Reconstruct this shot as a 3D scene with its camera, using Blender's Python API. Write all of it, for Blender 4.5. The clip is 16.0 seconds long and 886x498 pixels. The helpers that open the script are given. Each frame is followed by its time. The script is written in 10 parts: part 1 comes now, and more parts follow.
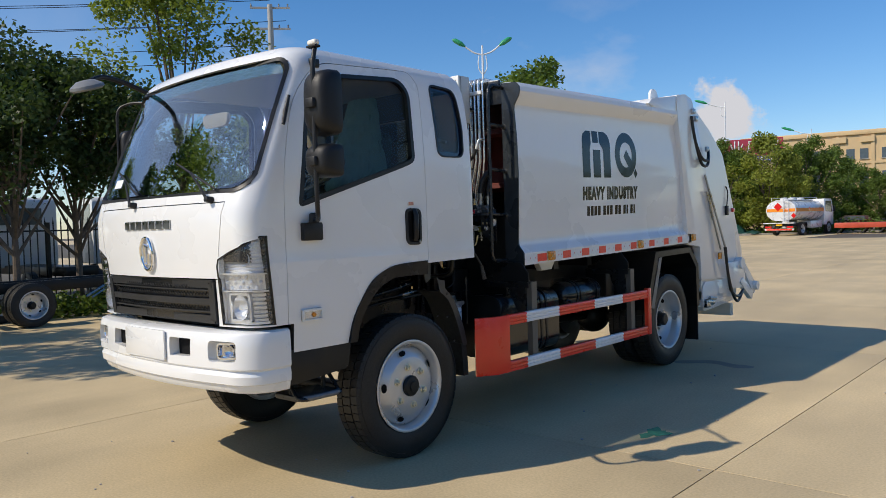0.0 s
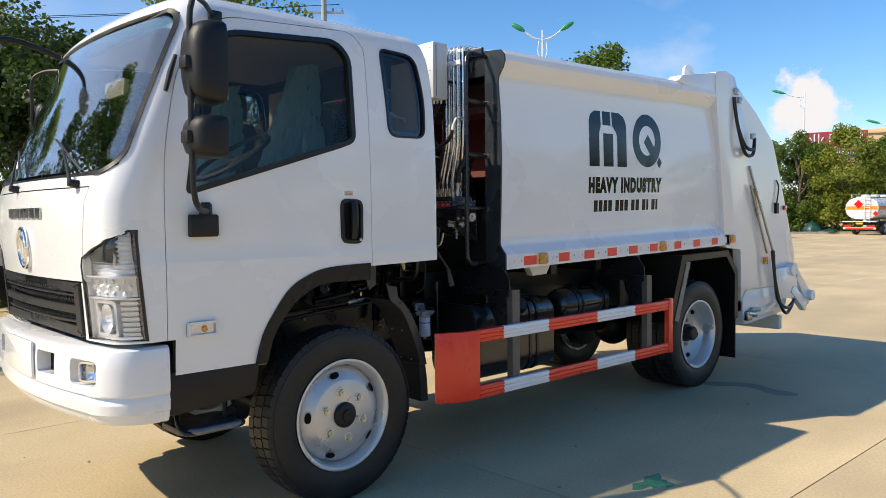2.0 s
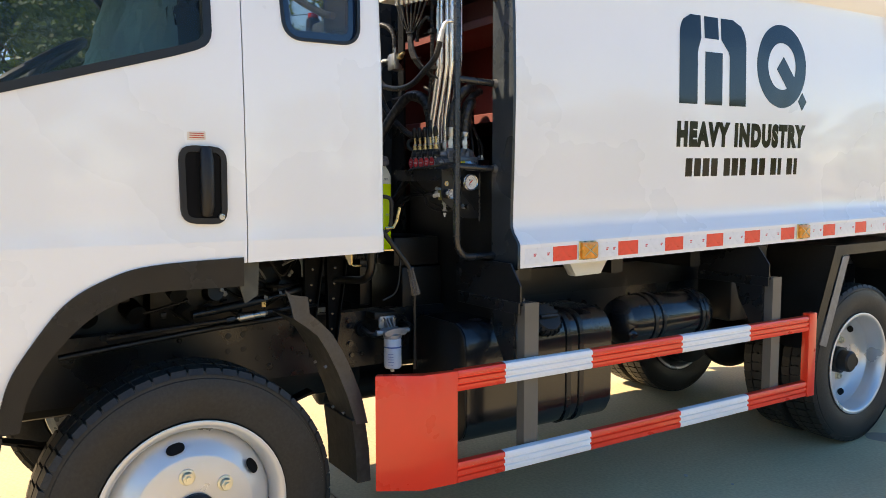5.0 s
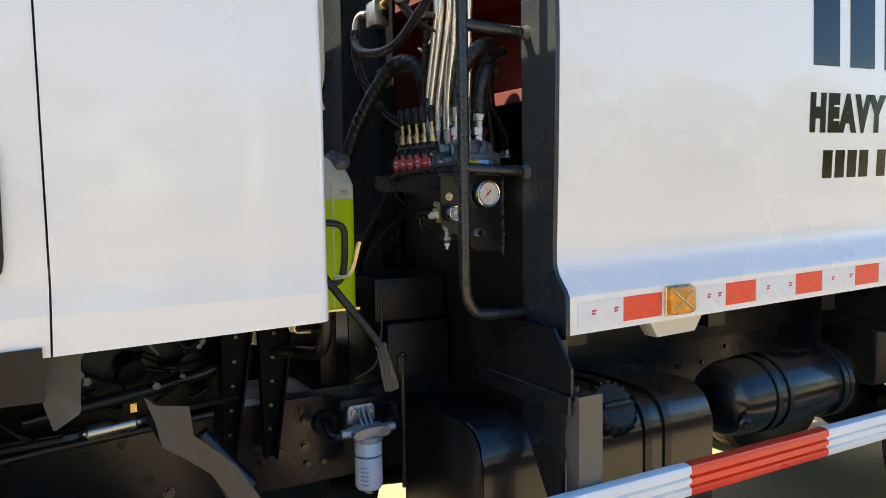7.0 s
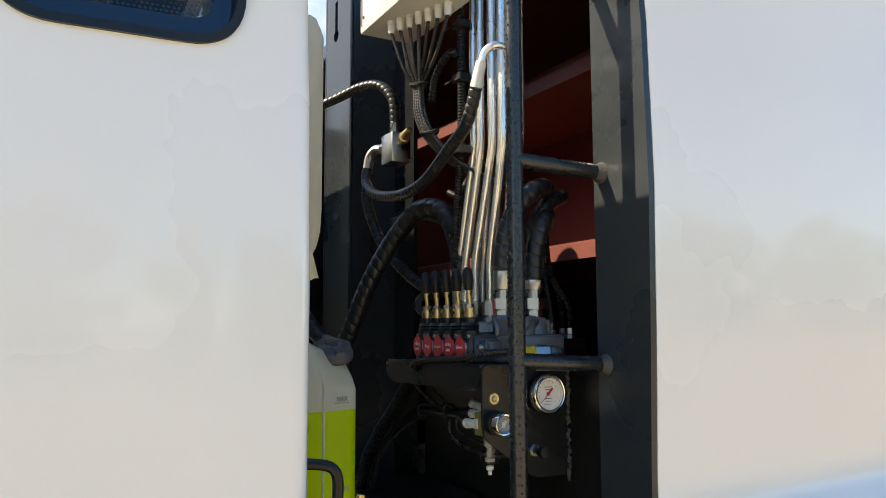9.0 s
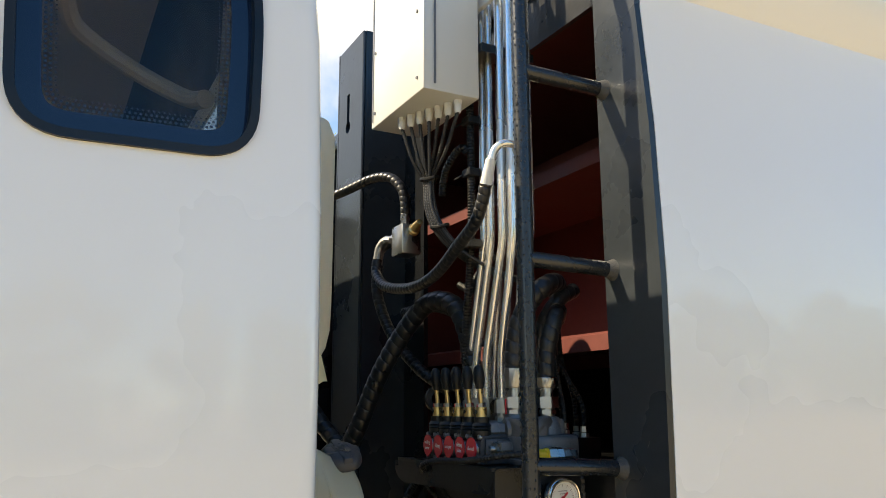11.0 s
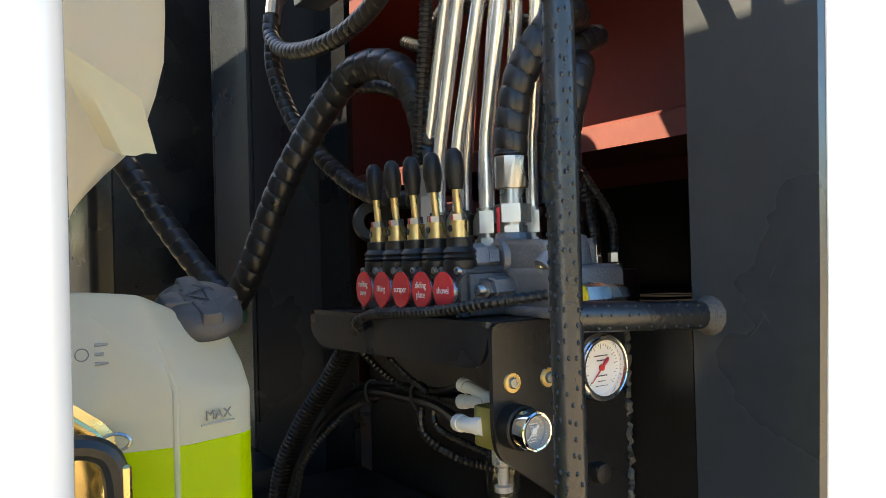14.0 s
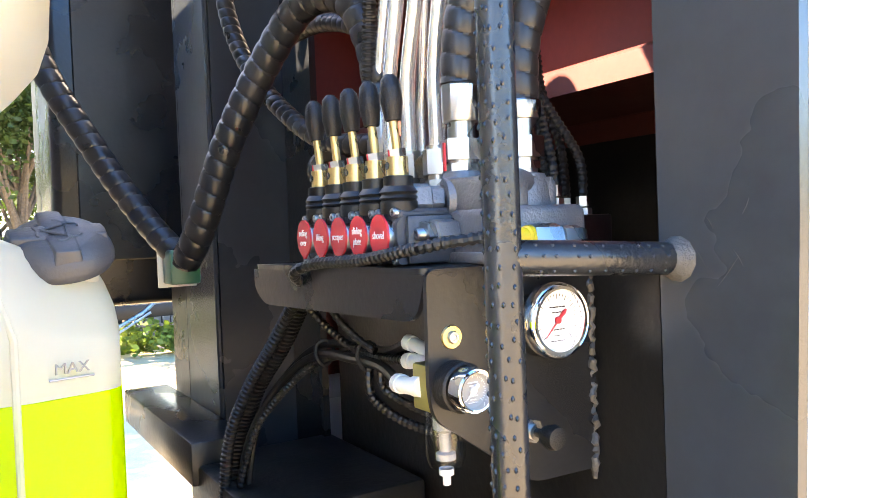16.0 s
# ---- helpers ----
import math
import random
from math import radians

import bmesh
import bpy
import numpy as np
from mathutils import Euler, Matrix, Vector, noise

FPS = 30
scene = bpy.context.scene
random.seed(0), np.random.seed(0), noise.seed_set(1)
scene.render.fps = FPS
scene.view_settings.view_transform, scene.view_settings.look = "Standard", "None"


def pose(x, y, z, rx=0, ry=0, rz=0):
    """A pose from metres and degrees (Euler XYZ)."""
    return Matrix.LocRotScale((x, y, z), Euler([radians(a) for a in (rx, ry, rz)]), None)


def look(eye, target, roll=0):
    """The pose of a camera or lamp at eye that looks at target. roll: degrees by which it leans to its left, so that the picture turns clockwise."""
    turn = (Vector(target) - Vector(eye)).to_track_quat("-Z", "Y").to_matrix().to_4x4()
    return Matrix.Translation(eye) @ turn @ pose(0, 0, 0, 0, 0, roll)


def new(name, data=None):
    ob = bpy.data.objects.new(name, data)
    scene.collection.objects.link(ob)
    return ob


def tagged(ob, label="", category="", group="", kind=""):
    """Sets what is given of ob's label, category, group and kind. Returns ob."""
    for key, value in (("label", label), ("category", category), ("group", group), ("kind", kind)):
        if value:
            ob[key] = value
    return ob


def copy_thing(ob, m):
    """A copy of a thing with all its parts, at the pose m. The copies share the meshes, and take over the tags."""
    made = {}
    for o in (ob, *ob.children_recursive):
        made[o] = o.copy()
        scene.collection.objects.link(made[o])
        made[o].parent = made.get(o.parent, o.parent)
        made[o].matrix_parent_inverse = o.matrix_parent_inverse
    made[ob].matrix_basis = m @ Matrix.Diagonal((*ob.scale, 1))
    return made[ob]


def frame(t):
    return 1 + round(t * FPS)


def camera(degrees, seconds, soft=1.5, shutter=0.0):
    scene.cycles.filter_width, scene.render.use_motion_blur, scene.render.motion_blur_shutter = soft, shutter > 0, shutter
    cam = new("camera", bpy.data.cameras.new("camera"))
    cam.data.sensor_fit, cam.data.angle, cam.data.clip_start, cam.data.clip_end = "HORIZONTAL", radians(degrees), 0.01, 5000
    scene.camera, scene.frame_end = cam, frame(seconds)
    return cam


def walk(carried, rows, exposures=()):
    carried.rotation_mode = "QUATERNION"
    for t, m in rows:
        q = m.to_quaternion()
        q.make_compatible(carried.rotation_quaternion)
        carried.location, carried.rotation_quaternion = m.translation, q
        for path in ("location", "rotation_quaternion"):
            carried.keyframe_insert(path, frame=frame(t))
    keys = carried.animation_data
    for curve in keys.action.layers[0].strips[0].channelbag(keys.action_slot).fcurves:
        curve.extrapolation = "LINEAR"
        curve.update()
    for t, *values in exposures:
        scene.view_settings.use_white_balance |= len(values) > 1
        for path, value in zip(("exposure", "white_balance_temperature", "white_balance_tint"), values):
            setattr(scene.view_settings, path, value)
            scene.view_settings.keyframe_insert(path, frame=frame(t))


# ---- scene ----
cam = camera(60.5, 16.0, soft=0.5)
PATH = [
    (0, (0.6756, -0.5048, 1.6447), (-0.6571, 0.9852, 1.5818), -1.76),
    (0.5, (0.6353, -0.221, 1.6657), (-0.7301, 1.2393, 1.6071), -1.27),
    (1, (0.6369, 0.1233, 1.6679), (-0.7538, 1.5593, 1.6072), -0.79),
    (1.5, (0.5877, 0.4158, 1.6539), (-0.833, 1.8218, 1.5851), -0.59),
    (2, (0.5113, 0.7385, 1.6677), (-0.9463, 2.1052, 1.5806), -0.51),
    (2.5, (0.4543, 1.0867, 1.65), (-1.0373, 2.4155, 1.5513), -0.45),
    (3, (0.3817, 1.4448, 1.6509), (-1.141, 2.7369, 1.5424), -0.3),
    (3.2, (0.3263, 1.5793, 1.6403), (-1.2088, 2.8565, 1.5307), -0.25),
    (5.3, (-0.6509, 2.8104, 1.6334), (-2.3466, 3.8589, 1.4745), -0.18),
    (5.5, (-0.7451, 2.8927, 1.6229), (-2.4478, 3.9306, 1.4703), -0.36),
    (6, (-0.9807, 3.1389, 1.6286), (-2.7037, 4.1424, 1.4736), -0.43),
    (6.5, (-1.2569, 3.3157, 1.6352), (-2.9897, 4.3015, 1.475), -0.6),
    (7, (-1.5214, 3.4637, 1.6646), (-3.2614, 4.4382, 1.5133), -0.87),
    (7.5, (-1.7477, 3.6338, 1.671), (-3.4983, 4.5907, 1.5305), -0.67),
    (8, (-1.9318, 3.7343, 1.7025), (-3.6939, 4.6761, 1.6131), -0.56),
    (8.5, (-2.0577, 3.7288, 1.7437), (-3.8161, 4.6801, 1.8011), -0.14),
    (9, (-2.0894, 3.7132, 1.7865), (-3.8366, 4.6645, 1.9921), -0.23),
    (9.5, (-2.0867, 3.712, 1.8305), (-3.8181, 4.6488, 2.1836), 0.0),
    (9.7, (-2.0834, 3.7082, 1.8469), (-3.8059, 4.6376, 2.2584), 0.12),
    (11.8, (-2.1296, 3.7335, 1.8186), (-3.882, 4.6382, 2.1526), -0.76),
    (12, (-2.1644, 3.7537, 1.8128), (-3.9188, 4.6678, 2.1083), -0.88),
    (12.5, (-2.3433, 3.8775, 1.7875), (-4.0922, 4.8227, 2.0059), -0.84),
    (13, (-2.471, 3.9505, 1.7773), (-4.2017, 4.941, 1.9309), -0.82),
    (13.5, (-2.6048, 3.9777, 1.7813), (-4.3019, 5.0324, 1.8679), -1.19),
    (14, (-2.7188, 3.9947, 1.7852), (-4.3686, 5.1251, 1.805), -1.6),
    (14.5, (-2.7724, 4.0026, 1.7848), (-4.3879, 5.1817, 1.7795), -1.65),
    (15, (-2.7974, 4.0137, 1.7881), (-4.3946, 5.2174, 1.7752), -1.72),
    (15.5, (-2.7986, 4.0337, 1.7745), (-4.4064, 5.2229, 1.7464), -2.0),
    (16, (-2.7529, 4.1188, 1.7489), (-4.432, 5.2042, 1.7013), -2.2),
]
walk(cam, [(t, look(eye, target, roll)) for t, eye, target, roll in PATH],
     exposures=[(0, -0.02, 6600, 10), (1.5, 0.27, 6850, 10), (2.5, 0.70, 7150, 10), (3, 0.92, 7300, 10), (5.5, 1.42, 8200, 12), (7.5, 1.44, 8150, 9), (9.5, 1.26, 8450, 7), (12, 1.08, 8350, 6), (13, 1.28, 8300, 6), (13.5, 1.68, 8250, 7), (14, 2.30, 8600, 9), (14.5, 2.92, 8600, 13), (15.3, 3.40, 8300, 18), (16, 3.80, 8300, 17)])

# ---- light ----
SUN_DIR = Vector((-0.5, -0.985, 1.0)).normalized()
sun_data = bpy.data.lights.new("sun", "SUN")
sun_data.energy, sun_data.angle, sun_data.color = 4.1, radians(0.55), (1.0, 0.92, 0.79)
sun = new("sun", sun_data)
sun.matrix_world = look(SUN_DIR * 40, (0, 0, 0))

world = bpy.data.worlds.new("world")
scene.world = world
world.use_nodes = True
wt = world.node_tree
wt.nodes.clear()


def wnode(kind, **values):
    n = wt.nodes.new(kind)
    for key, value in values.items():
        n.inputs[int(key[1:])].default_value = value
    return n


def wmath(op, a, b=None):
    n = wt.nodes.new("ShaderNodeMath")
    n.operation = op
    for i, v in enumerate((a, b)):
        if v is None:
            continue
        if isinstance(v, (int, float)):
            n.inputs[i].default_value = v
        else:
            wt.links.new(v, n.inputs[i])
    return n.outputs[0]


sky = wt.nodes.new("ShaderNodeTexSky")
sky.sky_type = "NISHITA"
sky.sun_disc = False
sky.sun_elevation = radians(42)
sky.sun_rotation = radians(207)
sky.air_density, sky.dust_density, sky.ozone_density = 1.0, 0.2, 4.0
sat = wt.nodes.new("ShaderNodeHueSaturation")
sat.inputs["Saturation"].default_value = 1.24
tint = wt.nodes.new("ShaderNodeVectorMath")
tint.operation = "MULTIPLY"
tint.inputs[1].default_value = (0.985, 0.985, 1.04)
wt.links.new(sky.outputs[0], tint.inputs[0])
wt.links.new(tint.outputs[0], sat.inputs["Color"])
wcoord = wt.nodes.new("ShaderNodeTexCoord")
wsep = wt.nodes.new("ShaderNodeSeparateXYZ")
wt.links.new(wcoord.outputs["Generated"], wsep.inputs[0])
# cumulus: broken noise in a low belt of the sky, thin veils above
cl_map = wt.nodes.new("ShaderNodeMapping")
cl_map.inputs["Scale"].default_value = (1.0, 1.0, 1.9)
cl_map.inputs["Location"].default_value = (0.35, 0.1, 0.25)
wt.links.new(wcoord.outputs["Generated"], cl_map.inputs[0])
cl_noise = wt.nodes.new("ShaderNodeTexNoise")
cl_noise.inputs["Scale"].default_value = 3.4
cl_noise.inputs["Detail"].default_value = 9.0
cl_noise.inputs["Roughness"].default_value = 0.55
wt.links.new(cl_map.outputs[0], cl_noise.inputs["Vector"])
cl_ramp = wt.nodes.new("ShaderNodeMapRange")
cl_ramp.inputs[1].default_value, cl_ramp.inputs[2].default_value = 0.60, 0.74
wt.links.new(cl_noise.outputs[0], cl_ramp.inputs[0])
belt = wt.nodes.new("ShaderNodeMapRange")
belt.inputs[1].default_value, belt.inputs[2].default_value = 0.30, 0.12
wt.links.new(wsep.outputs[2], belt.inputs[0])
cover = wmath("MULTIPLY", cl_ramp.outputs[0], belt.outputs[0])
# one heap of cumulus over the yard's far end
heap_dot = wt.nodes.new("ShaderNodeVectorMath")
heap_dot.operation = "DISTANCE"
heap_dot.inputs[1].default_value = (-0.360, 0.923, 0.122)
wt.links.new(wcoord.outputs["Generated"], heap_dot.inputs[0])
heap_n = wt.nodes.new("ShaderNodeTexNoise")
heap_n.inputs["Scale"].default_value, heap_n.inputs["Detail"].default_value = 21.0, 10.0
heap_n.inputs["Roughness"].default_value = 0.62
wt.links.new(wcoord.outputs["Generated"], heap_n.inputs["Vector"])
heap_r = wmath("SUBTRACT", wmath("MULTIPLY", heap_n.outputs[0], 0.108), heap_dot.outputs["Value"])
heap = wt.nodes.new("ShaderNodeMapRange")
heap.inputs[1].default_value, heap.inputs[2].default_value = 0.008, 0.022
wt.links.new(heap_r, heap.inputs[0])
cover = wmath("MAXIMUM", wmath("MULTIPLY", cover, 0.75), heap.outputs[0])
# unseen veil of cloud added on the sun's side to lighten the windscreen's reflection
sun_dot = wt.nodes.new("ShaderNodeVectorMath")
sun_dot.operation = "DISTANCE"
sun_dot.inputs[1].default_value = (-0.85, -0.36, 0.38)
wt.links.new(wcoord.outputs["Generated"], sun_dot.inputs[0])
sun_n = wt.nodes.new("ShaderNodeTexNoise")
sun_n.inputs["Scale"].default_value, sun_n.inputs["Detail"].default_value = 7.0, 8.0
wt.links.new(wcoord.outputs["Generated"], sun_n.inputs["Vector"])
sun_c = wt.nodes.new("ShaderNodeMapRange")
sun_c.inputs[1].default_value, sun_c.inputs[2].default_value = -0.55, 0.10
wt.links.new(wmath("SUBTRACT", wmath("MULTIPLY", sun_n.outputs[0], 0.6), sun_dot.outputs["Value"]), sun_c.inputs[0])
cover = wmath("MAXIMUM", cover, wmath("MULTIPLY", sun_c.outputs[0], 0.50))
bank_dot = wt.nodes.new("ShaderNodeVectorMath")
bank_dot.operation = "DISTANCE"
bank_dot.inputs[1].default_value = (-0.81, 0.28, 0.53)
wt.links.new(wcoord.outputs["Generated"], bank_dot.inputs[0])
bank = wt.nodes.new("ShaderNodeMapRange")
bank.inputs[1].default_value, bank.inputs[2].default_value = -0.02, 0.12
wt.links.new(wmath("SUBTRACT", wmath("MULTIPLY", sun_n.outputs[0], 0.34), bank_dot.outputs["Value"]), bank.inputs[0])
cover = wmath("MAXIMUM", cover, bank.outputs[0])
cloud_col = wnode("ShaderNodeRGB")
cloud_col.outputs[0].default_value = (5.0, 5.05, 5.4, 1)
wmix = wt.nodes.new("ShaderNodeMix")
wmix.data_type = "RGBA"
wt.links.new(cover, wmix.inputs[0])
wt.links.new(sat.outputs[0], wmix.inputs[6])
wt.links.new(cloud_col.outputs[0], wmix.inputs[7])
wbg = wt.nodes.new("ShaderNodeBackground")
wbg.inputs[1].default_value = 0.130
wt.links.new(wmix.outputs[2], wbg.inputs[0])
wout = wt.nodes.new("ShaderNodeOutputWorld")
wt.links.new(wbg.outputs[0], wout.inputs[0])


# ---- materials ----
def pbr(name, color, rough=0.5, metal=0.0, var=0.12, vscale=3.0, bump=0.0, bscale=60.0, coat=0.0, rvar=0.1, island=0.0, fine=0.0, spec=0.5):
    """A surface with colour and roughness that drift at two scales, and fine relief."""
    m = bpy.data.materials.new(name)
    m.use_nodes = True
    nt = m.node_tree
    b = nt.nodes["Principled BSDF"]
    b.inputs["Metallic"].default_value = metal
    b.inputs["Specular IOR Level"].default_value = spec
    b.inputs["Coat Weight"].default_value = coat
    b.inputs["Coat Roughness"].default_value = 0.04
    tc = nt.nodes.new("ShaderNodeTexCoord")
    n1 = nt.nodes.new("ShaderNodeTexNoise")
    n1.inputs["Scale"].default_value, n1.inputs["Detail"].default_value = vscale, 5.0
    nt.links.new(tc.outputs["Object"], n1.inputs["Vector"])
    n2 = nt.nodes.new("ShaderNodeTexNoise")
    n2.inputs["Scale"].default_value, n2.inputs["Detail"].default_value = bscale, 4.0
    nt.links.new(tc.outputs["Object"], n2.inputs["Vector"])
    mr = nt.nodes.new("ShaderNodeMapRange")
    mr.inputs[1].default_value, mr.inputs[2].default_value = 0.25, 0.75
    mr.inputs[3].default_value, mr.inputs[4].default_value = 1 - var, 1 + var
    nt.links.new(n1.outputs[0], mr.inputs[0])
    value = mr.outputs[0]
    if fine:
        mf = nt.nodes.new("ShaderNodeMapRange")
        mf.inputs[1].default_value, mf.inputs[2].default_value = 0.25, 0.75
        mf.inputs[3].default_value, mf.inputs[4].default_value = 1 - fine, 1 + fine
        nt.links.new(n2.outputs[0], mf.inputs[0])
        mm = nt.nodes.new("ShaderNodeMath")
        mm.operation = "MULTIPLY"
        nt.links.new(value, mm.inputs[0])
        nt.links.new(mf.outputs[0], mm.inputs[1])
        value = mm.outputs[0]
    if island:
        geo = nt.nodes.new("ShaderNodeNewGeometry")
        mi = nt.nodes.new("ShaderNodeMapRange")
        mi.inputs[3].default_value, mi.inputs[4].default_value = 1 - island, 1 + island
        nt.links.new(geo.outputs["Random Per Island"], mi.inputs[0])
        mm = nt.nodes.new("ShaderNodeMath")
        mm.operation = "MULTIPLY"
        nt.links.new(value, mm.inputs[0])
        nt.links.new(mi.outputs[0], mm.inputs[1])
        value = mm.outputs[0]
    mix = nt.nodes.new("ShaderNodeVectorMath")
    mix.operation = "SCALE"
    mix.inputs[0].default_value = color
    nt.links.new(value, mix.inputs["Scale"])
    nt.links.new(mix.outputs[0], b.inputs["Base Color"])
    rr = nt.nodes.new("ShaderNodeMapRange")
    rr.inputs[1].default_value, rr.inputs[2].default_value = 0.3, 0.7
    rr.inputs[3].default_value, rr.inputs[4].default_value = max(0.02, rough - rvar), min(1, rough + rvar)
    nt.links.new(n1.outputs[0], rr.inputs[0])
    nt.links.new(rr.outputs[0], b.inputs["Roughness"])
    if bump:
        bp = nt.nodes.new("ShaderNodeBump")
        bp.inputs["Strength"].default_value, bp.inputs["Distance"].default_value = bump, 0.004
        nt.links.new(n2.outputs[0], bp.inputs["Height"])
        nt.links.new(bp.outputs[0], b.inputs["Normal"])
    return m


def pane(name, tint, gloss=1.0, rough=0.0):
    """Thin glass: clear with a tint, and a mirror sheen by Fresnel."""
    m = bpy.data.materials.new(name)
    m.use_nodes = True
    nt = m.node_tree
    nt.nodes.clear()
    tr = nt.nodes.new("ShaderNodeBsdfTransparent")
    tr.inputs[0].default_value = (*tint, 1)
    gl = nt.nodes.new("ShaderNodeBsdfGlossy")
    gl.inputs["Roughness"].default_value = rough
    lw = nt.nodes.new("ShaderNodeLayerWeight")
    lw.inputs[0].default_value = 0.5
    pw = nt.nodes.new("ShaderNodeMath")
    pw.operation = "POWER"
    pw.inputs[1].default_value = 5.0
    nt.links.new(lw.outputs["Facing"], pw.inputs[0])
    mu = nt.nodes.new("ShaderNodeMath")
    mu.operation, mu.use_clamp = "MULTIPLY_ADD", True
    mu.inputs[1].default_value = 0.94 * min(gloss, 1.5)
    mu.inputs[2].default_value = 0.04 * gloss
    nt.links.new(pw.outputs[0], mu.inputs[0])
    mx = nt.nodes.new("ShaderNodeMixShader")
    nt.links.new(mu.outputs[0], mx.inputs[0])
    nt.links.new(tr.outputs[0], mx.inputs[1])
    nt.links.new(gl.outputs[0], mx.inputs[2])
    out = nt.nodes.new("ShaderNodeOutputMaterial")
    nt.links.new(mx.outputs[0], out.inputs[0])
    return m


def milky(name, color, clear=0.4, trans=0.35):
    """Milky plastic or film: part clear, part diffuse, part translucent, with a sheen."""
    m = bpy.data.materials.new(name)
    m.use_nodes = True
    nt = m.node_tree
    b = nt.nodes["Principled BSDF"]
    b.inputs["Base Color"].default_value = (*color, 1)
    b.inputs["Roughness"].default_value = 0.25
    tc = nt.nodes.new("ShaderNodeTexCoord")
    n = nt.nodes.new("ShaderNodeTexNoise")
    n.inputs["Scale"].default_value = 9.0
    nt.links.new(tc.outputs["Object"], n.inputs["Vector"])
    bp = nt.nodes.new("ShaderNodeBump")
    bp.inputs["Strength"].default_value, bp.inputs["Distance"].default_value = 0.15, 0.004
    nt.links.new(n.outputs[0], bp.inputs["Height"])
    nt.links.new(bp.outputs[0], b.inputs["Normal"])
    tl = nt.nodes.new("ShaderNodeBsdfTranslucent")
    tl.inputs[0].default_value = (*color, 1)
    tr = nt.nodes.new("ShaderNodeBsdfTransparent")
    a = nt.nodes.new("ShaderNodeMixShader")
    a.inputs[0].default_value = trans
    c = nt.nodes.new("ShaderNodeMixShader")
    c.inputs[0].default_value = clear
    nt.links.new(b.outputs[0], a.inputs[1])
    nt.links.new(tl.outputs[0], a.inputs[2])
    nt.links.new(a.outputs[0], c.inputs[1])
    nt.links.new(tr.outputs[0], c.inputs[2])
    nt.links.new(c.outputs[0], nt.nodes["Material Output"].inputs[0])
    return m


def foliage(name, color):
    m = pbr(name, color, rough=0.55, var=0.35, vscale=0.8, island=0.35, rvar=0.1, spec=0.3)
    nt = m.node_tree
    b = nt.nodes["Principled BSDF"]
    tl = nt.nodes.new("ShaderNodeBsdfTranslucent")
    tl.inputs[0].default_value = (color[0] * 1.6, color[1] * 1.6, color[2] * 0.8, 1)
    mx = nt.nodes.new("ShaderNodeMixShader")
    mx.inputs[0].default_value = 0.3
    nt.links.new(b.outputs[0], mx.inputs[1])
    nt.links.new(tl.outputs[0], mx.inputs[2])
    nt.links.new(mx.outputs[0], nt.nodes["Material Output"].inputs[0])
    return m


WHITE = pbr("white_paint", (0.80, 0.80, 0.79), 0.28, var=0.025, vscale=1.2, coat=0.7, rvar=0.05, bump=0.02, bscale=14)
WHITE2 = pbr("white_body_paint", (0.80, 0.79, 0.77), 0.3, var=0.035, vscale=1.0, coat=0.6, rvar=0.06, bump=0.05, bscale=7)
BLACK = pbr("black_paint", (0.0095, 0.0105, 0.0120), 0.29, var=0.35, vscale=5, coat=0.0, bump=0.09, bscale=110, spec=0.45, fine=0.15)
BLACKG = pbr("gloss_black_paint", (0.007, 0.0078, 0.0095), 0.24, var=0.2, vscale=4, coat=0.25, rvar=0.05, bump=0.02, bscale=20)
# Also serves as a shaded copy of BLACK for front plates and boxes.
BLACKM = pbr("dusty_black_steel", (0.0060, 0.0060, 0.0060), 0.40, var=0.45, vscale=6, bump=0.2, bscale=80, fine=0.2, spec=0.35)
# Lit copy of the black paint: sky sheen mixed into a lighter, bluer colour.
POSTSHEEN = pbr("blue_black_post_paint", (0.023, 0.028, 0.033), 0.30, var=0.25, vscale=3, bump=0.06, bscale=60, spec=0.5, fine=0.1)
GUARD = pbr("satin_spiral_guard", (0.016, 0.016, 0.017), 0.36, var=0.3, vscale=25, bump=0.06, bscale=200, spec=0.5)
STEPGREY = pbr("dull_step_grey", (0.16, 0.165, 0.175), 0.4, metal=0.3, var=0.25, vscale=20, bump=0.1, bscale=150)
LADDER = pbr("satin_black_ladder_paint", (0.014, 0.016, 0.019), 0.26, var=0.3, vscale=12, bump=0.12, bscale=160, spec=0.6, fine=0.2)
SCUFFED = pbr("scuffed_grey_black_plastic", (0.032, 0.033, 0.036), 0.36, var=0.3, vscale=9, bump=0.15, bscale=90, spec=0.5, fine=0.2)
GRILLE = pbr("satin_grille_plastic", (0.022, 0.023, 0.025), 0.38, var=0.15, vscale=8, bump=0.15, bscale=400)
POCKET = pbr("matt_black_pocket", (0.0035, 0.0035, 0.0038), 0.7, var=0.1, spec=0.15)
CAPGREY = pbr("blue_grey_plastic", (0.034, 0.036, 0.042), 0.5, var=0.1, vscale=20, bump=0.12, bscale=400)
PLASTIC = pbr("black_plastic", (0.0075, 0.0075, 0.008), 0.45, var=0.15, vscale=8, bump=0.25, bscale=500, spec=0.4)
RUBBER = pbr("black_rubber", (0.0055, 0.0055, 0.0055), 0.42, var=0.25, vscale=10, bump=0.1, bscale=120)
TYRE = pbr("tyre_rubber", (0.023, 0.022, 0.0205), 0.46, var=0.35, vscale=5, bump=0.2, bscale=90, fine=0.25, spec=0.3)
SILVER = pbr("silver_wheel_paint", (0.60, 0.60, 0.60), 0.34, metal=0.55, var=0.06, vscale=5, bump=0.03)
ZINC = pbr("zinc_steel", (0.42, 0.43, 0.435), 0.30, metal=1.0, var=0.12, vscale=12, rvar=0.12, bump=0.05)
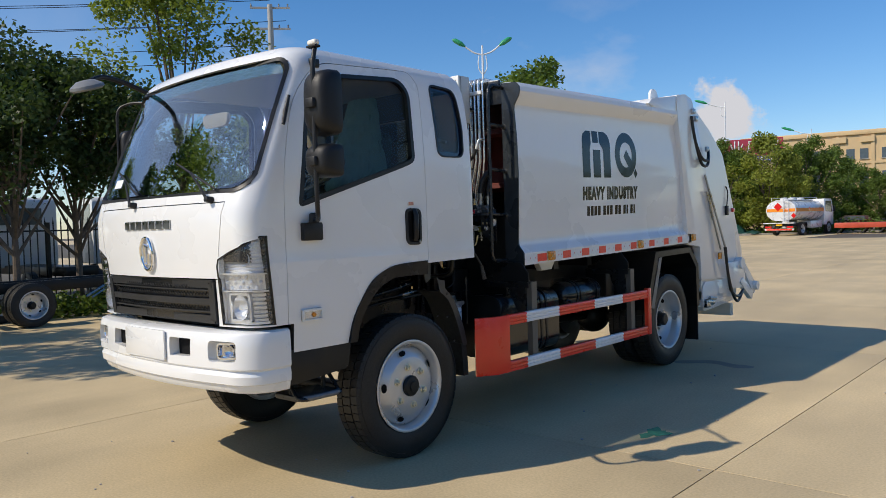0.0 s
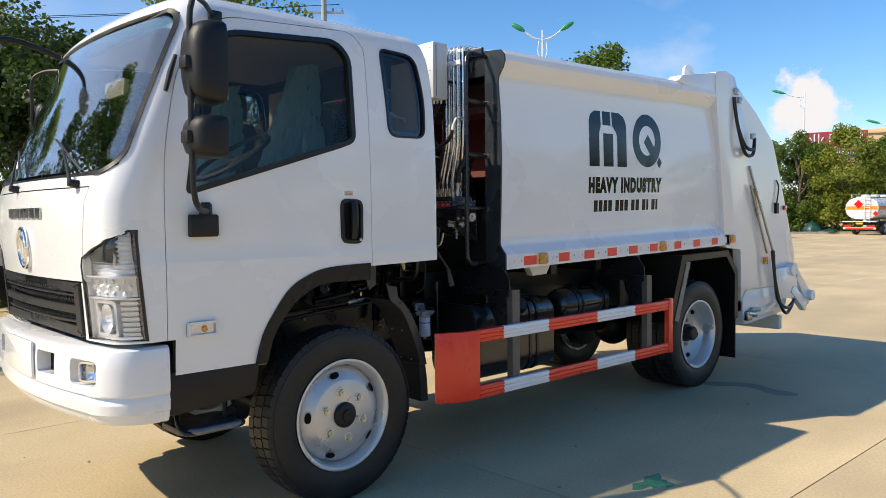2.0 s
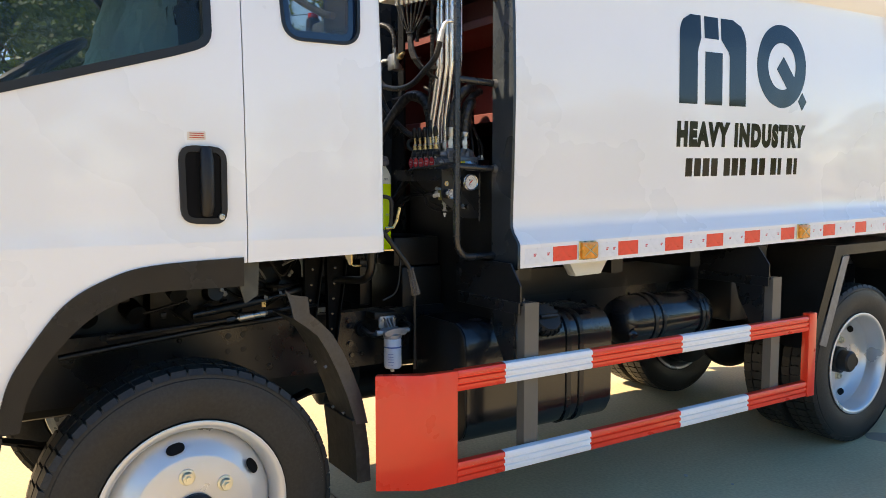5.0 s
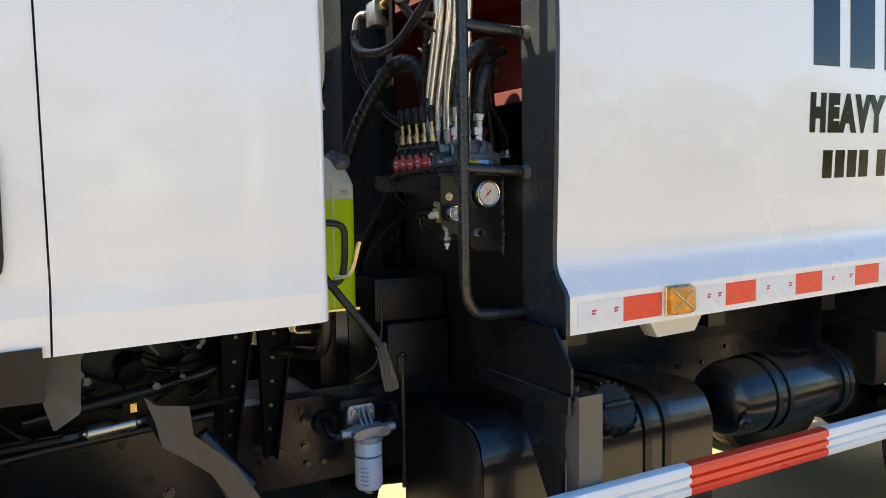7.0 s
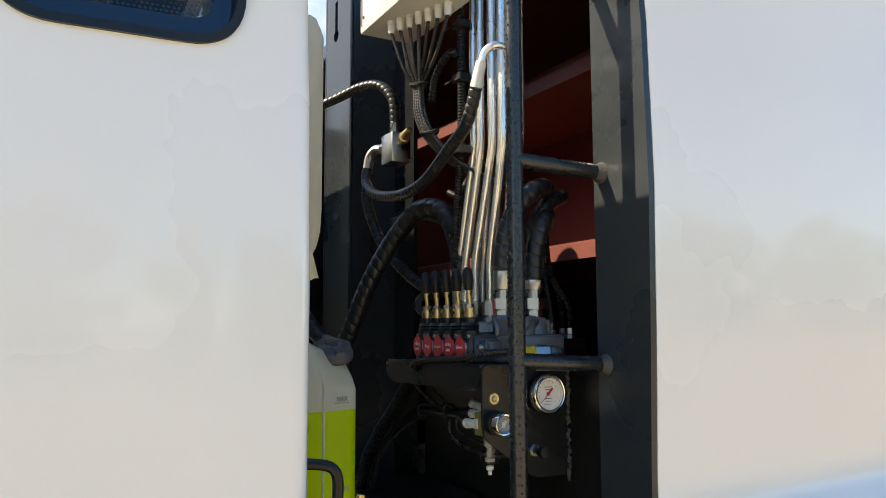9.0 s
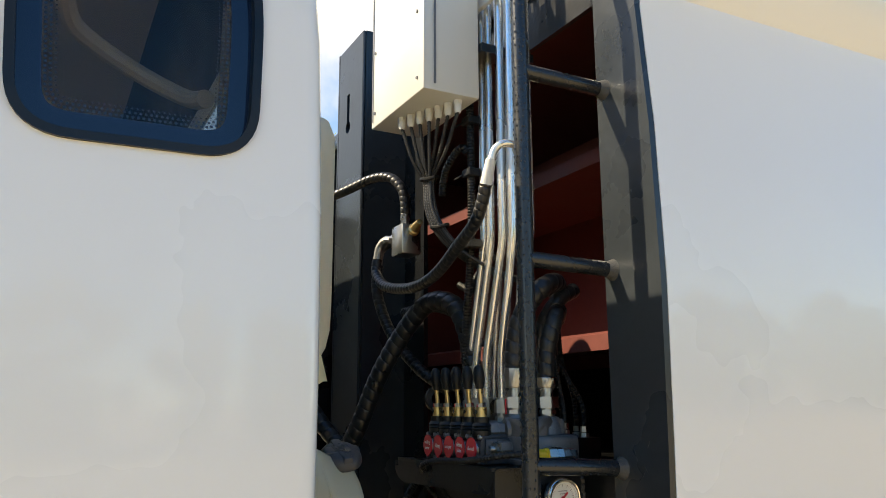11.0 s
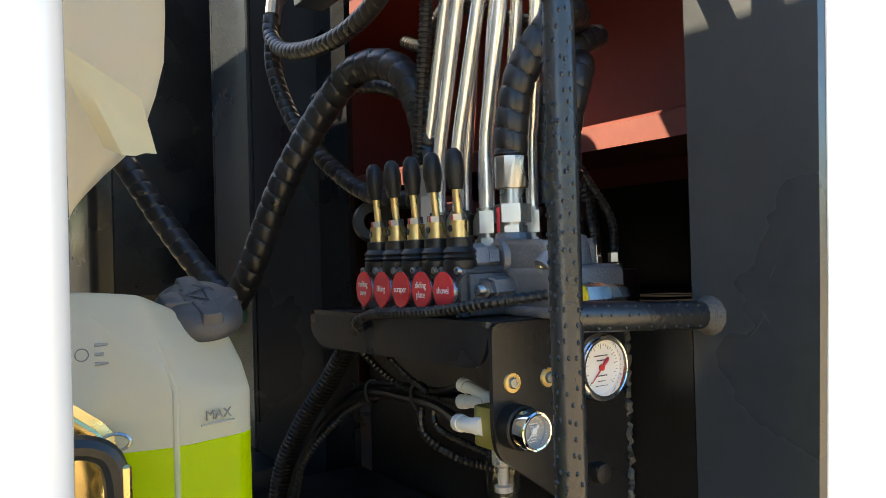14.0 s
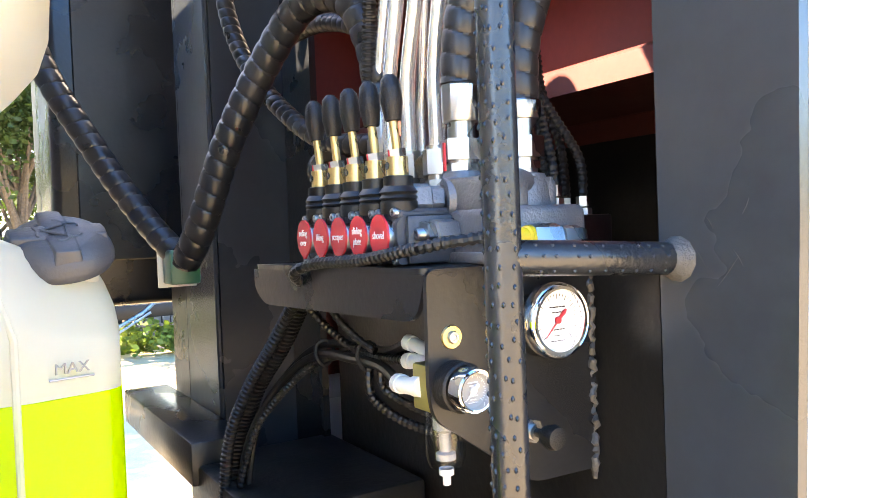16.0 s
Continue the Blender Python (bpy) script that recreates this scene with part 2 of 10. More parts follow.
STEEL = pbr("bright_tube_steel", (0.92, 0.915, 0.89), 0.26, metal=0.8, var=0.08, vscale=6, rvar=0.08)
BRASS = pbr("yellow_zinc_brass", (0.66, 0.50, 0.24), 0.3, metal=1.0, var=0.2, vscale=30)
CAST = pbr("cast_iron_grey", (0.19, 0.19, 0.195), 0.45, metal=0.5, var=0.3, vscale=20, bump=0.35, bscale=250)
REFLECT = pbr("satin_reflector", (0.93, 0.93, 0.94), 0.16, metal=0.45, var=0.04, vscale=20, rvar=0.05)
CHROME = pbr("chrome", (0.85, 0.85, 0.86), 0.07, metal=1.0, var=0.03, rvar=0.03)
WELD = pbr("burnt_weld", (0.075, 0.072, 0.066), 0.6, metal=0.2, var=0.4, vscale=60, bump=0.5, bscale=300)
FLARE = pbr("satin_flare_plastic", (0.022, 0.025, 0.029), 0.22, var=0.15, vscale=6, bump=0.1, bscale=300)
PRIMER = pbr("red_oxide_primer", (0.135, 0.031, 0.024), 0.55, var=0.18, vscale=3, bump=0.08, bscale=60, fine=0.08)
REDP = pbr("red_orange_paint", (0.87, 0.040, 0.013), 0.32, var=0.06, vscale=4, coat=0.4, bump=0.03, bscale=20)
RAILW = pbr("white_rail_paint", (0.80, 0.81, 0.82), 0.35, var=0.04, vscale=5, coat=0.3, bump=0.04, bscale=25)
TAPER = pbr("red_reflective_tape", (0.88, 0.062, 0.03), 0.35, var=0.08, vscale=40, bump=0.1, bscale=700)
TAPEW = pbr("white_reflective_tape", (0.74, 0.74, 0.75), 0.35, var=0.05, vscale=40, bump=0.1, bscale=700)
AMBER = pbr("amber_lens", (0.72, 0.25, 0.012), 0.2, var=0.35, vscale=60, coat=0.3)
REDLENS = pbr("red_lens", (0.65, 0.02, 0.02), 0.15, var=0.15, vscale=40, coat=0.8)
DECAL = pbr("black_vinyl_decal", (0.006, 0.0065, 0.007), 0.12, var=0.05, coat=0.0, rvar=0.03, spec=0.4)
REDPLATE = pbr("red_label_plate", (0.62, 0.035, 0.045), 0.4, var=0.05, vscale=40)
LETTER = pbr("white_lettering", (0.75, 0.75, 0.75), 0.5, var=0.03)
GREYBOX = pbr("light_grey_enamel", (0.66, 0.66, 0.62), 0.38, var=0.04, vscale=5, bump=0.08, bscale=150)
NYLON = pbr("white_nylon", (0.74, 0.74, 0.71), 0.4, var=0.06, vscale=40)
YELLOW = pbr("yellow_cap", (0.85, 0.52, 0.02), 0.4, var=0.05)
GREENCAP = pbr("green_clamp_paint", (0.015, 0.09, 0.05), 0.4, var=0.15, vscale=20)
OLIVE = pbr("olive_anodised", (0.30, 0.27, 0.08), 0.4, metal=0.5, var=0.1)
DIAL = pbr("dial_face", (0.82, 0.82, 0.80), 0.4, var=0.02)
PAPER = pbr("cream_paper", (0.86, 0.76, 0.50), 0.7, var=0.08, vscale=12, bump=0.1, bscale=40)
GREY = pbr("grey_interior_plastic", (0.30, 0.30, 0.30), 0.6, var=0.08, vscale=10, bump=0.15, bscale=300)
DARKGREY = pbr("dark_interior_plastic", (0.030, 0.030, 0.032), 0.5, var=0.1, vscale=10, bump=0.15, bscale=300)
TRIM = pbr("brown_black_trim", (0.035, 0.030, 0.026), 0.6, var=0.1, vscale=8, bump=0.15, bscale=300)
FABRIC = pbr("seat_fabric", (0.045, 0.052, 0.060), 0.85, var=0.15, vscale=20, bump=0.3, bscale=400)
CREAMHEAD = pbr("cream_headlining", (0.42, 0.38, 0.32), 0.8, var=0.05, vscale=5)
TANTRIM = pbr("tan_moulded_trim", (0.46, 0.39, 0.30), 0.6, var=0.06, vscale=6)
GLASS = pane("windscreen_glass", (0.92, 0.95, 0.96), 3.0)
next(n for n in GLASS.node_tree.nodes if n.type == "BSDF_GLOSSY").inputs[0].default_value = (0.86, 0.94, 1.0, 1)
TINT = pane("tinted_side_glass", (0.72, 0.74, 0.72), 0.45)
CLEAR = pane("clear_door_glass", (0.94, 0.95, 0.94), 0.6)
SHADE = milky("blue_shade_band", (0.03, 0.30, 0.42), 0.62, 0.4)
FRIT = pbr("blue_black_frit", (0.004, 0.010, 0.030), 0.08, var=0.05, coat=0.5, rvar=0.02)
TINTD = pane("dark_quarter_glass", (0.80, 0.80, 0.78), 0.8)
LENS = pane("clear_lens", (0.93, 0.94, 0.95), 1.2)
MIRROR = pbr("mirror_glass", (0.9, 0.9, 0.9), 0.02, metal=1.0, var=0.0, rvar=0.0)
FILM = milky("teal_plastic_film", (0.50, 0.78, 0.76), 0.50, 0.25)
BOTTLE = milky("milky_plastic", (0.74, 0.71, 0.60), 0.14, 0.60)
FLUID = milky("yellow_green_coolant", (0.60, 0.78, 0.0), 0.0, 0.62)
WTANK = milky("cream_plastic_tank", (0.95, 0.91, 0.80), 0.05, 0.85)
MIRRORGREY = pbr("grey_mirror_shell", (0.17, 0.175, 0.18), 0.4, var=0.06, vscale=20)
FILTERW = pbr("white_filter_can", (0.74, 0.77, 0.82), 0.3, var=0.03, coat=0.3)
BLUEPRINT = pbr("blue_print", (0.05, 0.12, 0.35), 0.4, var=0.05)
STICKER = pbr("pale_sticker", (0.70, 0.62, 0.52), 0.6, var=0.05)
ASPHALT = pbr("soil", (0.10, 0.085, 0.06), 0.9, var=0.3, vscale=0.5, bump=0.5, bscale=12, fine=0.3)
GRASS = foliage("grass_blades", (0.10, 0.17, 0.035))
LEAF1 = foliage("leaf_green", (0.105, 0.16, 0.030))
LEAF2 = foliage("leaf_yellow_green", (0.22, 0.25, 0.042))
LEAF4 = foliage("leaf_fresh_green", (0.18, 0.23, 0.045))
LEAF3 = foliage("leaf_dark_green", (0.045, 0.075, 0.022))
BARK = pbr("bark", (0.13, 0.10, 0.075), 0.9, var=0.35, vscale=6, bump=0.8, bscale=25, fine=0.25)
KERB = pbr("kerb_stone", (0.36, 0.34, 0.31), 0.85, var=0.15, vscale=3, bump=0.4, bscale=60)
TANWALL = pbr("tan_render_wall", (0.62, 0.44, 0.24), 0.8, var=0.08, vscale=0.4, bump=0.2, bscale=8)
BANNER = pbr("red_banner", (0.36, 0.03, 0.06), 0.6, var=0.06, vscale=0.6)
BLUEBAND = pbr("blue_banner_band", (0.05, 0.06, 0.30), 0.6, var=0.06)
POLEW = pbr("white_pole_paint", (0.74, 0.76, 0.78), 0.4, var=0.05, vscale=2)
POLEG = pbr("green_lamp_paint", (0.03, 0.30, 0.13), 0.4, var=0.08)
CONCPOLE = pbr("pole_concrete", (0.40, 0.40, 0.39), 0.8, var=0.1, vscale=2, bump=0.2)
TANKW = pbr("tanker_silver_white", (0.70, 0.71, 0.72), 0.3, metal=0.2, var=0.05, vscale=2, coat=0.3)
ORANGE = pbr("orange_stripe", (0.80, 0.25, 0.02), 0.4, var=0.05)
FARRED = pbr("faded_red_paint", (0.50, 0.075, 0.035), 0.45, var=0.1, vscale=2)
DARKWIN = pbr("dark_far_window", (0.06, 0.075, 0.09), 0.12, var=0.3, vscale=2, coat=0.6)


def concrete_material():
    """Worn cast concrete: broad stains, streaks across, fine grit, a tone of its own for each slab."""
    m = pbr("yard_concrete", (0.545, 0.425, 0.245), 0.72, var=0.20, vscale=0.55, bump=0.45, bscale=55, fine=0.15, rvar=0.1)
    nt = m.node_tree
    b = nt.nodes["Principled BSDF"]
    geo = nt.nodes.new("ShaderNodeNewGeometry")
    wn = nt.nodes.new("ShaderNodeTexNoise")
    wn.inputs["Scale"].default_value, wn.inputs["Detail"].default_value = 0.9, 7.0
    mp = nt.nodes.new("ShaderNodeMapping")
    mp.inputs["Scale"].default_value = (1.0, 0.25, 1.0)
    nt.links.new(geo.outputs["Position"], mp.inputs[0])
    nt.links.new(mp.outputs[0], wn.inputs["Vector"])
    r = nt.nodes.new("ShaderNodeMapRange")
    r.inputs[1].default_value, r.inputs[2].default_value = 0.35, 0.7
    r.inputs[3].default_value, r.inputs[4].default_value = 1.07, 0.84
    nt.links.new(wn.outputs[0], r.inputs[0])
    info = nt.nodes.new("ShaderNodeObjectInfo")
    ri = nt.nodes.new("ShaderNodeMapRange")
    ri.inputs[3].default_value, ri.inputs[4].default_value = 0.94, 1.06
    nt.links.new(info.outputs["Random"], ri.inputs[0])
    mu = nt.nodes.new("ShaderNodeMath")
    mu.operation = "MULTIPLY"
    nt.links.new(r.outputs[0], mu.inputs[0])
    nt.links.new(ri.outputs[0], mu.inputs[1])
    old = b.inputs["Base Color"].links[0].from_socket
    sc = nt.nodes.new("ShaderNodeVectorMath")
    sc.operation = "SCALE"
    nt.links.new(old, sc.inputs[0])
    nt.links.new(mu.outputs[0], sc.inputs["Scale"])
    nt.links.new(sc.outputs[0], b.inputs["Base Color"])
    return m


CONCRETE = concrete_material()
JOINT = pbr("joint_dirt", (0.10, 0.085, 0.065), 0.95, var=0.3, vscale=4, bump=0.4)


# ---- mesh helpers ----
ORG = {}


def thing(name, loc=(0, 0, 0), label="", category="", group="", kind=""):
    ob = new(name)
    ob.location = loc
    ob.empty_display_size = 0.2
    ORG[ob.name] = Vector(loc)
    return tagged(ob, label, category, group, kind)


def to_mesh(name, bm, mat, sharp=35):
    bmesh.ops.recalc_face_normals(bm, faces=bm.faces)
    me = bpy.data.meshes.new(name)
    bm.to_mesh(me)
    bm.free()
    for m in (mat if isinstance(mat, (list, tuple)) else [mat]):
        me.materials.append(m)
    if len(me.polygons):
        me.shade_smooth()
        me.set_sharp_from_angle(angle=radians(sharp))
    return me


def part(name, bm, mat, parent=None, label="", sharp=35, kind="", category="", group=""):
    """One mesh object from a bmesh in world metres, its origin at its own middle, under a thing or a part."""
    vs = [v.co for v in bm.verts]
    lo = Vector((min(v.x for v in vs), min(v.y for v in vs), min(v.z for v in vs)))
    hi = Vector((max(v.x for v in vs), max(v.y for v in vs), max(v.z for v in vs)))
    c = (lo + hi) / 2
    if parent is None:
        c.z = lo.z
    bmesh.ops.translate(bm, verts=bm.verts, vec=-c)
    ob = new(name, to_mesh(name, bm, mat, sharp))
    ob.location = c
    ORG[ob.name] = c
    if parent is not None:
        ob.parent = parent
        ob.location = c - ORG[parent.name]
    return tagged(ob, label, category, group, kind)


def shared(name, me, parent, loc, rot=(0, 0, 0), label=""):
    """One more object on a mesh that others use too."""
    ob = new(name, me)
    ob.parent = parent
    ob.location = Vector(loc) - ORG[parent.name]
    ob.rotation_euler = rot
    ORG[ob.name] = Vector(loc)
    return tagged(ob, label)


def B():
    return bmesh.new()


def box(bm, x0, x1, y0, y1, z0, z1, bev=0.0, seg=2):
    vs = [bm.verts.new((x, y, z)) for x in (x0, x1) for y in (y0, y1) for z in (z0, z1)]
    fs = [bm.faces.new([vs[i] for i in q]) for q in ((0, 1, 3, 2), (4, 6, 7, 5), (0, 4, 5, 1), (2, 3, 7, 6), (0, 2, 6, 4), (1, 5, 7, 3))]
    if bev:
        es = list({e for f in fs for e in f.edges})
        bmesh.ops.bevel(bm, geom=es, offset=bev, segments=seg, affect="EDGES", profile=0.5)
    return bm


def prism(bm, poly, axis, a, b, bev=0.0, seg=2):
    """A polygon drawn in the other two axes, from a to b along axis."""
    def at(p, s):
        return {"x": (s, p[0], p[1]), "y": (p[0], s, p[1]), "z": (p[0], p[1], s)}[axis]
    lo = [bm.verts.new(at(p, a)) for p in poly]
    hi = [bm.verts.new(at(p, b)) for p in poly]
    fs = [bm.faces.new(lo), bm.faces.new(hi[::-1])]
    n = len(poly)
    for i in range(n):
        fs.append(bm.faces.new((lo[i], lo[(i + 1) % n], hi[(i + 1) % n], hi[i])))
    if bev:
        es = list({e for f in fs[:2] for e in f.edges})
        bmesh.ops.bevel(bm, geom=es, offset=bev, segments=seg, affect="EDGES", profile=0.5)
    return bm


def tube(bm, pts, r, seg=10, cap=True):
    """A round bar or hose along points; r one radius or one for each point."""
    P = [Vector(p) for p in pts]
    rs = r if isinstance(r, (list, tuple)) else [r] * len(P)
    rings, up = [], None
    for i, p in enumerate(P):
        t = (P[min(i + 1, len(P) - 1)] - P[max(i - 1, 0)]).normalized()
        if up is None:
            up = t.orthogonal().normalized()
        up = (up - t * up.dot(t))
        up = up.normalized() if up.length > 1e-6 else t.orthogonal().normalized()
        side = t.cross(up)
        rings.append([bm.verts.new(p + rs[i] * (math.cos(a) * up + math.sin(a) * side)) for a in (2 * math.pi * k / seg for k in range(seg))])
    for a, b in zip(rings, rings[1:]):
        for k in range(seg):
            bm.faces.new((a[k], a[(k + 1) % seg], b[(k + 1) % seg], b[k]))
    if cap:
        bm.faces.new(rings[0][::-1])
        bm.faces.new(rings[-1])
    return bm


def cyl(bm, p0, p1, r, r2=None, seg=20):
    return tube(bm, [p0, p1], [r, r if r2 is None else r2], seg)


def lathe(bm, prof, origin, axis, seg=32):
    """A profile of (radius, height) turned about an axis through origin."""
    o, ax = Vector(origin), Vector(axis).normalized()
    u = ax.orthogonal().normalized()
    v = ax.cross(u)
    rings = []
    for r, h in prof:
        if r < 1e-5:
            rings.append([bm.verts.new(o + ax * h)])
        else:
            rings.append([bm.verts.new(o + ax * h + r * (math.cos(a) * u + math.sin(a) * v)) for a in (2 * math.pi * k / seg for k in range(seg))])
    for a, b in zip(rings, rings[1:]):
        for k in range(seg):
            q = [a[k % len(a)], a[(k + 1) % len(a)], b[(k + 1) % len(b)], b[k % len(b)]]
            q = [w for i, w in enumerate(q) if w not in q[:i]]
            if len(q) > 2:
                bm.faces.new(q)
    return bm


def spline(pts, n=8):
    """Points on a smooth curve through pts."""
    P = [Vector(p) for p in pts]
    out = []
    for i in range(len(P) - 1):
        a, b, c, d = P[max(i - 1, 0)], P[i], P[i + 1], P[min(i + 2, len(P) - 1)]
        for k in range(n):
            t = k / n
            out.append(0.5 * (2 * b + (c - a) * t + (2 * a - 5 * b + 4 * c - d) * t * t + (3 * b - a - 3 * c + d) * t ** 3))
    return out + [P[-1]]


def hexnut(bm, p0, p1, r):
    return tube(bm, [p0, p1], r, 6)


def rounded(pts, r, n=4):
    """A polygon with its corners rounded; r one radius or one for each corner."""
    out = []
    N = len(pts)
    for i in range(N):
        p, a, b = Vector(pts[i]), Vector(pts[i - 1]), Vector(pts[(i + 1) % N])
        rad = r[i] if isinstance(r, (list, tuple)) else r
        da, db = (a - p), (b - p)
        d = min(rad, da.length * 0.49, db.length * 0.49)
        s, e = p + da.normalized() * d, p + db.normalized() * d
        for k in range(n + 1):
            t = k / n
            out.append(tuple((1 - t) ** 2 * s + 2 * t * (1 - t) * p + t * t * e))
    return out


def bake(ob, cutter, op="DIFFERENCE", solver="EXACT"):
    """Cut ob's mesh with a bmesh, for good."""
    bmesh.ops.recalc_face_normals(cutter, faces=cutter.faces)
    me = bpy.data.meshes.new("cutter")
    cutter.to_mesh(me)
    cutter.free()
    tool = new("cutter", me)
    mod = ob.modifiers.new("cut", "BOOLEAN")
    mod.operation, mod.object, mod.solver = op, tool, solver
    made = bpy.data.meshes.new_from_object(ob.evaluated_get(bpy.context.evaluated_depsgraph_get()))
    ob.modifiers.clear()
    old = ob.data
    ob.data = made
    bpy.data.objects.remove(tool)
    bpy.data.meshes.remove(me)
    made.name = old.name
    return ob


def settle_part(ob, name, parent, sharp=35, label=""):
    """A baked mesh becomes a part: its origin moved to its middle."""
    me = ob.data
    co = np.zeros(len(me.vertices) * 3)
    me.vertices.foreach_get("co", co)
    co = co.reshape(-1, 3)
    c = Vector((co.min(0) + co.max(0)) / 2)
    me.transform(Matrix.Translation(-c))
    me.shade_smooth()
    me.set_sharp_from_angle(angle=radians(sharp))
    ob.name = name
    me.name = name
    ob.parent = parent
    ob.location = c - ORG[parent.name]
    ORG[ob.name] = c
    return tagged(ob, label)


def lettering(name, text, size, mat, m, parent, xs=1.0, depth=0.001, bold=0.0, label="", align="CENTER"):
    """Raised letters in Blender's own font at the pose m."""
    cu = bpy.data.curves.new(name, "FONT")
    cu.body, cu.size, cu.extrude, cu.align_x, cu.align_y, cu.offset = text, size, depth, align, "CENTER", bold
    cu.resolution_u = 3
    tmp = new(name, cu)
    me = bpy.data.meshes.new_from_object(tmp.evaluated_get(bpy.context.evaluated_depsgraph_get()))
    bpy.data.objects.remove(tmp)
    bpy.data.curves.remove(cu)
    me.transform(Matrix.Diagonal((xs, 1, 1, 1)))
    me.materials.clear()
    me.materials.append(mat)
    ob = new(name, me)
    ob.parent = parent
    ob.matrix_local = Matrix.Translation(-ORG[parent.name]) @ m
    ORG[ob.name] = m.translation.copy()
    return tagged(ob, label)


# ---- ground ----
bm = B()
for s, z in ((600, -0.02),):
    q = [bm.verts.new((x, y, z)) for x, y in ((-s, -s), (s, -s), (s, s), (-s, s))]
    bm.faces.new(q)
ground = tagged(new("ground", to_mesh("ground", bm, JOINT)), "dusty sheet of ground under the concrete yard", "ground", kind="structure")
ORG[ground.name] = Vector((0, 0, 0))

# ---- the truck: setting-out ----
CX = -4.06            # middle line of the truck
truck = thing("garbage_truck", (CX, 5.6, 0), "white rear-loading garbage compactor truck parked on concrete", "truck")

CAB_Z = [0.90, 1.10, 1.35, 1.452, 1.474, 1.55, 1.75, 1.86, 2.10, 2.35, 2.55, 2.66, 2.74, 2.79, 2.825, 2.845]
CAB_W = [0.989, 1.001, 1.0045, 1.0045, 1.0, 1.0, 1.0, 1.0, 0.995, 0.982, 0.964, 0.951, 0.932, 0.893, 0.79, 0.55]
CAB_F = [1.965, 1.945, 1.925, 1.9148, 1.9126, 1.905, 1.905, 1.935, 2.035, 2.14, 2.225, 2.272, 2.312, 2.365, 2.48, 2.75]
CAB_R = [4.035, 4.045, 4.048, 4.0483, 4.0484, 4.0485, 4.0485, 4.0485, 4.047, 4.043, 4.030, 4.012, 3.98, 3.92, 3.78, 3.50]


def cab_dims(z):
    return [float(np.interp(z, CAB_Z, t)) for t in (CAB_W, CAB_F, CAB_R)]


def cab_half(z, inset=0.0):
    """Half a ring of the cab at height z: from the nose's middle round the corner to the tail's middle."""
    w, yf, yr = cab_dims(z)
    w, yf, yr = w - inset, yf + inset, yr - inset
    rf, rr, bow = 0.15, 0.03, 0.07
    k = min(1.0, w / 1.0)
    pts = [(w - rf) * i / 10 for i in range(11)]
    out = [(x, yf + bow * k * (x / (w - rf)) ** 2) for x in pts]
    yc = yf + bow * k
    for i in range(1, 9):
        a = math.pi / 2 * i / 8
        out.append((w - rf + rf * math.sin(a), yc + rf * 1.1 * (1 - math.cos(a))))
    ys = yc + rf * 1.1
    out += [(w, ys + (yr - rr - ys) * i / 12) for i in range(1, 13)]
    for i in range(1, 5):
        a = math.pi / 2 * i / 4
        out.append((w - rr + rr * math.cos(a), yr - rr + rr * math.sin(a)))
    out += [((w - rr) * (1 - i / 4), yr) for i in range(1, 5)]
    return out


def cab_solid(zs, inset=0.0):
    bm = B()
    rings = []
    for z in zs:
        h = cab_half(z, inset)
        ring = h + [(-x, y) for x, y in h[-2:0:-1]]
        rings.append([bm.verts.new((CX + x, y, z)) for x, y in ring])
    n = len(rings[0])
    for a, b in zip(rings, rings[1:]):
        for k in range(n):
            bm.faces.new((a[k], a[(k + 1) % n], b[(k + 1) % n], b[k]))
    bm.faces.new(rings[0][::-1])
    bm.faces.new(rings[-1])
    bmesh.ops.recalc_face_normals(bm, faces=bm.faces)
    return bm


def nose(L, z, off=0.0):
    """A point on the cab's skin, L metres along the skin from the nose's middle (plus: towards the walk's side), off metres out of it."""
    h = cab_half(z)
    s, left = (1 if L >= 0 else -1), abs(L)
    for a, b in zip(h, h[1:]):
        d = math.hypot(b[0] - a[0], b[1] - a[1])
        if left <= d:
            t = left / d
            x, y = a[0] + (b[0] - a[0]) * t, a[1] + (b[1] - a[1]) * t
            nx, ny = (b[1] - a[1]) / d, -(b[0] - a[0]) / d
            return Vector((CX + s * (x + nx * off), y + ny * off, z))
        left -= d
    return Vector((CX + s * h[-1][0], h[-1][1], z))


def skin_x(z, off=0.0, s=1):
    return CX + s * (cab_dims(z)[0] + off)


def patch(rows, fn, off0, off1, cols=14):
    """A solid sheet on a skin: rows of (u0, u1, v) in the skin's own coordinates, between two offsets."""
    bm = B()
    layers = []
    for off in (off0, off1):
        layers.append([[bm.verts.new(fn(u0 + (u1 - u0) * i / cols, v, off)) for i in range(cols + 1)] for u0, u1, v in rows])
    a, b = layers
    R = len(rows)
    for r in range(R - 1):
        for i in range(cols):
            bm.faces.new((a[r][i], a[r][i + 1], a[r + 1][i + 1], a[r + 1][i]))
            bm.faces.new((b[r][i], b[r + 1][i], b[r + 1][i + 1], b[r][i + 1]))
        for i, j in ((0, 0), (cols, cols)):
            bm.faces.new((a[r][i], a[r + 1][i], b[r + 1][i], b[r][i]))
    for r in (0, R - 1):
        for i in range(cols):
            bm.faces.new((a[r][i], a[r][i + 1], b[r][i + 1], b[r][i]))
    bmesh.ops.recalc_face_normals(bm, faces=bm.faces)
    return bm


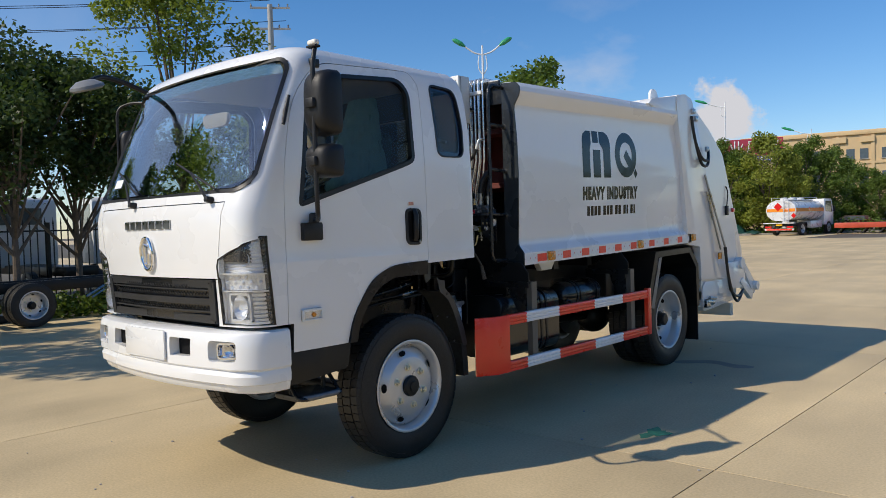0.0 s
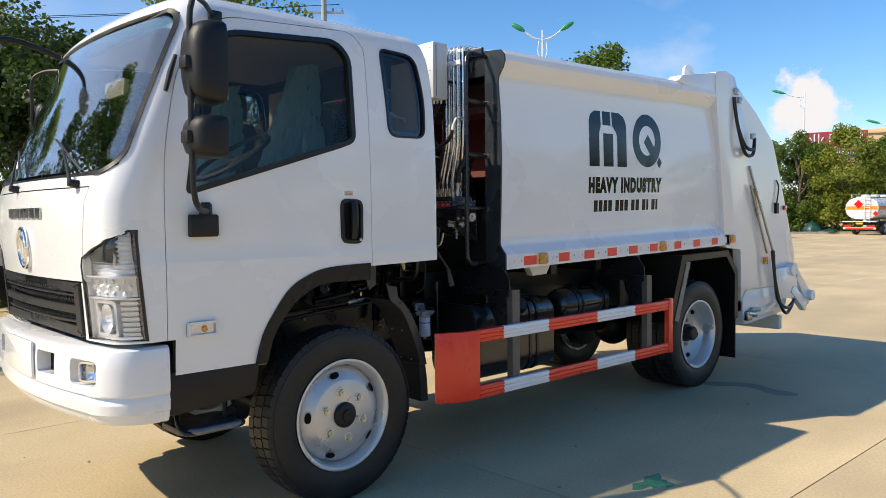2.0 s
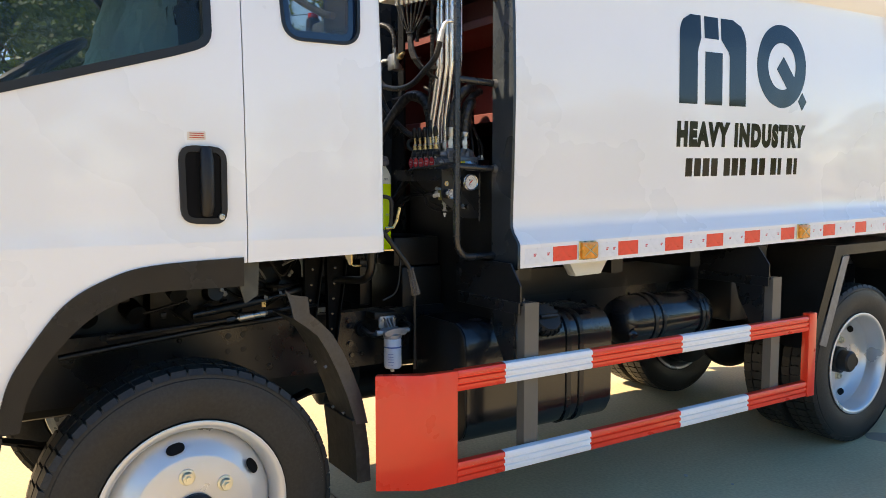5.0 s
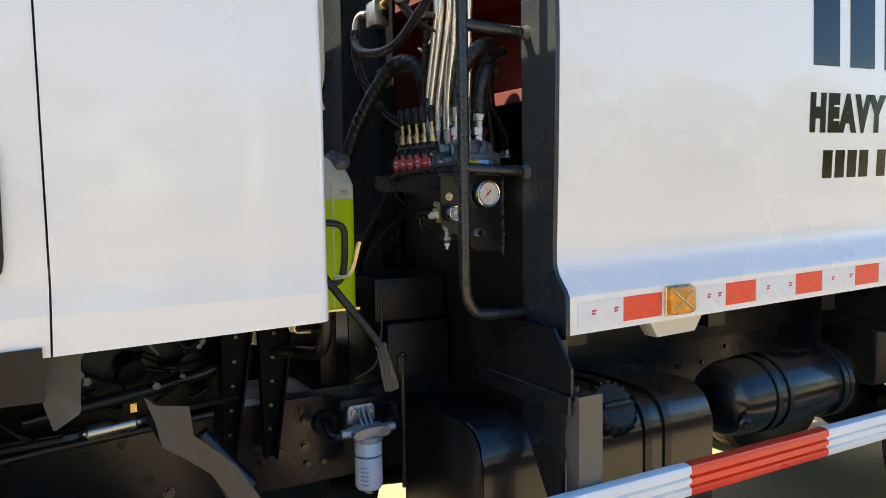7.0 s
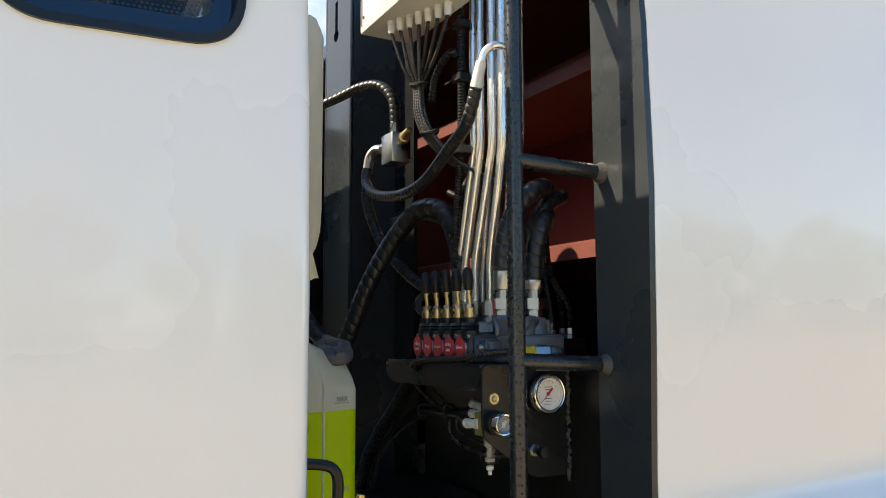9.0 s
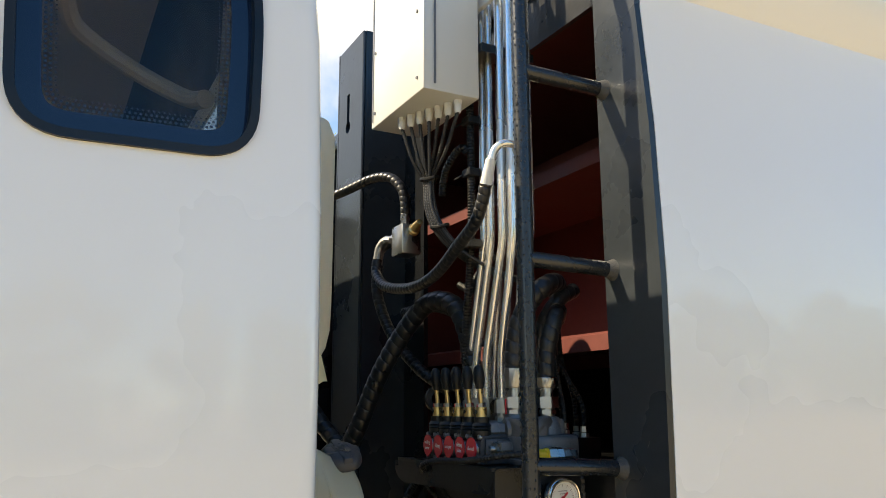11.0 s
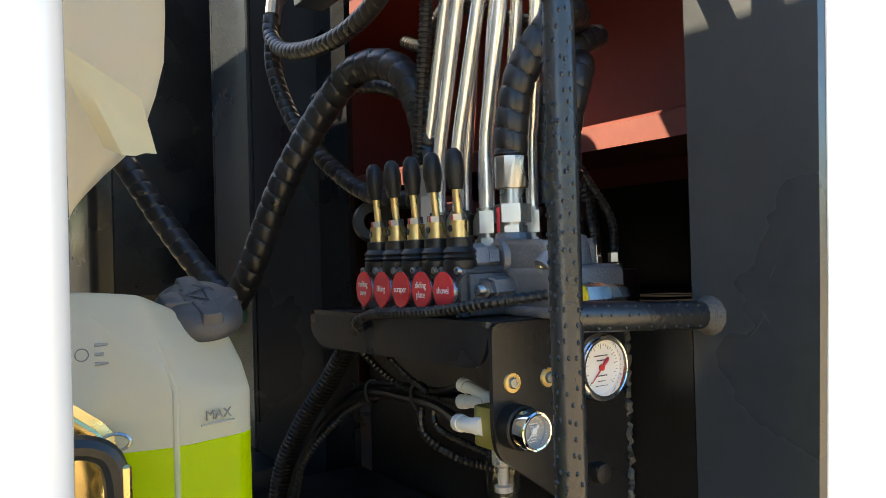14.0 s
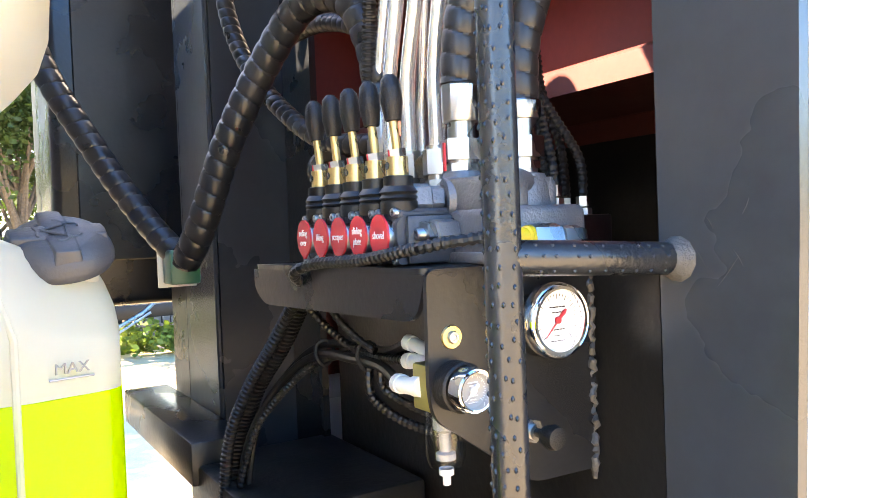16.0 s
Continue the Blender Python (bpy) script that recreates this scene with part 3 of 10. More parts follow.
def band(outline, width, fn, off0, off1):
    """A frame along a closed outline on a skin, width metres inwards, with thickness."""
    bm = B()
    P = [Vector(p) for p in outline]
    area = sum(P[i - 1].x * P[i].y - P[i].x * P[i - 1].y for i in range(len(P)))
    sg = 1 if area > 0 else -1
    inner = []
    n = len(P)
    for i in range(n):
        t = (P[(i + 1) % n] - P[i - 1]).normalized()
        inner.append(P[i] + width * sg * Vector((-t.y, t.x)))
    L = [[bm.verts.new(fn(p.x, p.y, o)) for p in ps] for ps, o in ((P, off0), (P, off1), (inner, off1), (inner, off0))]
    for k in range(4):
        a, b = L[k], L[(k + 1) % 4]
        for i in range(n):
            bm.faces.new((a[i], a[(i + 1) % n], b[(i + 1) % n], b[i]))
    return bm


def sheet(outline, fn, off0, off1):
    """A flat pane with an outline on a skin."""
    bm = B()
    a = [bm.verts.new(fn(p[0], p[1], off0)) for p in outline]
    b = [bm.verts.new(fn(p[0], p[1], off1)) for p in outline]
    bm.faces.new(a)
    bm.faces.new(b[::-1])
    n = len(a)
    for i in range(n):
        bm.faces.new((a[i], a[(i + 1) % n], b[(i + 1) % n], b[i]))
    return bm


def side_fn(s):
    return lambda y, z, off: Vector((skin_x(z, off, s), y, z))


# ---- cab shell with its openings ----
zs = sorted(set(CAB_Z + [1.0, 1.22, 1.45, 1.65, 1.8, 1.98, 2.22, 2.45, 2.61, 2.70, 2.765]))
shell = new("cab_shell", to_mesh("cab_shell", cab_solid(zs), [WHITE, GREY]))
bake(shell, cab_solid([z for z in zs if 0.93 < z < 2.8], 0.035))
def smooth(pts, n=5):
    """A smooth line through points of a plane."""
    return [(v.x, v.y) for v in spline([(a, b, 0) for a, b in pts], n)]


ARCH = [(2.75, 0.5)] + smooth([(2.75, 0.90), (2.79, 1.04), (2.86, 1.15), (2.955, 1.265), (3.07, 1.33), (3.2, 1.365), (3.49, 1.375)]) + [(4.3, 1.395), (4.3, 0.5)]
bake(shell, prism(B(), ARCH, "x", CX - 2, CX + 2))
bake(shell, box(B(), CX - 2, CX + 2, 1.6, 2.30, 0.5, 1.076))
WIN = rounded([(2.365, 1.775), (3.30, 2.06), (3.405, 2.10), (3.40, 2.60), (3.30, 2.685), (2.62, 2.635), (2.47, 2.52)], [0.05, 0.2, 0.05, 0.12, 0.1, 0.12, 0.12])
bake(shell, prism(B(), WIN, "x", CX - 2, CX + 2))
QWIN = rounded([(3.652, 2.145), (3.948, 2.150), (3.952, 2.41), (3.90, 2.668), (3.613, 2.682)], [0.075, 0.075, 0.1, 0.09, 0.06], 9)
bake(shell, prism(B(), QWIN, "x", CX - 2, CX + 2))


def ws_rows(inset=0.0):
    rows = []
    z0, z1 = 1.875 + inset, 2.715 - inset
    for i in range(31):
        z = z0 + (z1 - z0) * (0.5 - 0.5 * math.cos(math.pi * i / 30))
        lm = 0.985 - 0.05 * (z - 1.9) - inset
        d0, d1 = (z - z0), (z1 - z)
        r0, r1 = 0.13, 0.10
        cut = 0.0
        if d0 < r0:
            cut = 0.15 * (1 - math.sqrt(max(0, 1 - (1 - d0 / r0) ** 2)))
        if d1 < r1:
            cut = r1 * (1 - math.sqrt(max(0, 1 - (1 - d1 / r1) ** 2)))
        rows.append((-(lm - cut), lm - cut, z))
    return rows


bake(shell, patch(ws_rows(), nose, -0.12, 0.10, 24))


def lamp_rows(inset=0.0, u1=1.09):
    """The headlamp's outline in rows of (inner, outer, height); its top slopes up to the corner."""
    rows = []
    for k in range(13):
        z = 1.085 + inset + (0.53 - 2 * inset) * k / 12
        u = 0.715 + inset + max(0.0, z - 1.475 + inset) / 0.14 * 0.33
        rows.append((min(u, u1 - inset - 0.012), u1 - inset, z))
    return rows



# seat-back window of the cab
bake(shell, box(B(), CX - 0.62, CX + 0.62, 3.85, 4.2, 2.05, 2.52))
# doors lifted out of the shell, with a gap all round
DOOR = rounded([(2.262, 0.80), (2.76, 0.80), (3.50, 1.20), (3.508, 1.5), (3.50, 2.66), (3.42, 2.745), (2.58, 2.695), (2.36, 2.45), (2.262, 2.0)], [0, 0, 0, 0, 0.12, 0.08, 0.12, 0.2, 0.2])
DOORGAP = rounded([(2.258, 0.79), (2.76, 0.79), (3.504, 1.19), (3.512, 1.5), (3.504, 2.663), (3.423, 2.749), (2.577, 2.699), (2.356, 2.453), (2.258, 2.0)], [0, 0, 0, 0, 0.12, 0.08, 0.12, 0.2, 0.2])
doors = []
for s in (1, -1):
    d = new("door", shell.data.copy())
    xa, xb = (CX + 0.7, CX + 1.2) if s > 0 else (CX - 1.2, CX - 0.7)
    bake(d, prism(B(), DOOR, "x", xa, xb), "INTERSECT")
    doors.append((s, d))
for s in (1, -1):
    xa, xb = (CX + 0.7, CX + 1.2) if s > 0 else (CX - 1.2, CX - 0.7)
    bake(shell, prism(B(), DOORGAP, "x", xa, xb))
# nose panel
npan = new("front_panel", shell.data.copy())
PAN = [(CX - 0.72, 1.365), (CX + 0.72, 1.365), (CX + 0.79, 1.818), (CX - 0.79, 1.818)]
PANGAP = [(CX - 0.672, 1.0), (CX + 0.672, 1.0), (CX + 0.690, 1.359), (CX + 0.726, 1.360), (CX + 0.797, 1.824), (CX - 0.797, 1.824), (CX - 0.726, 1.360), (CX - 0.690, 1.359)]
bake(npan, prism(B(), PAN, "y", 1.7, 2.15), "INTERSECT")
bake(shell, prism(B(), PANGAP, "y", 1.7, 2.15))
for s in (1, -1):
    bake(shell, patch(lamp_rows(), lambda u, v, o: nose(s * u, v, o), -0.085, 0.06, 8), "DIFFERENCE", "MANIFOLD")


def line_inside(ob):
    """The inner faces of the shell take the dark trim colour."""
    me = ob.data
    me.materials.clear()
    me.materials.append(WHITE)
    me.materials.append(TRIM)
    for p in me.polygons:
        c = p.center
        w, yf, yr = cab_dims(c.z)
        x, y = abs(c.x - CX), c.y
        h = cab_half(c.z, 0.03)
        lim = np.interp(x, [q[0] for q in h[:18]], [q[1] for q in h[:18]])
        p.material_index = 1 if (x < w - 0.03 and lim < y < yr - 0.028 and c.z < 2.79 and c.z > 0.92) else 0


for ob in [shell, npan] + [d for s, d in doors]:
    line_inside(ob)
settle_part(shell, "cab_shell", truck, 30, "glossy white cab shell")
settle_part(npan, "front_panel", truck, 30, "white hinged front panel")
door_ob = {}
for s, d in doors:
    door_ob[s] = settle_part(d, "door", truck, 30, "white cab door with a framed side window")

# ---- cab glass and rubber ----
ws = part("windscreen", patch(ws_rows(0.03), nose, -0.018, -0.012, 24), GLASS, truck, "large curved clear windscreen")
ws_out = [(r[1], r[2]) for r in ws_rows()] + [(r[0], r[2]) for r in ws_rows()[::-1]]
part("rubber_seal", band(ws_out, 0.024, nose, -0.03, 0.008), RUBBER, ws, "black rubber seal")
part("shade_band", patch([(r[0], r[1], r[2]) for r in ws_rows(0.03) if r[2] > 2.585], nose, -0.024, -0.021, 24), SHADE, ws, "blue shade band along the top of the screen")
bm = patch([(-0.50, -0.36, 1.98), (-0.50, -0.36, 2.04)], lambda u, v, o: nose(u - 0.25, v, o), -0.012, -0.009, 2)
part("paper_label", bm, DIAL, ws, "white paper label inside the glass")
for s in (1, -1):
    f = side_fn(s)
    part("side_window", sheet(WIN, f, -0.022, -0.016), TINT if s > 0 else CLEAR, door_ob[s], "dark tinted door glass" if s > 0 else "clear door glass")
    part("window_seal", band(WIN, 0.028, f, -0.03, 0.006), RUBBER, door_ob[s], "black window seal")
    q = part("quarter_window", sheet(QWIN, f, -0.020, -0.014), TINTD, truck, "small dark fixed quarter window")
    part("rubber_seal", band(QWIN, 0.012, f, -0.03, 0.006), RUBBER, q)
    part("dark_border", band(QWIN, 0.040, f, -0.0135, -0.0125), FRIT, q, "blue-black printed border")
    bm = B()
    P = [Vector(p) for p in QWIN]
    mid = sum(P, Vector((0, 0))) / len(P)
    for ring, rad in ((0.044, 0.0022), (0.050, 0.0019), (0.056, 0.0014)):
        pts = []
        n = len(P)
        for i in range(n):
            t = (P[(i + 1) % n] - P[i - 1]).normalized()
            pts.append(P[i] + ring * Vector((-t.y, t.x)))
        if (pts[0] - mid).length > (P[0] - mid).length:
            pts = [P[i] - (pts[i] - P[i]) for i in range(n)]
        carry = 0.0
        for a, b in zip(pts, pts[1:] + pts[:1]):
            L = (b - a).length
            d = carry
            while d < L:
                c = a.lerp(b, d / L)
                vs = [bm.verts.new(f(c.x + rad * math.cos(w), c.y + rad * math.sin(w), -0.0131)) for w in (math.pi * j / 3 for j in range(6))]
                bm.faces.new(vs)
                d += 0.0065
            carry = d - L
    part("dot_fringe", bm, FRIT, q, kind="stuff")
part("rear_window", box(B(), CX - 0.61, CX + 0.61, 4.02, 4.026, 2.06, 2.51), TINT, truck, "tinted rear window")

# door handle: a black recessed pocket with an upright pull
for s in (1, -1):
    f = side_fn(s)
    hp = rounded([(3.288, 1.515), (3.440, 1.508), (3.442, 1.768), (3.284, 1.772)], 0.05)
    h = part("door_handle", band(hp, 0.02, f, -0.01, 0.010), PLASTIC, door_ob[s], "black plastic door handle in a pocket")
    part("pocket", sheet(hp, f, -0.008, 0.003), POCKET, door_ob[s])
    bm = B()
    tube(bm, [f(3.372, z, o) for z, o in ((1.545, 0.004), (1.57, 0.016), (1.64, 0.020), (1.72, 0.018), (1.758, 0.004))], [0.019, 0.022, 0.022, 0.023, 0.020], 16)
    part("pull", bm, PLASTIC, door_ob[s])
    part("lock", lathe(B(), [(0, 0.014), (0.010, 0.013), (0.012, 0.004)], f(3.421, 1.535, 0), (s, 0, 0), 16), ZINC, door_ob[s], "zinc lock barrel")
part("paper_label", sheet(rounded([(3.315, 1.787), (3.375, 1.790), (3.375, 1.818), (3.315, 1.815)], 0.004), side_fn(1), 0.0, 0.0015), STICKER, door_ob[1], "small printed sticker")
bm = B()
for i in range(3):
    f = side_fn(1)
    z = 1.795 + 0.007 * i
    vs = [bm.verts.new(f(y, zz, 0.003)) for y, zz in ((3.322, z), (3.370, z), (3.370, z + 0.003), (3.322, z + 0.003))]
    bm.faces.new(vs)
part("print", bm, FARRED, door_ob[1])

# side indicator lamps low on the doors
for s in (1, -1):
    f = side_fn(s)
    il = rounded([(2.353, 1.078), (2.515, 1.078), (2.515, 1.155), (2.353, 1.155)], 0.015)
    lamp = part("side_indicator", band(il, 0.014, f, -0.004, 0.022), NYLON, door_ob[s], "white framed side indicator lamp")
    part("reflector", sheet(il, f, 0.001, 0.005), REFLECT, door_ob[s])
    part("lens", sheet(rounded([(2.366, 1.09), (2.502, 1.09), (2.502, 1.143), (2.366, 1.143)], 0.01), f, 0.012, 0.018), LENS, door_ob[s])
    part("bulb", lathe(B(), [(0, 0.024), (0.012, 0.02), (0.016, 0.008), (0.014, 0.004)], f(2.445, 1.117, 0), (s, 0, 0), 12), AMBER, door_ob[s], "amber bulb")

# door-bottom sills, footsteps and arch flares
for s in (1, -1):
    bm = B()
    prism(bm, rounded([(2.27, 0.70), (2.73, 0.74), (2.76, 0.90), (2.27, 0.915)], 0.015), "x", CX + s * 0.80, CX + s * 0.985, 0.012)
    part("sill_panel", bm, PLASTIC, truck, "black plastic sill under the door")
    bm = B()
    prism(bm, rounded([(CX + s * 0.72, 2.33), (CX + s * 0.72, 2.66), (CX + s * 0.965, 2.66), (CX + s * 0.995, 2.62), (CX + s * 0.995, 2.37), (CX + s * 0.965, 2.33)], 0.03), "z", 0.585, 0.615, 0.008)
    st = part("footstep", bm, SCUFFED, truck, "scuffed grey-black footstep plate")
    part("step_nose", tube(B(), spline([(CX + s * 0.985, 2.365, 0.606), (CX + s * 1.012, 2.40, 0.606), (CX + s * 1.014, 2.50, 0.606), (CX + s * 1.012, 2.60, 0.606), (CX + s * 0.985, 2.635, 0.606)], 5), 0.017, 12), STEPGREY, st, "dull grey step nosing")
    part("step_hoop", tube(B(), spline([(CX + s * 0.86, 2.345, 0.72), (CX + s * 0.94, 2.335, 0.62), (CX + s * 1.0, 2.36, 0.60), (CX + s * 1.01, 2.50, 0.60), (CX + s * 1.0, 2.64, 0.60), (CX + s * 0.94, 2.665, 0.62), (CX + s * 0.86, 2.655, 0.72)], 5), 0.013, 10), BLACK, truck)
    for y in (2.36, 2.62):
        part("step_hanger", tube(B(), [(CX + s * 0.86, y, 0.60), (CX + s * 0.86, y, 0.72), (CX + s * 0.80, y, 0.80)], 0.014, 8), BLACKM, truck)
    flare_o = [(2.735, 0.90), (2.775, 1.05), (2.845, 1.165), (2.94, 1.28), (3.06, 1.348), (3.2, 1.383), (3.492, 1.395)]
    flare_o = smooth(flare_o)
    flare_i = [(2.80, 0.90), (2.83, 1.01), (2.89, 1.11), (2.985, 1.21), (3.09, 1.27), (3.2, 1.295), (3.492, 1.295)]
    flare_i = smooth(flare_i)
    bm = B()
    L = []
    for ox in (0.975, 1.012):
        L.append([bm.verts.new((CX + s * ox, y, z)) for y, z in flare_o])
        L.append([bm.verts.new((CX + s * (ox - 0.02 if ox < 1 else ox - 0.004), y, z)) for y, z in flare_i])
    L.append([bm.verts.new((CX + s * 0.72, y + 0.02 * (i < 12), z)) for i, (y, z) in enumerate(flare_i)])
    o0, _, o1, i1, deep = L
    n = len(o0)
    for i in range(n - 1):
        for a, b in ((o0, o1), (o1, i1), (i1, deep)):
            bm.faces.new((a[i], a[i + 1], b[i + 1], b[i]))
    bmesh.ops.solidify(bm, geom=bm.faces, thickness=0.004)
    part("wheel_arch_flare", bm, FLARE, truck, "black plastic wheel arch flare")

# ---- nose: grille, lamps, bumper, badge ----
gr = part("grille", band(rounded([(-0.672, 1.09), (0.672, 1.09), (0.682, 1.357), (-0.682, 1.357)], 0.02), 0.05, nose, -0.01, 0.014), GRILLE, truck, "dark grey plastic grille")
for z0, z1 in ((1.205, 1.243),):
    part("slat", patch([(-0.66, 0.66, z0), (-0.66, 0.66, z1)], nose, -0.01, 0.012, 16), GRILLE, gr)
part("backing", patch([(-0.668, 0.668, 1.10), (-0.668, 0.668, 1.352)], nose, -0.03, -0.024, 16), BLACKG, gr)
for z0, z1 in ((1.158, 1.166), (1.29, 1.297)):
    part("slat", patch([(-0.63, 0.63, z0), (-0.63, 0.63, z1)], nose, -0.02, 0.006, 16), GRILLE, gr)
bm = B()
for zc in (1.18, 1.268, 1.312):
    for i in range(38):
        u = -0.61 + 0.033 * i
        p = [nose(u - 0.013, zc - 0.008, -0.012), nose(u, zc + 0.010, -0.012), nose(u + 0.013, zc - 0.008, -0.012)]
        tube(bm, p, 0.0028, 5)
part("mesh", bm, PLASTIC, gr, "black honeycomb mesh", kind="stuff")

# brand lettering stands as plain silver blocks; badge as an oval ring with bars
for i in range(7):
    u = -0.305 + i * 0.0875
    bm = patch([(u, u + 0.068, 1.675), (u + 0.004, u + 0.072, 1.728)], nose, 0.0, 0.010, 2)
    part("name_block", bm, ZINC, npan)
bm = B()
ringp = [nose(0.075 * math.cos(a), 1.515 + 0.105 * math.sin(a), 0.014) for a in (2 * math.pi * k / 40 for k in range(41))]
tube(bm, ringp, 0.011, 8, cap=False)
part("badge", bm, CHROME, npan, "chrome oval badge")
bm = B()
for a, b in (((-0.035, 1.45), (-0.02, 1.575)), ((-0.02, 1.575), (0.04, 1.56)), ((0.012, 1.45), (0.028, 1.52)), ((-0.035, 1.45), (-0.01, 1.45))):
    tube(bm, [nose(a[0], a[1], 0.012), nose(b[0], b[1], 0.012)], 0.011, 6)
part("badge_bars", bm, CHROME, npan)

for s in (1, -1):
    def hl(u, v, o, s=s):
        return nose(s * u, v, o)
    rows = lamp_rows()
    outline = [(r[0], r[2]) for r in rows] + [(r[1], r[2]) for r in rows[::-1]]
    hlamp = part("headlamp", patch(lamp_rows(0.004), hl, -0.080, -0.074, 10), REFLECT, truck, "clear headlamp unit with chrome reflectors")
    part("rim", band(outline, 0.009, hl, -0.014, 0.004), BLACKG, hlamp, "black headlamp rim")
    part("liner", band(outline, 0.006, hl, -0.08, -0.015), REFLECT, hlamp, "bright inner wall of the lamp")
    part("outer_strip", patch([(1.074, 1.087, 1.09), (1.074, 1.087, 1.35), (1.074, 1.087, 1.605)], hl, -0.07, 0.001, 3), BLACKG, hlamp, "gloss black outer strip")
    part("lens", patch(lamp_rows(0.010, 1.082), hl, -0.006, -0.002, 10), LENS, hlamp)
    part("upper_plate", patch([r for r in lamp_rows(0.012, 1.084) if r[2] > 1.39], hl, -0.062, -0.052, 8), REFLECT, hlamp)
    part("side_plate", patch([(0.722, 0.768, 1.094), (0.722, 0.768, 1.289)], hl, -0.050, -0.034, 3), REFLECT, hlamp)
    part("foot_plate", patch([(0.722, 1.072, 1.092), (0.722, 1.072, 1.106)], hl, -0.050, -0.030, 8), REFLECT, hlamp)
    # upper chamber: lying ribs round a bulb
    for i in range(9):
        z = 1.405 + i * 0.022
        u0 = 0.728 + max(0.0, z - 1.47) / 0.14 * 0.33
        if u0 < 1.05:
            part("reflector_rib", patch([(u0, 1.072, z - 0.009), (u0, 1.072, z), (u0, 1.072, z + 0.009)], lambda u, v, o: hl(u, v, o - 0.010 * abs(v - z) / 0.009), -0.060, -0.044, 8), REFLECT, hlamp)
    part("bulb_cup", lathe(B(), [(0.012, -0.012), (0.034, 0.0), (0.042, 0.012), (0.040, 0.013)], hl(0.945, 1.472, -0.050), (0, -1, 0.1), 20), REFLECT, hlamp)
    part("bulb", lathe(B(), [(0, 0.024), (0.010, 0.020), (0.015, 0.006), (0.015, 0.0)], hl(0.945, 1.472, -0.050), (0, -1, 0.1), 14), AMBER, hlamp, "amber indicator bulb")
    # middle chamber: rows of clear studs
    part("stud_panel", patch([(0.728, 1.072, 1.296), (0.728, 1.072, 1.388)], hl, -0.060, -0.040, 8), REFLECT, hlamp)
    for j in range(3):
        for i in range(9):
            u, z = 0.745 + i * 0.036, 1.312 + j * 0.030
            part("stud", lathe(B(), [(0.0, 0.010), (0.007, 0.009), (0.0135, 0.002), (0.0135, -0.004)], hl(u, z, -0.038), (0, -1, 0), 10), REFLECT if (i + j) % 2 else LENS, hlamp)
    for z in (1.290, 1.393):
        part("divider", patch([(0.724, 1.072, z - 0.004), (0.724, 1.072, z + 0.004)], hl, -0.070, -0.012, 8), REFLECT, hlamp)
    # lower chamber: square main beam in a dark surround, ribs beside it
    part("dark_pocket", band(rounded([(0.765, 1.105), (0.945, 1.105), (0.945, 1.282), (0.765, 1.282)], 0.03), 0.016, hl, -0.07, -0.022), REFLECT, hlamp, "satin main beam surround")
    bm = B()
    o = hl(0.858, 1.192, -0.068)
    lathe(bm, [(0.012, -0.010), (0.045, 0.004), (0.066, 0.026), (0.075, 0.044)], o, (0, -1, 0), 28)
    part("main_reflector", bm, REFLECT, hlamp, "deep chrome main beam reflector")
    part("bulb_shield", lathe(B(), [(0, 0.05), (0.014, 0.046), (0.018, 0.03), (0.018, 0.0)], o, (0, -1, 0), 14), REFLECT, hlamp)
    for i in range(7):
        z = 1.115 + i * 0.025
        part("reflector_rib", patch([(0.955, 1.072, z - 0.008), (0.955, 1.072, z + 0.008)], hl, -0.070, -0.048, 4), REFLECT, hlamp)

BUMP = [(0.672, 0.10), (0.685, 0.045), (0.705, 0.03), (0.735, 0.022), (0.742, 0.006), (0.79, 0.0), (0.82, 0.012), (0.835, -0.004), (0.95, -0.006), (1.02, 0.0), (1.043, 0.010), (1.055, 0.035)]
bm = B()
rings = []
for z, ins in BUMP:
    w, yf = 1.005 - ins * 0.6, 1.865 + ins
    rf = 0.24
    h = [((w - rf) * i / 8, yf + 0.075 * (i / 8) ** 2) for i in range(9)]
    h += [(w - rf + rf * math.sin(a), yf + 0.075 + 0.2 * (1 - math.cos(a))) for a in (math.pi / 2 * i / 8 for i in range(1, 9))]
    h += [(w, 2.265), (w - 0.16, 2.265), (w - 0.2, 2.14), (0.4, 2.05), (0, 2.05)]
    ring = h + [(-x, y) for x, y in h[-2:0:-1]]
    rings.append([bm.verts.new((CX + x, y, z)) for x, y in ring])
n = len(rings[0])
for a, b in zip(rings, rings[1:]):
    for k in range(n):
        bm.faces.new((a[k], a[(k + 1) % n], b[(k + 1) % n], b[k]))
bm.faces.new(rings[0][::-1])
bm.faces.new(rings[-1])
bump = new("bumper", to_mesh("bumper", bm, [WHITE]))
for s in (1, -1):
    bake(bump, prism(B(), rounded([(CX + s * 0.29, 0.885), (CX + s * 0.50, 0.895), (CX + s * 0.50, 1.0), (CX + s * 0.29, 1.0)], 0.01), "y", 1.7, 1.99))
    bake(bump, prism(B(), rounded([(CX + s * 0.66, 0.872), (CX + s * 0.885, 0.88), (CX + s * 0.885, 0.998), (CX + s * 0.66, 0.998)], 0.03), "y", 1.7, 2.04))
settle_part(bump, "bumper", truck, 30, "white moulded front bumper")
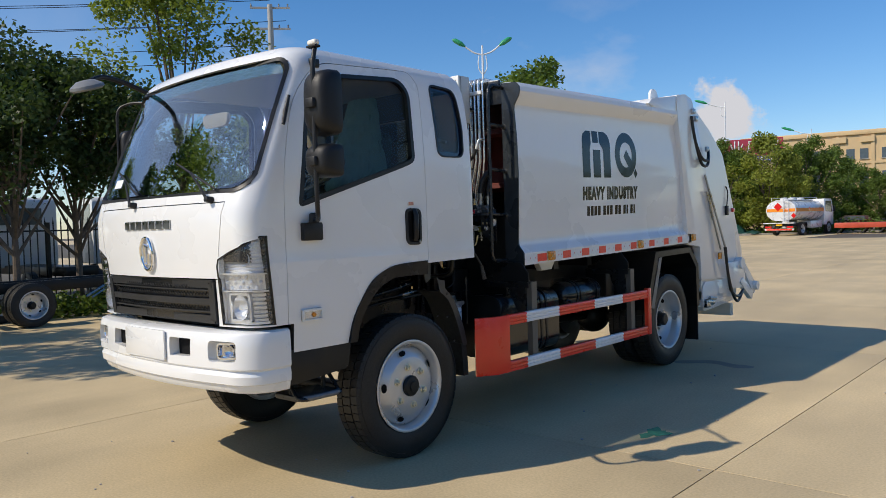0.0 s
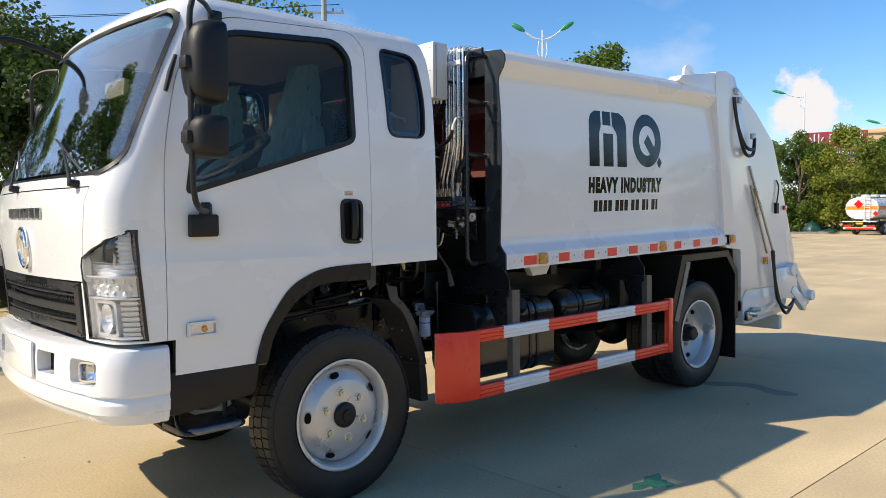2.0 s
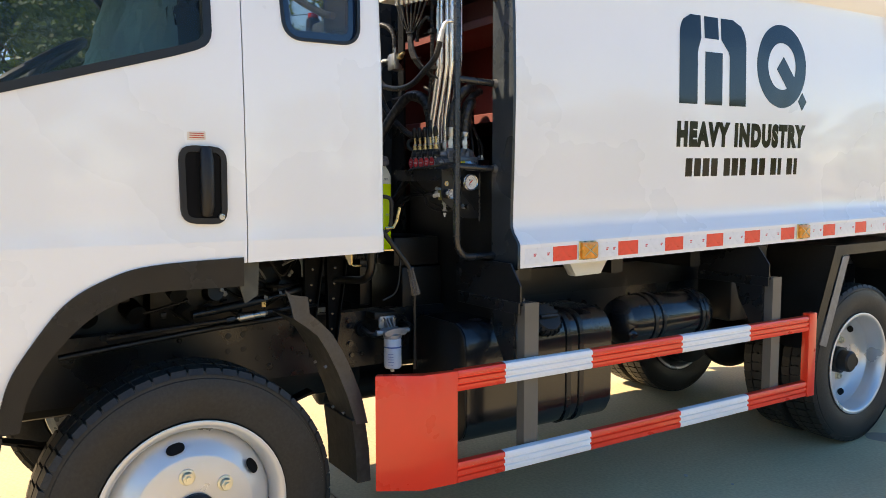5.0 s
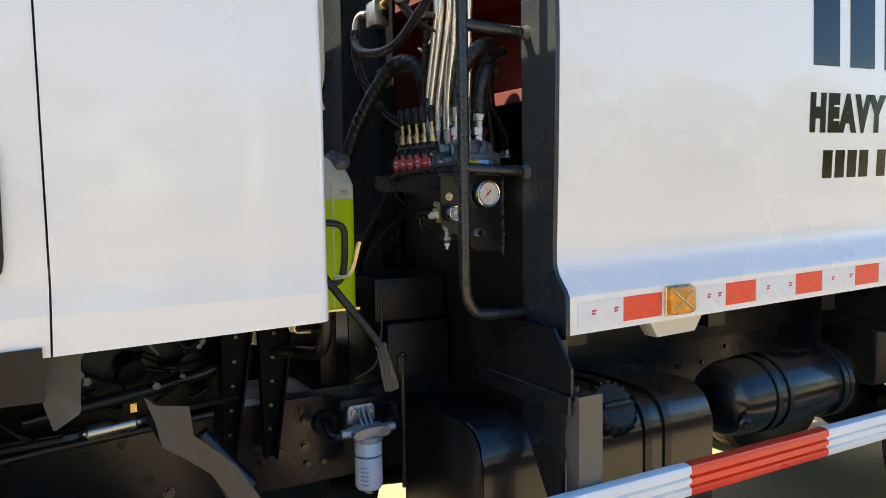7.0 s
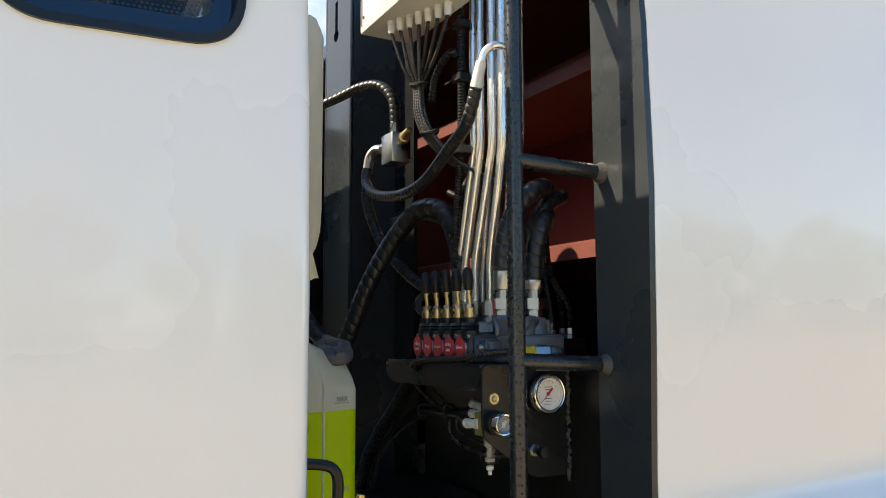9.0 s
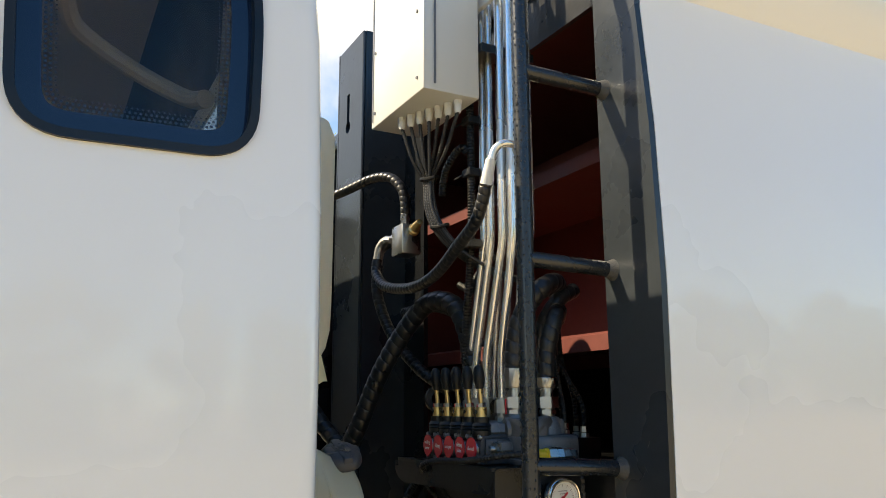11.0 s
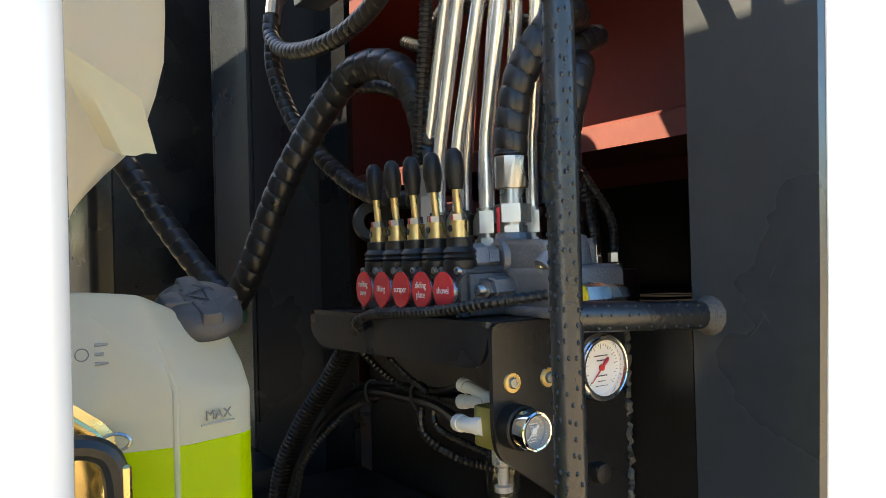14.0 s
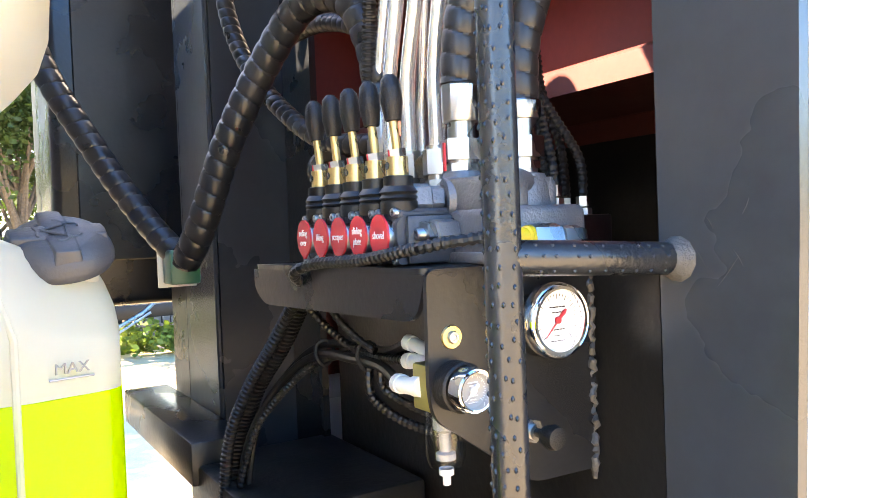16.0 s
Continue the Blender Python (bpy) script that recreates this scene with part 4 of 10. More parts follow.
for s in (1, -1):
    part("intake", box(B(), CX + s * 0.395 - 0.10, CX + s * 0.395 + 0.10, 1.935, 1.95, 0.888, 0.997), POCKET, bump)
    def bow(y):
        return lambda u, v, o: Vector((CX + s * u, y + 0.55 * (u - 0.735) * (u - 0.60) / 0.28 - o, v))
    fo = rounded([(0.728, 0.886), (0.872, 0.89), (0.876, 0.988), (0.728, 0.988)], 0.035)
    part("fog_lamp", sheet(fo, bow(1.962), -0.02, 0.0), CHROME, bump, "chrome fog lamp set in the bumper")
    part("fog_rim", band(fo, 0.010, bow(1.962), -0.02, 0.028), CHROME, bump)
    part("fog_reflector", lathe(B(), [(0.010, 0.004), (0.026, 0.010), (0.038, 0.024), (0.040, 0.024)], bow(1.962)(0.802, 0.938, 0.0), (s * 0.2, -1, 0), 20), CHROME, bump)
    part("lens", sheet(fo, bow(1.962), 0.026, 0.030), LENS, bump)
    part("pocket_back", box(B(), CX + s * 0.77 - 0.13, CX + s * 0.77 + 0.13, 2.045, 2.055, 0.865, 1.005), BLACKM, bump)
bm = B()
prism(bm, rounded([(CX - 0.255, 0.85), (CX + 0.255, 0.85), (CX + 0.255, 1.035), (CX - 0.255, 1.035)], 0.012), "y", 1.852, 1.864, 0.003)
part("plate_panel", bm, WHITE, bump, "blank white number plate panel")

# wipers
for s, u in ((1, 0.68), (-1, -0.20)):
    bm = B()
    lathe(bm, [(0.0, 0.05), (0.018, 0.045), (0.022, 0.0)], nose(u, 1.835, 0), (0, -1, 0.2), 14)
    tube(bm, [nose(u, 1.84, 0.04), nose(u - 0.12, 1.93, 0.035), nose(u - 0.27, 2.02, 0.028)], [0.010, 0.008, 0.006], 8)
    tube(bm, [nose(u + 0.02, 1.90, 0.012), nose(u - 0.2, 1.985, 0.012), nose(u - 0.48, 2.09, 0.012)], 0.007, 6)
    part("wiper", bm, PLASTIC, truck, "black windscreen wiper")

# ---- mirrors ----
bm = B()
arm = spline([(-2.765, 2.295, 2.685), (-2.758, 2.278, 2.63), (-2.752, 2.264, 2.56), (-2.75, 2.26, 2.3), (-2.75, 2.26, 2.0), (-2.76, 2.27, 1.79), (-2.82, 2.32, 1.715), (-2.95, 2.42, 1.70), (-3.03, 2.44, 1.70)], 6)
tube(bm, arm, 0.014, 10)
part("mirror_arm", bm, PLASTIC, truck, "black tubular mirror arm")
bm = B()
prism(bm, rounded([(2.375, 1.575), (2.52, 1.575), (2.52, 1.685), (2.375, 1.685)], 0.008), "x", -3.065, -3.025, 0.006)
lathe(bm, [(0.032, 0), (0.030, 0.05), (0.02, 0.06), (0, 0.06)], (-3.02, 2.45, 1.685), (0, 0, 1), 14)
part("mirror_bracket", bm, PLASTIC, truck, "black mirror bracket on the door")
def mirror_shell(cx, cz, hx, hz, y0, y1):
    """A moulded mirror housing: a rounded back that swells to a flat, square-cornered rim."""
    bm = B()
    rings = []
    for t, k, e in ((0.0, 0.40, 3.0), (0.04, 0.62, 3.0), (0.14, 0.82, 3.4), (0.32, 0.94, 4.0), (0.6, 1.0, 5.0), (0.92, 1.0, 6.0), (1.0, 0.97, 6.0)):
        y = y0 + (y1 - y0) * t
        ring = []
        for j in range(36):
            a = 2 * math.pi * j / 36
            c, s_ = math.cos(a), math.sin(a)
            ring.append(bm.verts.new((cx + hx * k * math.copysign(abs(c) ** (2 / e), c), y, cz + hz * k * math.copysign(abs(s_) ** (2 / e), s_))))
        rings.append(ring)
    for a, b in zip(rings, rings[1:]):
        for j in range(36):
            bm.faces.new((a[j], a[(j + 1) % 36], b[(j + 1) % 36], b[j]))
    bm.faces.new(rings[0][::-1])
    bm.faces.new(rings[-1])
    return bm


mh = part("mirror_head", mirror_shell(-2.763, 2.371, 0.103, 0.187, 2.245, 2.40), PLASTIC, truck, "large black mirror head", sharp=50)
mh2 = part("mirror_head", mirror_shell(-2.762, 2.037, 0.105, 0.097, 2.245, 2.395), PLASTIC, truck, "small black wide-angle mirror head", sharp=50)
for z in (2.36, 2.03):
    part("clamp", box(B(), -2.785, -2.715, 2.222, 2.275, z - 0.028, z + 0.028, 0.008), PLASTIC, truck)
part("mirror_glass", box(B(), -2.850, -2.676, 2.401, 2.404, 2.20, 2.54), MIRROR, mh)
part("mirror_glass", box(B(), -2.852, -2.672, 2.396, 2.399, 1.957, 2.117), MIRROR, mh2)
bm = B()
tube(bm, [(-3.12, 2.56, 2.690), (-2.94, 2.43, 2.690), (-2.765, 2.292, 2.668)], 0.012, 10)
box(bm, -3.150, -3.095, 2.53, 2.60, 2.660, 2.715, 0.008)
part("mirror_stay", bm, PLASTIC, truck, "black stay from the roof edge to the mirror arm")
part("marker_base", box(B(), -2.815, -2.735, 2.270, 2.315, 2.682, 2.696, 0.005), PLASTIC, truck)
part("marker_lamp", box(B(), -2.812, -2.738, 2.273, 2.312, 2.696, 2.728, 0.012, 3), NYLON, truck, "white marker lamp on the mirror arm")
# the two mirrors of the far side
bm = B()
tube(bm, spline([(CX - 0.80, 2.36, 2.72), (CX - 0.86, 2.20, 2.79), (CX - 0.86, 2.05, 2.81), (CX - 0.82, 1.94, 2.765)], 6), 0.019, 10)
part("mirror_arm", bm, PLASTIC, truck, "black curved front mirror arm")
bm = B()
lathe(bm, [(0.0, 0.06), (0.06, 0.055), (0.115, 0.02), (0.12, 0.0), (0.10, -0.014), (0, -0.014)], (-4.84, 1.90, 2.70), (0.1, -0.35, 1.0), 24)
part("mirror_head", bm, MIRRORGREY, truck, "round grey front view mirror")
bm = B()
tube(bm, spline([(-4.98, 2.38, 2.66), (-5.09, 2.32, 2.66), (-5.145, 2.26, 2.60), (-5.15, 2.255, 2.40), (-5.15, 2.255, 2.10), (-5.12, 2.29, 1.86), (-5.06, 2.35, 1.80)], 6), 0.011, 8)
part("mirror_arm", bm, PLASTIC, truck)
part("mirror_head", mirror_shell(-5.150, 2.32, 0.065, 0.14, 2.265, 2.37), PLASTIC, truck, "large black mirror head", sharp=50)
part("mirror_head", mirror_shell(-5.145, 2.07, 0.065, 0.075, 2.265, 2.36), PLASTIC, truck, "small black mirror head", sharp=50)
# drip strip on the windscreen pillar
bm = B()
tube(bm, [(CX + 0.972, 2.345, 2.46), (CX + 0.980, 2.312, 2.37), (CX + 0.986, 2.285, 2.28)], [0.010, 0.014, 0.011], 10)
part("pillar_vent", bm, PLASTIC, truck)

# ---- inside the cab ----
part("cab_floor", box(B(), CX - 0.94, CX + 0.94, 2.3, 3.96, 1.42, 1.46), DARKGREY, truck)
bm = B()
prism(bm, rounded([(1.99, 1.46), (2.42, 1.46), (2.47, 1.72), (2.36, 1.83), (2.10, 1.845), (2.03, 1.80)], 0.04), "x", CX - 0.92, CX + 0.92, 0.01)
part("dashboard", bm, DARKGREY, truck, "dark moulded dashboard")
part("headlining", box(B(), CX - 0.85, CX + 0.85, 2.50, 3.88, 2.715, 2.735), CREAMHEAD, truck)
part("back_trim", box(B(), CX - 0.9, CX + 0.9, 3.93, 3.945, 1.46, 2.04), DARKGREY, truck)
for s in (1, -1):
    part("pillar_trim", box(B(), CX + s * 0.78 - 0.13, CX + s * 0.78 + 0.13, 3.955, 3.975, 2.04, 2.66, 0.006), TANTRIM, truck, "beige moulded corner trim")
    part("seat_belt", box(B(), CX + s * 0.86 - 0.025, CX + s * 0.86 + 0.025, 3.50, 3.506, 1.5, 2.45), BLACKM, truck)
    part("grab_handle", tube(B(), spline([(CX + s * 0.86, 3.70, 2.40), (CX + s * 0.80, 3.72, 2.38), (CX + s * 0.78, 3.80, 2.34), (CX + s * 0.80, 3.88, 2.30), (CX + s * 0.86, 3.90, 2.28)], 5), 0.014, 10), TANTRIM, truck)
for s in (1, -1):
    x = CX + s * 0.48
    bm = B()
    box(bm, x - 0.25, x + 0.25, 2.78, 3.28, 1.60, 1.76, 0.05, 3)
    st = part("seat", bm, FABRIC, truck, "dark fabric seat")
    bm = B()
    prism(bm, rounded([(3.22, 1.70), (3.34, 1.70), (3.47, 2.30), (3.40, 2.33), (3.36, 2.30)], 0.04), "x", x - 0.24, x + 0.24, 0.04)
    part("backrest", bm, FABRIC, truck)
    part("headrest", box(B(), x - 0.13, x + 0.13, 3.36, 3.47, 2.35, 2.54, 0.04, 3), FABRIC, truck)
    # loose plastic film over the seat
    bm = B()
    rng = random.Random(7 + s)
    cols, rws = 54, 14
    grid = []
    for j in range(rws + 1):
        v = j / rws
        row = []
        for i in range(cols + 1):
            a = i / cols
            z = 2.60 - 0.92 * v
            half = 0.13 + 0.16 * min(1, v * 1.8)
            y = 3.40 - 0.12 * v - 0.05 * math.sin(math.pi * a) + 0.035 * v * (2 * abs((a * 9 + 0.15 * math.sin(5 * v + s)) % 1 - 0.5) - 0.5) + rng.uniform(-0.020, 0.020)
            row.append(bm.verts.new((x + half * math.cos(math.pi * (1 - a)), y - 0.20 * math.sin(math.pi * a) * v, z + rng.uniform(-0.006, 0.006))))
        grid.append(row)
    for j in range(rws):
        for i in range(cols):
            bm.faces.new((grid[j][i], grid[j][i + 1], grid[j + 1][i + 1], grid[j + 1][i]))
    bmesh.ops.solidify(bm, geom=bm.faces, thickness=0.001)
    part("plastic_cover", bm, FILM, truck, "wrinkled teal plastic film over the seat", sharp=8)
c0 = Vector((CX + 0.50, 2.88, 2.02))
ax = Vector((0, -0.55, 0.83)).normalized()
u, v = Vector((1, 0, 0)), ax.cross(Vector((1, 0, 0)))
bm = B()
tube(bm, [c0 + 0.24 * (math.cos(a) * u + math.sin(a) * v) for a in (2 * math.pi * k / 36 for k in range(37))], 0.015, 8, cap=False)
for a in (0.3, math.pi - 0.3, math.pi * 1.5):
    tube(bm, [c0 - 0.03 * ax, c0 + 0.235 * (math.cos(a) * u + math.sin(a) * v)], 0.014, 8)
lathe(bm, [(0, 0.02), (0.06, 0.01), (0.07, -0.03), (0, -0.05)], c0 - 0.03 * ax, ax, 20)
tube(bm, [c0 - 0.05 * ax, c0 - 0.5 * ax], 0.03, 10)
part("steering_wheel", bm, DARKGREY, truck, "dark steering wheel")
# Tan on the mirror's face stands in for its reflection of the cabin.
bm = B()
prism(bm, rounded([(CX - 0.02, 2.36), (CX + 0.26, 2.36), (CX + 0.28, 2.45), (CX - 0.04, 2.45)], 0.04), "y", 2.36, 2.385, 0.006)
part("inner_mirror", bm, TANTRIM, truck, "inner mirror coloured tan for the cabin it reflects")


# ---- compactor body ----
SLOPE = 0.021          # the body sits nose-down on the empty chassis


def lift(y):
    return SLOPE * (y - 4.66)


BODY = [(1.0, 1.285), (1.0, 1.385), (0.992, 1.400), (0.957, 1.440), (0.9465, 1.468), (0.9465, 1.52), (0.955, 1.75), (0.962, 2.05), (0.955, 2.35), (0.935, 2.60), (0.94, 2.635), (0.985, 2.70), (1.0, 2.745), (0.995, 2.785), (0.965, 2.82), (0.85, 2.835)]


def body_skin(z):
    return CX + float(np.interp(z, [p[1] for p in BODY], [p[0] for p in BODY]))


def panel_at(y, z, off=0.0):
    """A point on the body's side, z as if the body sat level."""
    return Vector((body_skin(z) + off, y, z + lift(y)))


ring = [(CX + x, z) for x, z in BODY] + [(CX - x, z) for x, z in BODY[::-1]]
bm = B()
rings = []
for i in range(9):
    y = 4.70 + (8.02 - 4.70) * i / 8
    rings.append([bm.verts.new((x, y, z + lift(y))) for x, z in ring])
n = len(ring)
for a, b in zip(rings, rings[1:]):
    for k in range(n):
        bm.faces.new((a[k], a[(k + 1) % n], b[(k + 1) % n], b[k]))
bmesh.ops.recalc_face_normals(bm, faces=bm.faces)
bmesh.ops.solidify(bm, geom=bm.faces, thickness=0.012)
body = part("compactor_body", bm, WHITE2, truck, "glossy white compactor body with rolled side panels", sharp=25)

# black front frame of the body
prof = [(CX + x - 0.001, z) for x, z in BODY if z <= 2.83]
fr_poly = prof + [(CX + 0.85, 2.83), (-3.25, 2.83), (-3.25, 2.62), (-3.25, 1.70), (-3.25, 1.285)]
bm = B()
prism(bm, fr_poly, "y", 4.686, 4.699)
box(bm, -3.256, -3.244, 4.699, 4.80, 1.70, 2.62)
part("front_post", bm, POSTSHEEN, truck, "black painted front post of the body")
# Same black paint as the posts; its shade is put into a darker colour.
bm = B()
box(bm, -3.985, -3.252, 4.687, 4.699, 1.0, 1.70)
part("front_plate", bm, BLACKM, truck, "black steel front plate, coloured darker for shade")
part("front_plate", box(B(), -3.985, -3.252, 4.687, 4.699, 2.66, 2.82), BLACK, truck)
# posts of the far half and a keyhole plate
bm = B()
box(bm, -4.345, -4.335, 4.515, 4.69, 0.95, 2.97)
box(bm, -4.335, -4.13, 4.515, 4.525, 0.95, 2.97, 0.003, 1)
box(bm, -4.14, -4.13, 4.525, 4.69, 0.95, 2.97)
pst = new("frame_post", to_mesh("frame_post", bm, [POSTSHEEN]))
hole = B()
lathe(hole, [(0.0, -0.05), (0.02, -0.05), (0.02, 0.05), (0, 0.05)], (-4.25, 4.52, 2.69), (0, 1, 0), 16)
bake(pst, hole)
hole = B()
box(hole, -4.261, -4.239, 4.47, 4.57, 2.69, 2.80)
bake(pst, hole)
settle_part(pst, "frame_post", truck, 30, "tall black channel post with a keyhole slot")
bm = B()
box(bm, -4.128, -4.0, 4.66, 4.672, 0.95, 2.83)
part("frame_strip", bm, BLACK, truck)
# Far plate too has the recess's shade in its colour.
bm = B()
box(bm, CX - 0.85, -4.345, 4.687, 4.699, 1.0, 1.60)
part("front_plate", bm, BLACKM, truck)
part("front_plate", box(B(), CX - 0.99, CX - 0.80, 4.675, 4.699, 1.605, 2.83), BLACK, truck)
part("top_rail", box(B(), CX - 0.9, -3.255, 4.66, 4.686, 2.80, 2.86, 0.006), BLACK, truck)

# red-primed bulkhead behind the frame
part("bulkhead", box(B(), CX - 0.93, CX + 0.93, 5.46, 5.472, 1.95, 2.79), PRIMER, truck, "red-oxide primed steel bulkhead")
# Black below the lower rib, red above it.
part("bulkhead_foot", box(B(), CX - 0.93, CX + 0.93, 5.46, 5.472, 1.30, 1.9499), BLACKM, truck, "black lower part of the bulkhead")
for z in (1.972, 2.462):
    bm = B()
    prism(bm, [(4.97, z - 0.008), (4.97, z + 0.032), (4.985, z + 0.040), (5.459, z + 0.040), (5.459, z + 0.030), (4.99, z + 0.030), (4.982, z - 0.008)], "x", CX - 0.92, CX + 0.92)
    part("bulkhead_rib", bm, PRIMER, truck, "folded red-primed stiffening rib")
part("bulkhead_cheek", box(B(), CX - 0.93, CX - 0.918, 4.70, 5.46, 1.30, 2.79), PRIMER, truck)
part("bulkhead_cheek", box(B(), CX + 0.905, CX + 0.917, 4.80, 5.46, 1.30, 2.76), PRIMER, truck)
part("bulkhead_roof", box(B(), CX - 0.917, CX + 0.904, 4.70, 5.46, 2.79, 2.80), PRIMER, truck, "red-primed plate over the recess")
part("bulkhead_floor", box(B(), CX - 0.917, CX + 0.904, 4.70, 5.46, 1.69, 1.70), BLACKM, truck)
bm = B()
cyl(bm, (-4.0, 4.84, 1.84), (-3.86, 4.84, 1.84), 0.05)
cyl(bm, (-3.97, 4.84, 1.84), (-3.94, 4.84, 1.84), 0.065)
part("ram_end", bm, PRIMER, truck, "red-primed ram end")

# reflective tape and amber lamps along the bar
def tape(y0, y1, mat, z0=1.302, z1=1.368, off=0.0008):
    bm = B()
    vs = []
    for o in (0.0002, off + 0.001):
        vs.append([bm.verts.new((CX + 1.0 + o, y, z + lift(y))) for y, z in ((y0, z0), (y1, z0), (y1, z1), (y0, z1))])
    a, b = vs
    bm.faces.new(b)
    for i in range(4):
        bm.faces.new((a[i], a[(i + 1) % 4], b[(i + 1) % 4], b[i]))
    return bm


REDS = [(a + 0.022, b + 0.022) for a, b in [(4.86, 5.00), (5.26, 5.39), (5.58, 5.71), (5.89, 6.02), (6.20, 6.33), (6.52, 6.645), (6.93, 7.05), (7.27, 7.39), (7.62, 7.74)]]
edge = 4.72
for i, (a, b) in enumerate(REDS):
    part("white_tape", tape(edge + 0.004, a - 0.002, TAPEW), TAPEW, body)
    part("red_tape", tape(a, b, TAPER), TAPER, body)
    bm = B()
    for yy in (edge + 0.05, a - 0.035):
        for k in range(2):
            v = [bm.verts.new((CX + 1.0028, y, z + lift(y))) for y, z in ((yy, 1.340 - k * 0.008), (yy + 0.016 - 0.004 * k, 1.340 - k * 0.008), (yy + 0.016 - 0.004 * k, 1.3445 - k * 0.007), (yy, 1.3445 - k * 0.007))]
            bm.faces.new(v)
    part("tape_print", bm, REDPLATE, body, kind="stuff")
    edge = b + (0.13 if i in (0, 5) else 0.0)
part("white_tape", tape(7.766, 7.95, TAPEW), TAPEW, body)
for y in (5.085, 6.742, 8.05):
    bm = B()
    z = 1.34 + lift(y)
    box(bm, CX + 0.999, CX + 1.008, y - 0.052, y + 0.052, z - 0.042, z + 0.042, 0.003, 1)
    part("side_marker", bm, BRASS, body, "amber side marker lamp")
    bm = B()
    box(bm, CX + 1.006, CX + 1.024, y - 0.05, y + 0.05, z - 0.038, z + 0.038, 0.008)
    part("lens", bm, AMBER, body, "amber plastic lens")
    for k in (1, -1):
        part("lens_rib", tube(B(), [(CX + 1.0245, y - 0.036, z - 0.026 * k), (CX + 1.0245, y + 0.036, z + 0.026 * k)], 0.0025, 6), BRASS, body)
part("bar_lamp", prism(B(), [(5.10, 1.285), (5.36, 1.29), (5.31, 1.215), (5.15, 1.21)], "x", CX + 0.80, CX + 0.86, 0.004), GREYBOX, truck, "white licence lamp housing under the bar")

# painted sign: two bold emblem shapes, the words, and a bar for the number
def decal(poly, off=0.0012):
    bm = B()
    a = [bm.verts.new(panel_at(y, z, 0.0)) for y, z in poly]
    b = [bm.verts.new(panel_at(y, z, off)) for y, z in poly]
    bm.faces.new(b)
    for i in range(len(a)):
        bm.faces.new((a[i], a[(i + 1) % len(a)], b[(i + 1) % len(b)], b[i]))
    return bm


def em(u, v):
    return (5.722 + (6.245 - 5.722) * u, 2.03 + (2.475 - 2.03) * v)


def arc(c, r, a0, a1, n, sx=1.0):
    return [(c[0] + sx * r * math.cos(a0 + (a1 - a0) * k / n), c[1] + r * math.sin(a0 + (a1 - a0) * k / n)) for k in range(n + 1)]


def stroke(edges, v0, v1, n=16):
    """A painted stroke laid on the bowed panel in rows; edges(v) gives its two sides."""
    bm = B()
    rows = []
    for k in range(n + 1):
        v = v0 + (v1 - v0) * k / n
        a, b = edges(v)
        rows.append([bm.verts.new(panel_at(*em(u, v), 0.0016)) for u in (a, (a + b) / 2, b)])
    for p, q in zip(rows, rows[1:]):
        for i in range(2):
            bm.faces.new((p[i], p[i + 1], q[i + 1], q[i]))
    return bm


def left_stroke(v):
    f = max(0.0, (v - 0.74) / 0.26)
    return 0.16 * (1 - math.sqrt(max(0.0, 1 - f * f))), 0.26 + 0.05 * min(1, max(0, (v - 0.60) / 0.15))


def right_stroke(v):
    f = max(0.0, (v - 0.72) / 0.28)
    return 0.74 - 0.13 * min(1, max(0, (v - 0.60) / 0.14)), 1.0 - 0.20 * (1 - math.sqrt(max(0.0, 1 - f * f)))


part("emblem_stroke", stroke(left_stroke, 0, 1), DECAL, body, "bold black emblem stroke")
part("emblem_stroke", stroke(lambda v: (0.37, 0.63), 0, 0.60), DECAL, body)
part("emblem_stroke", stroke(lambda v: (0.36, 0.57), 0.75, 1.0, 5), DECAL, body)
part("emblem_stroke", stroke(right_stroke, 0, 1), DECAL, body)
qc = (6.562, 2.262)
outer = arc(qc, 0.225, math.radians(-50), math.radians(230), 40, 1.0)
# ring of the round emblem, in quads
bm = B()
N = 48
L = []
for rr, o in ((0.228, 0.0012), (0.128, 0.0012)):
    L.append([bm.verts.new(panel_at(qc[0] + rr * 0.98 * math.cos(2 * math.pi * k / N), qc[1] + rr * math.sin(2 * math.pi * k / N), o)) for k in range(N)])
for k in range(N):
    bm.faces.new((L[0][k], L[0][(k + 1) % N], L[1][(k + 1) % N], L[1][k]))
part("emblem_ring", bm, DECAL, body, "round black emblem ring")
part("emblem_tail", decal([(6.515, 2.245), (6.575, 2.315), (6.715, 2.165), (6.655, 2.095)], 0.002), DECAL, body)
part("emblem_tail", decal([(6.715, 2.075), (6.755, 2.025), (6.795, 2.075), (6.755, 2.125)], 0.002), DECAL, body)


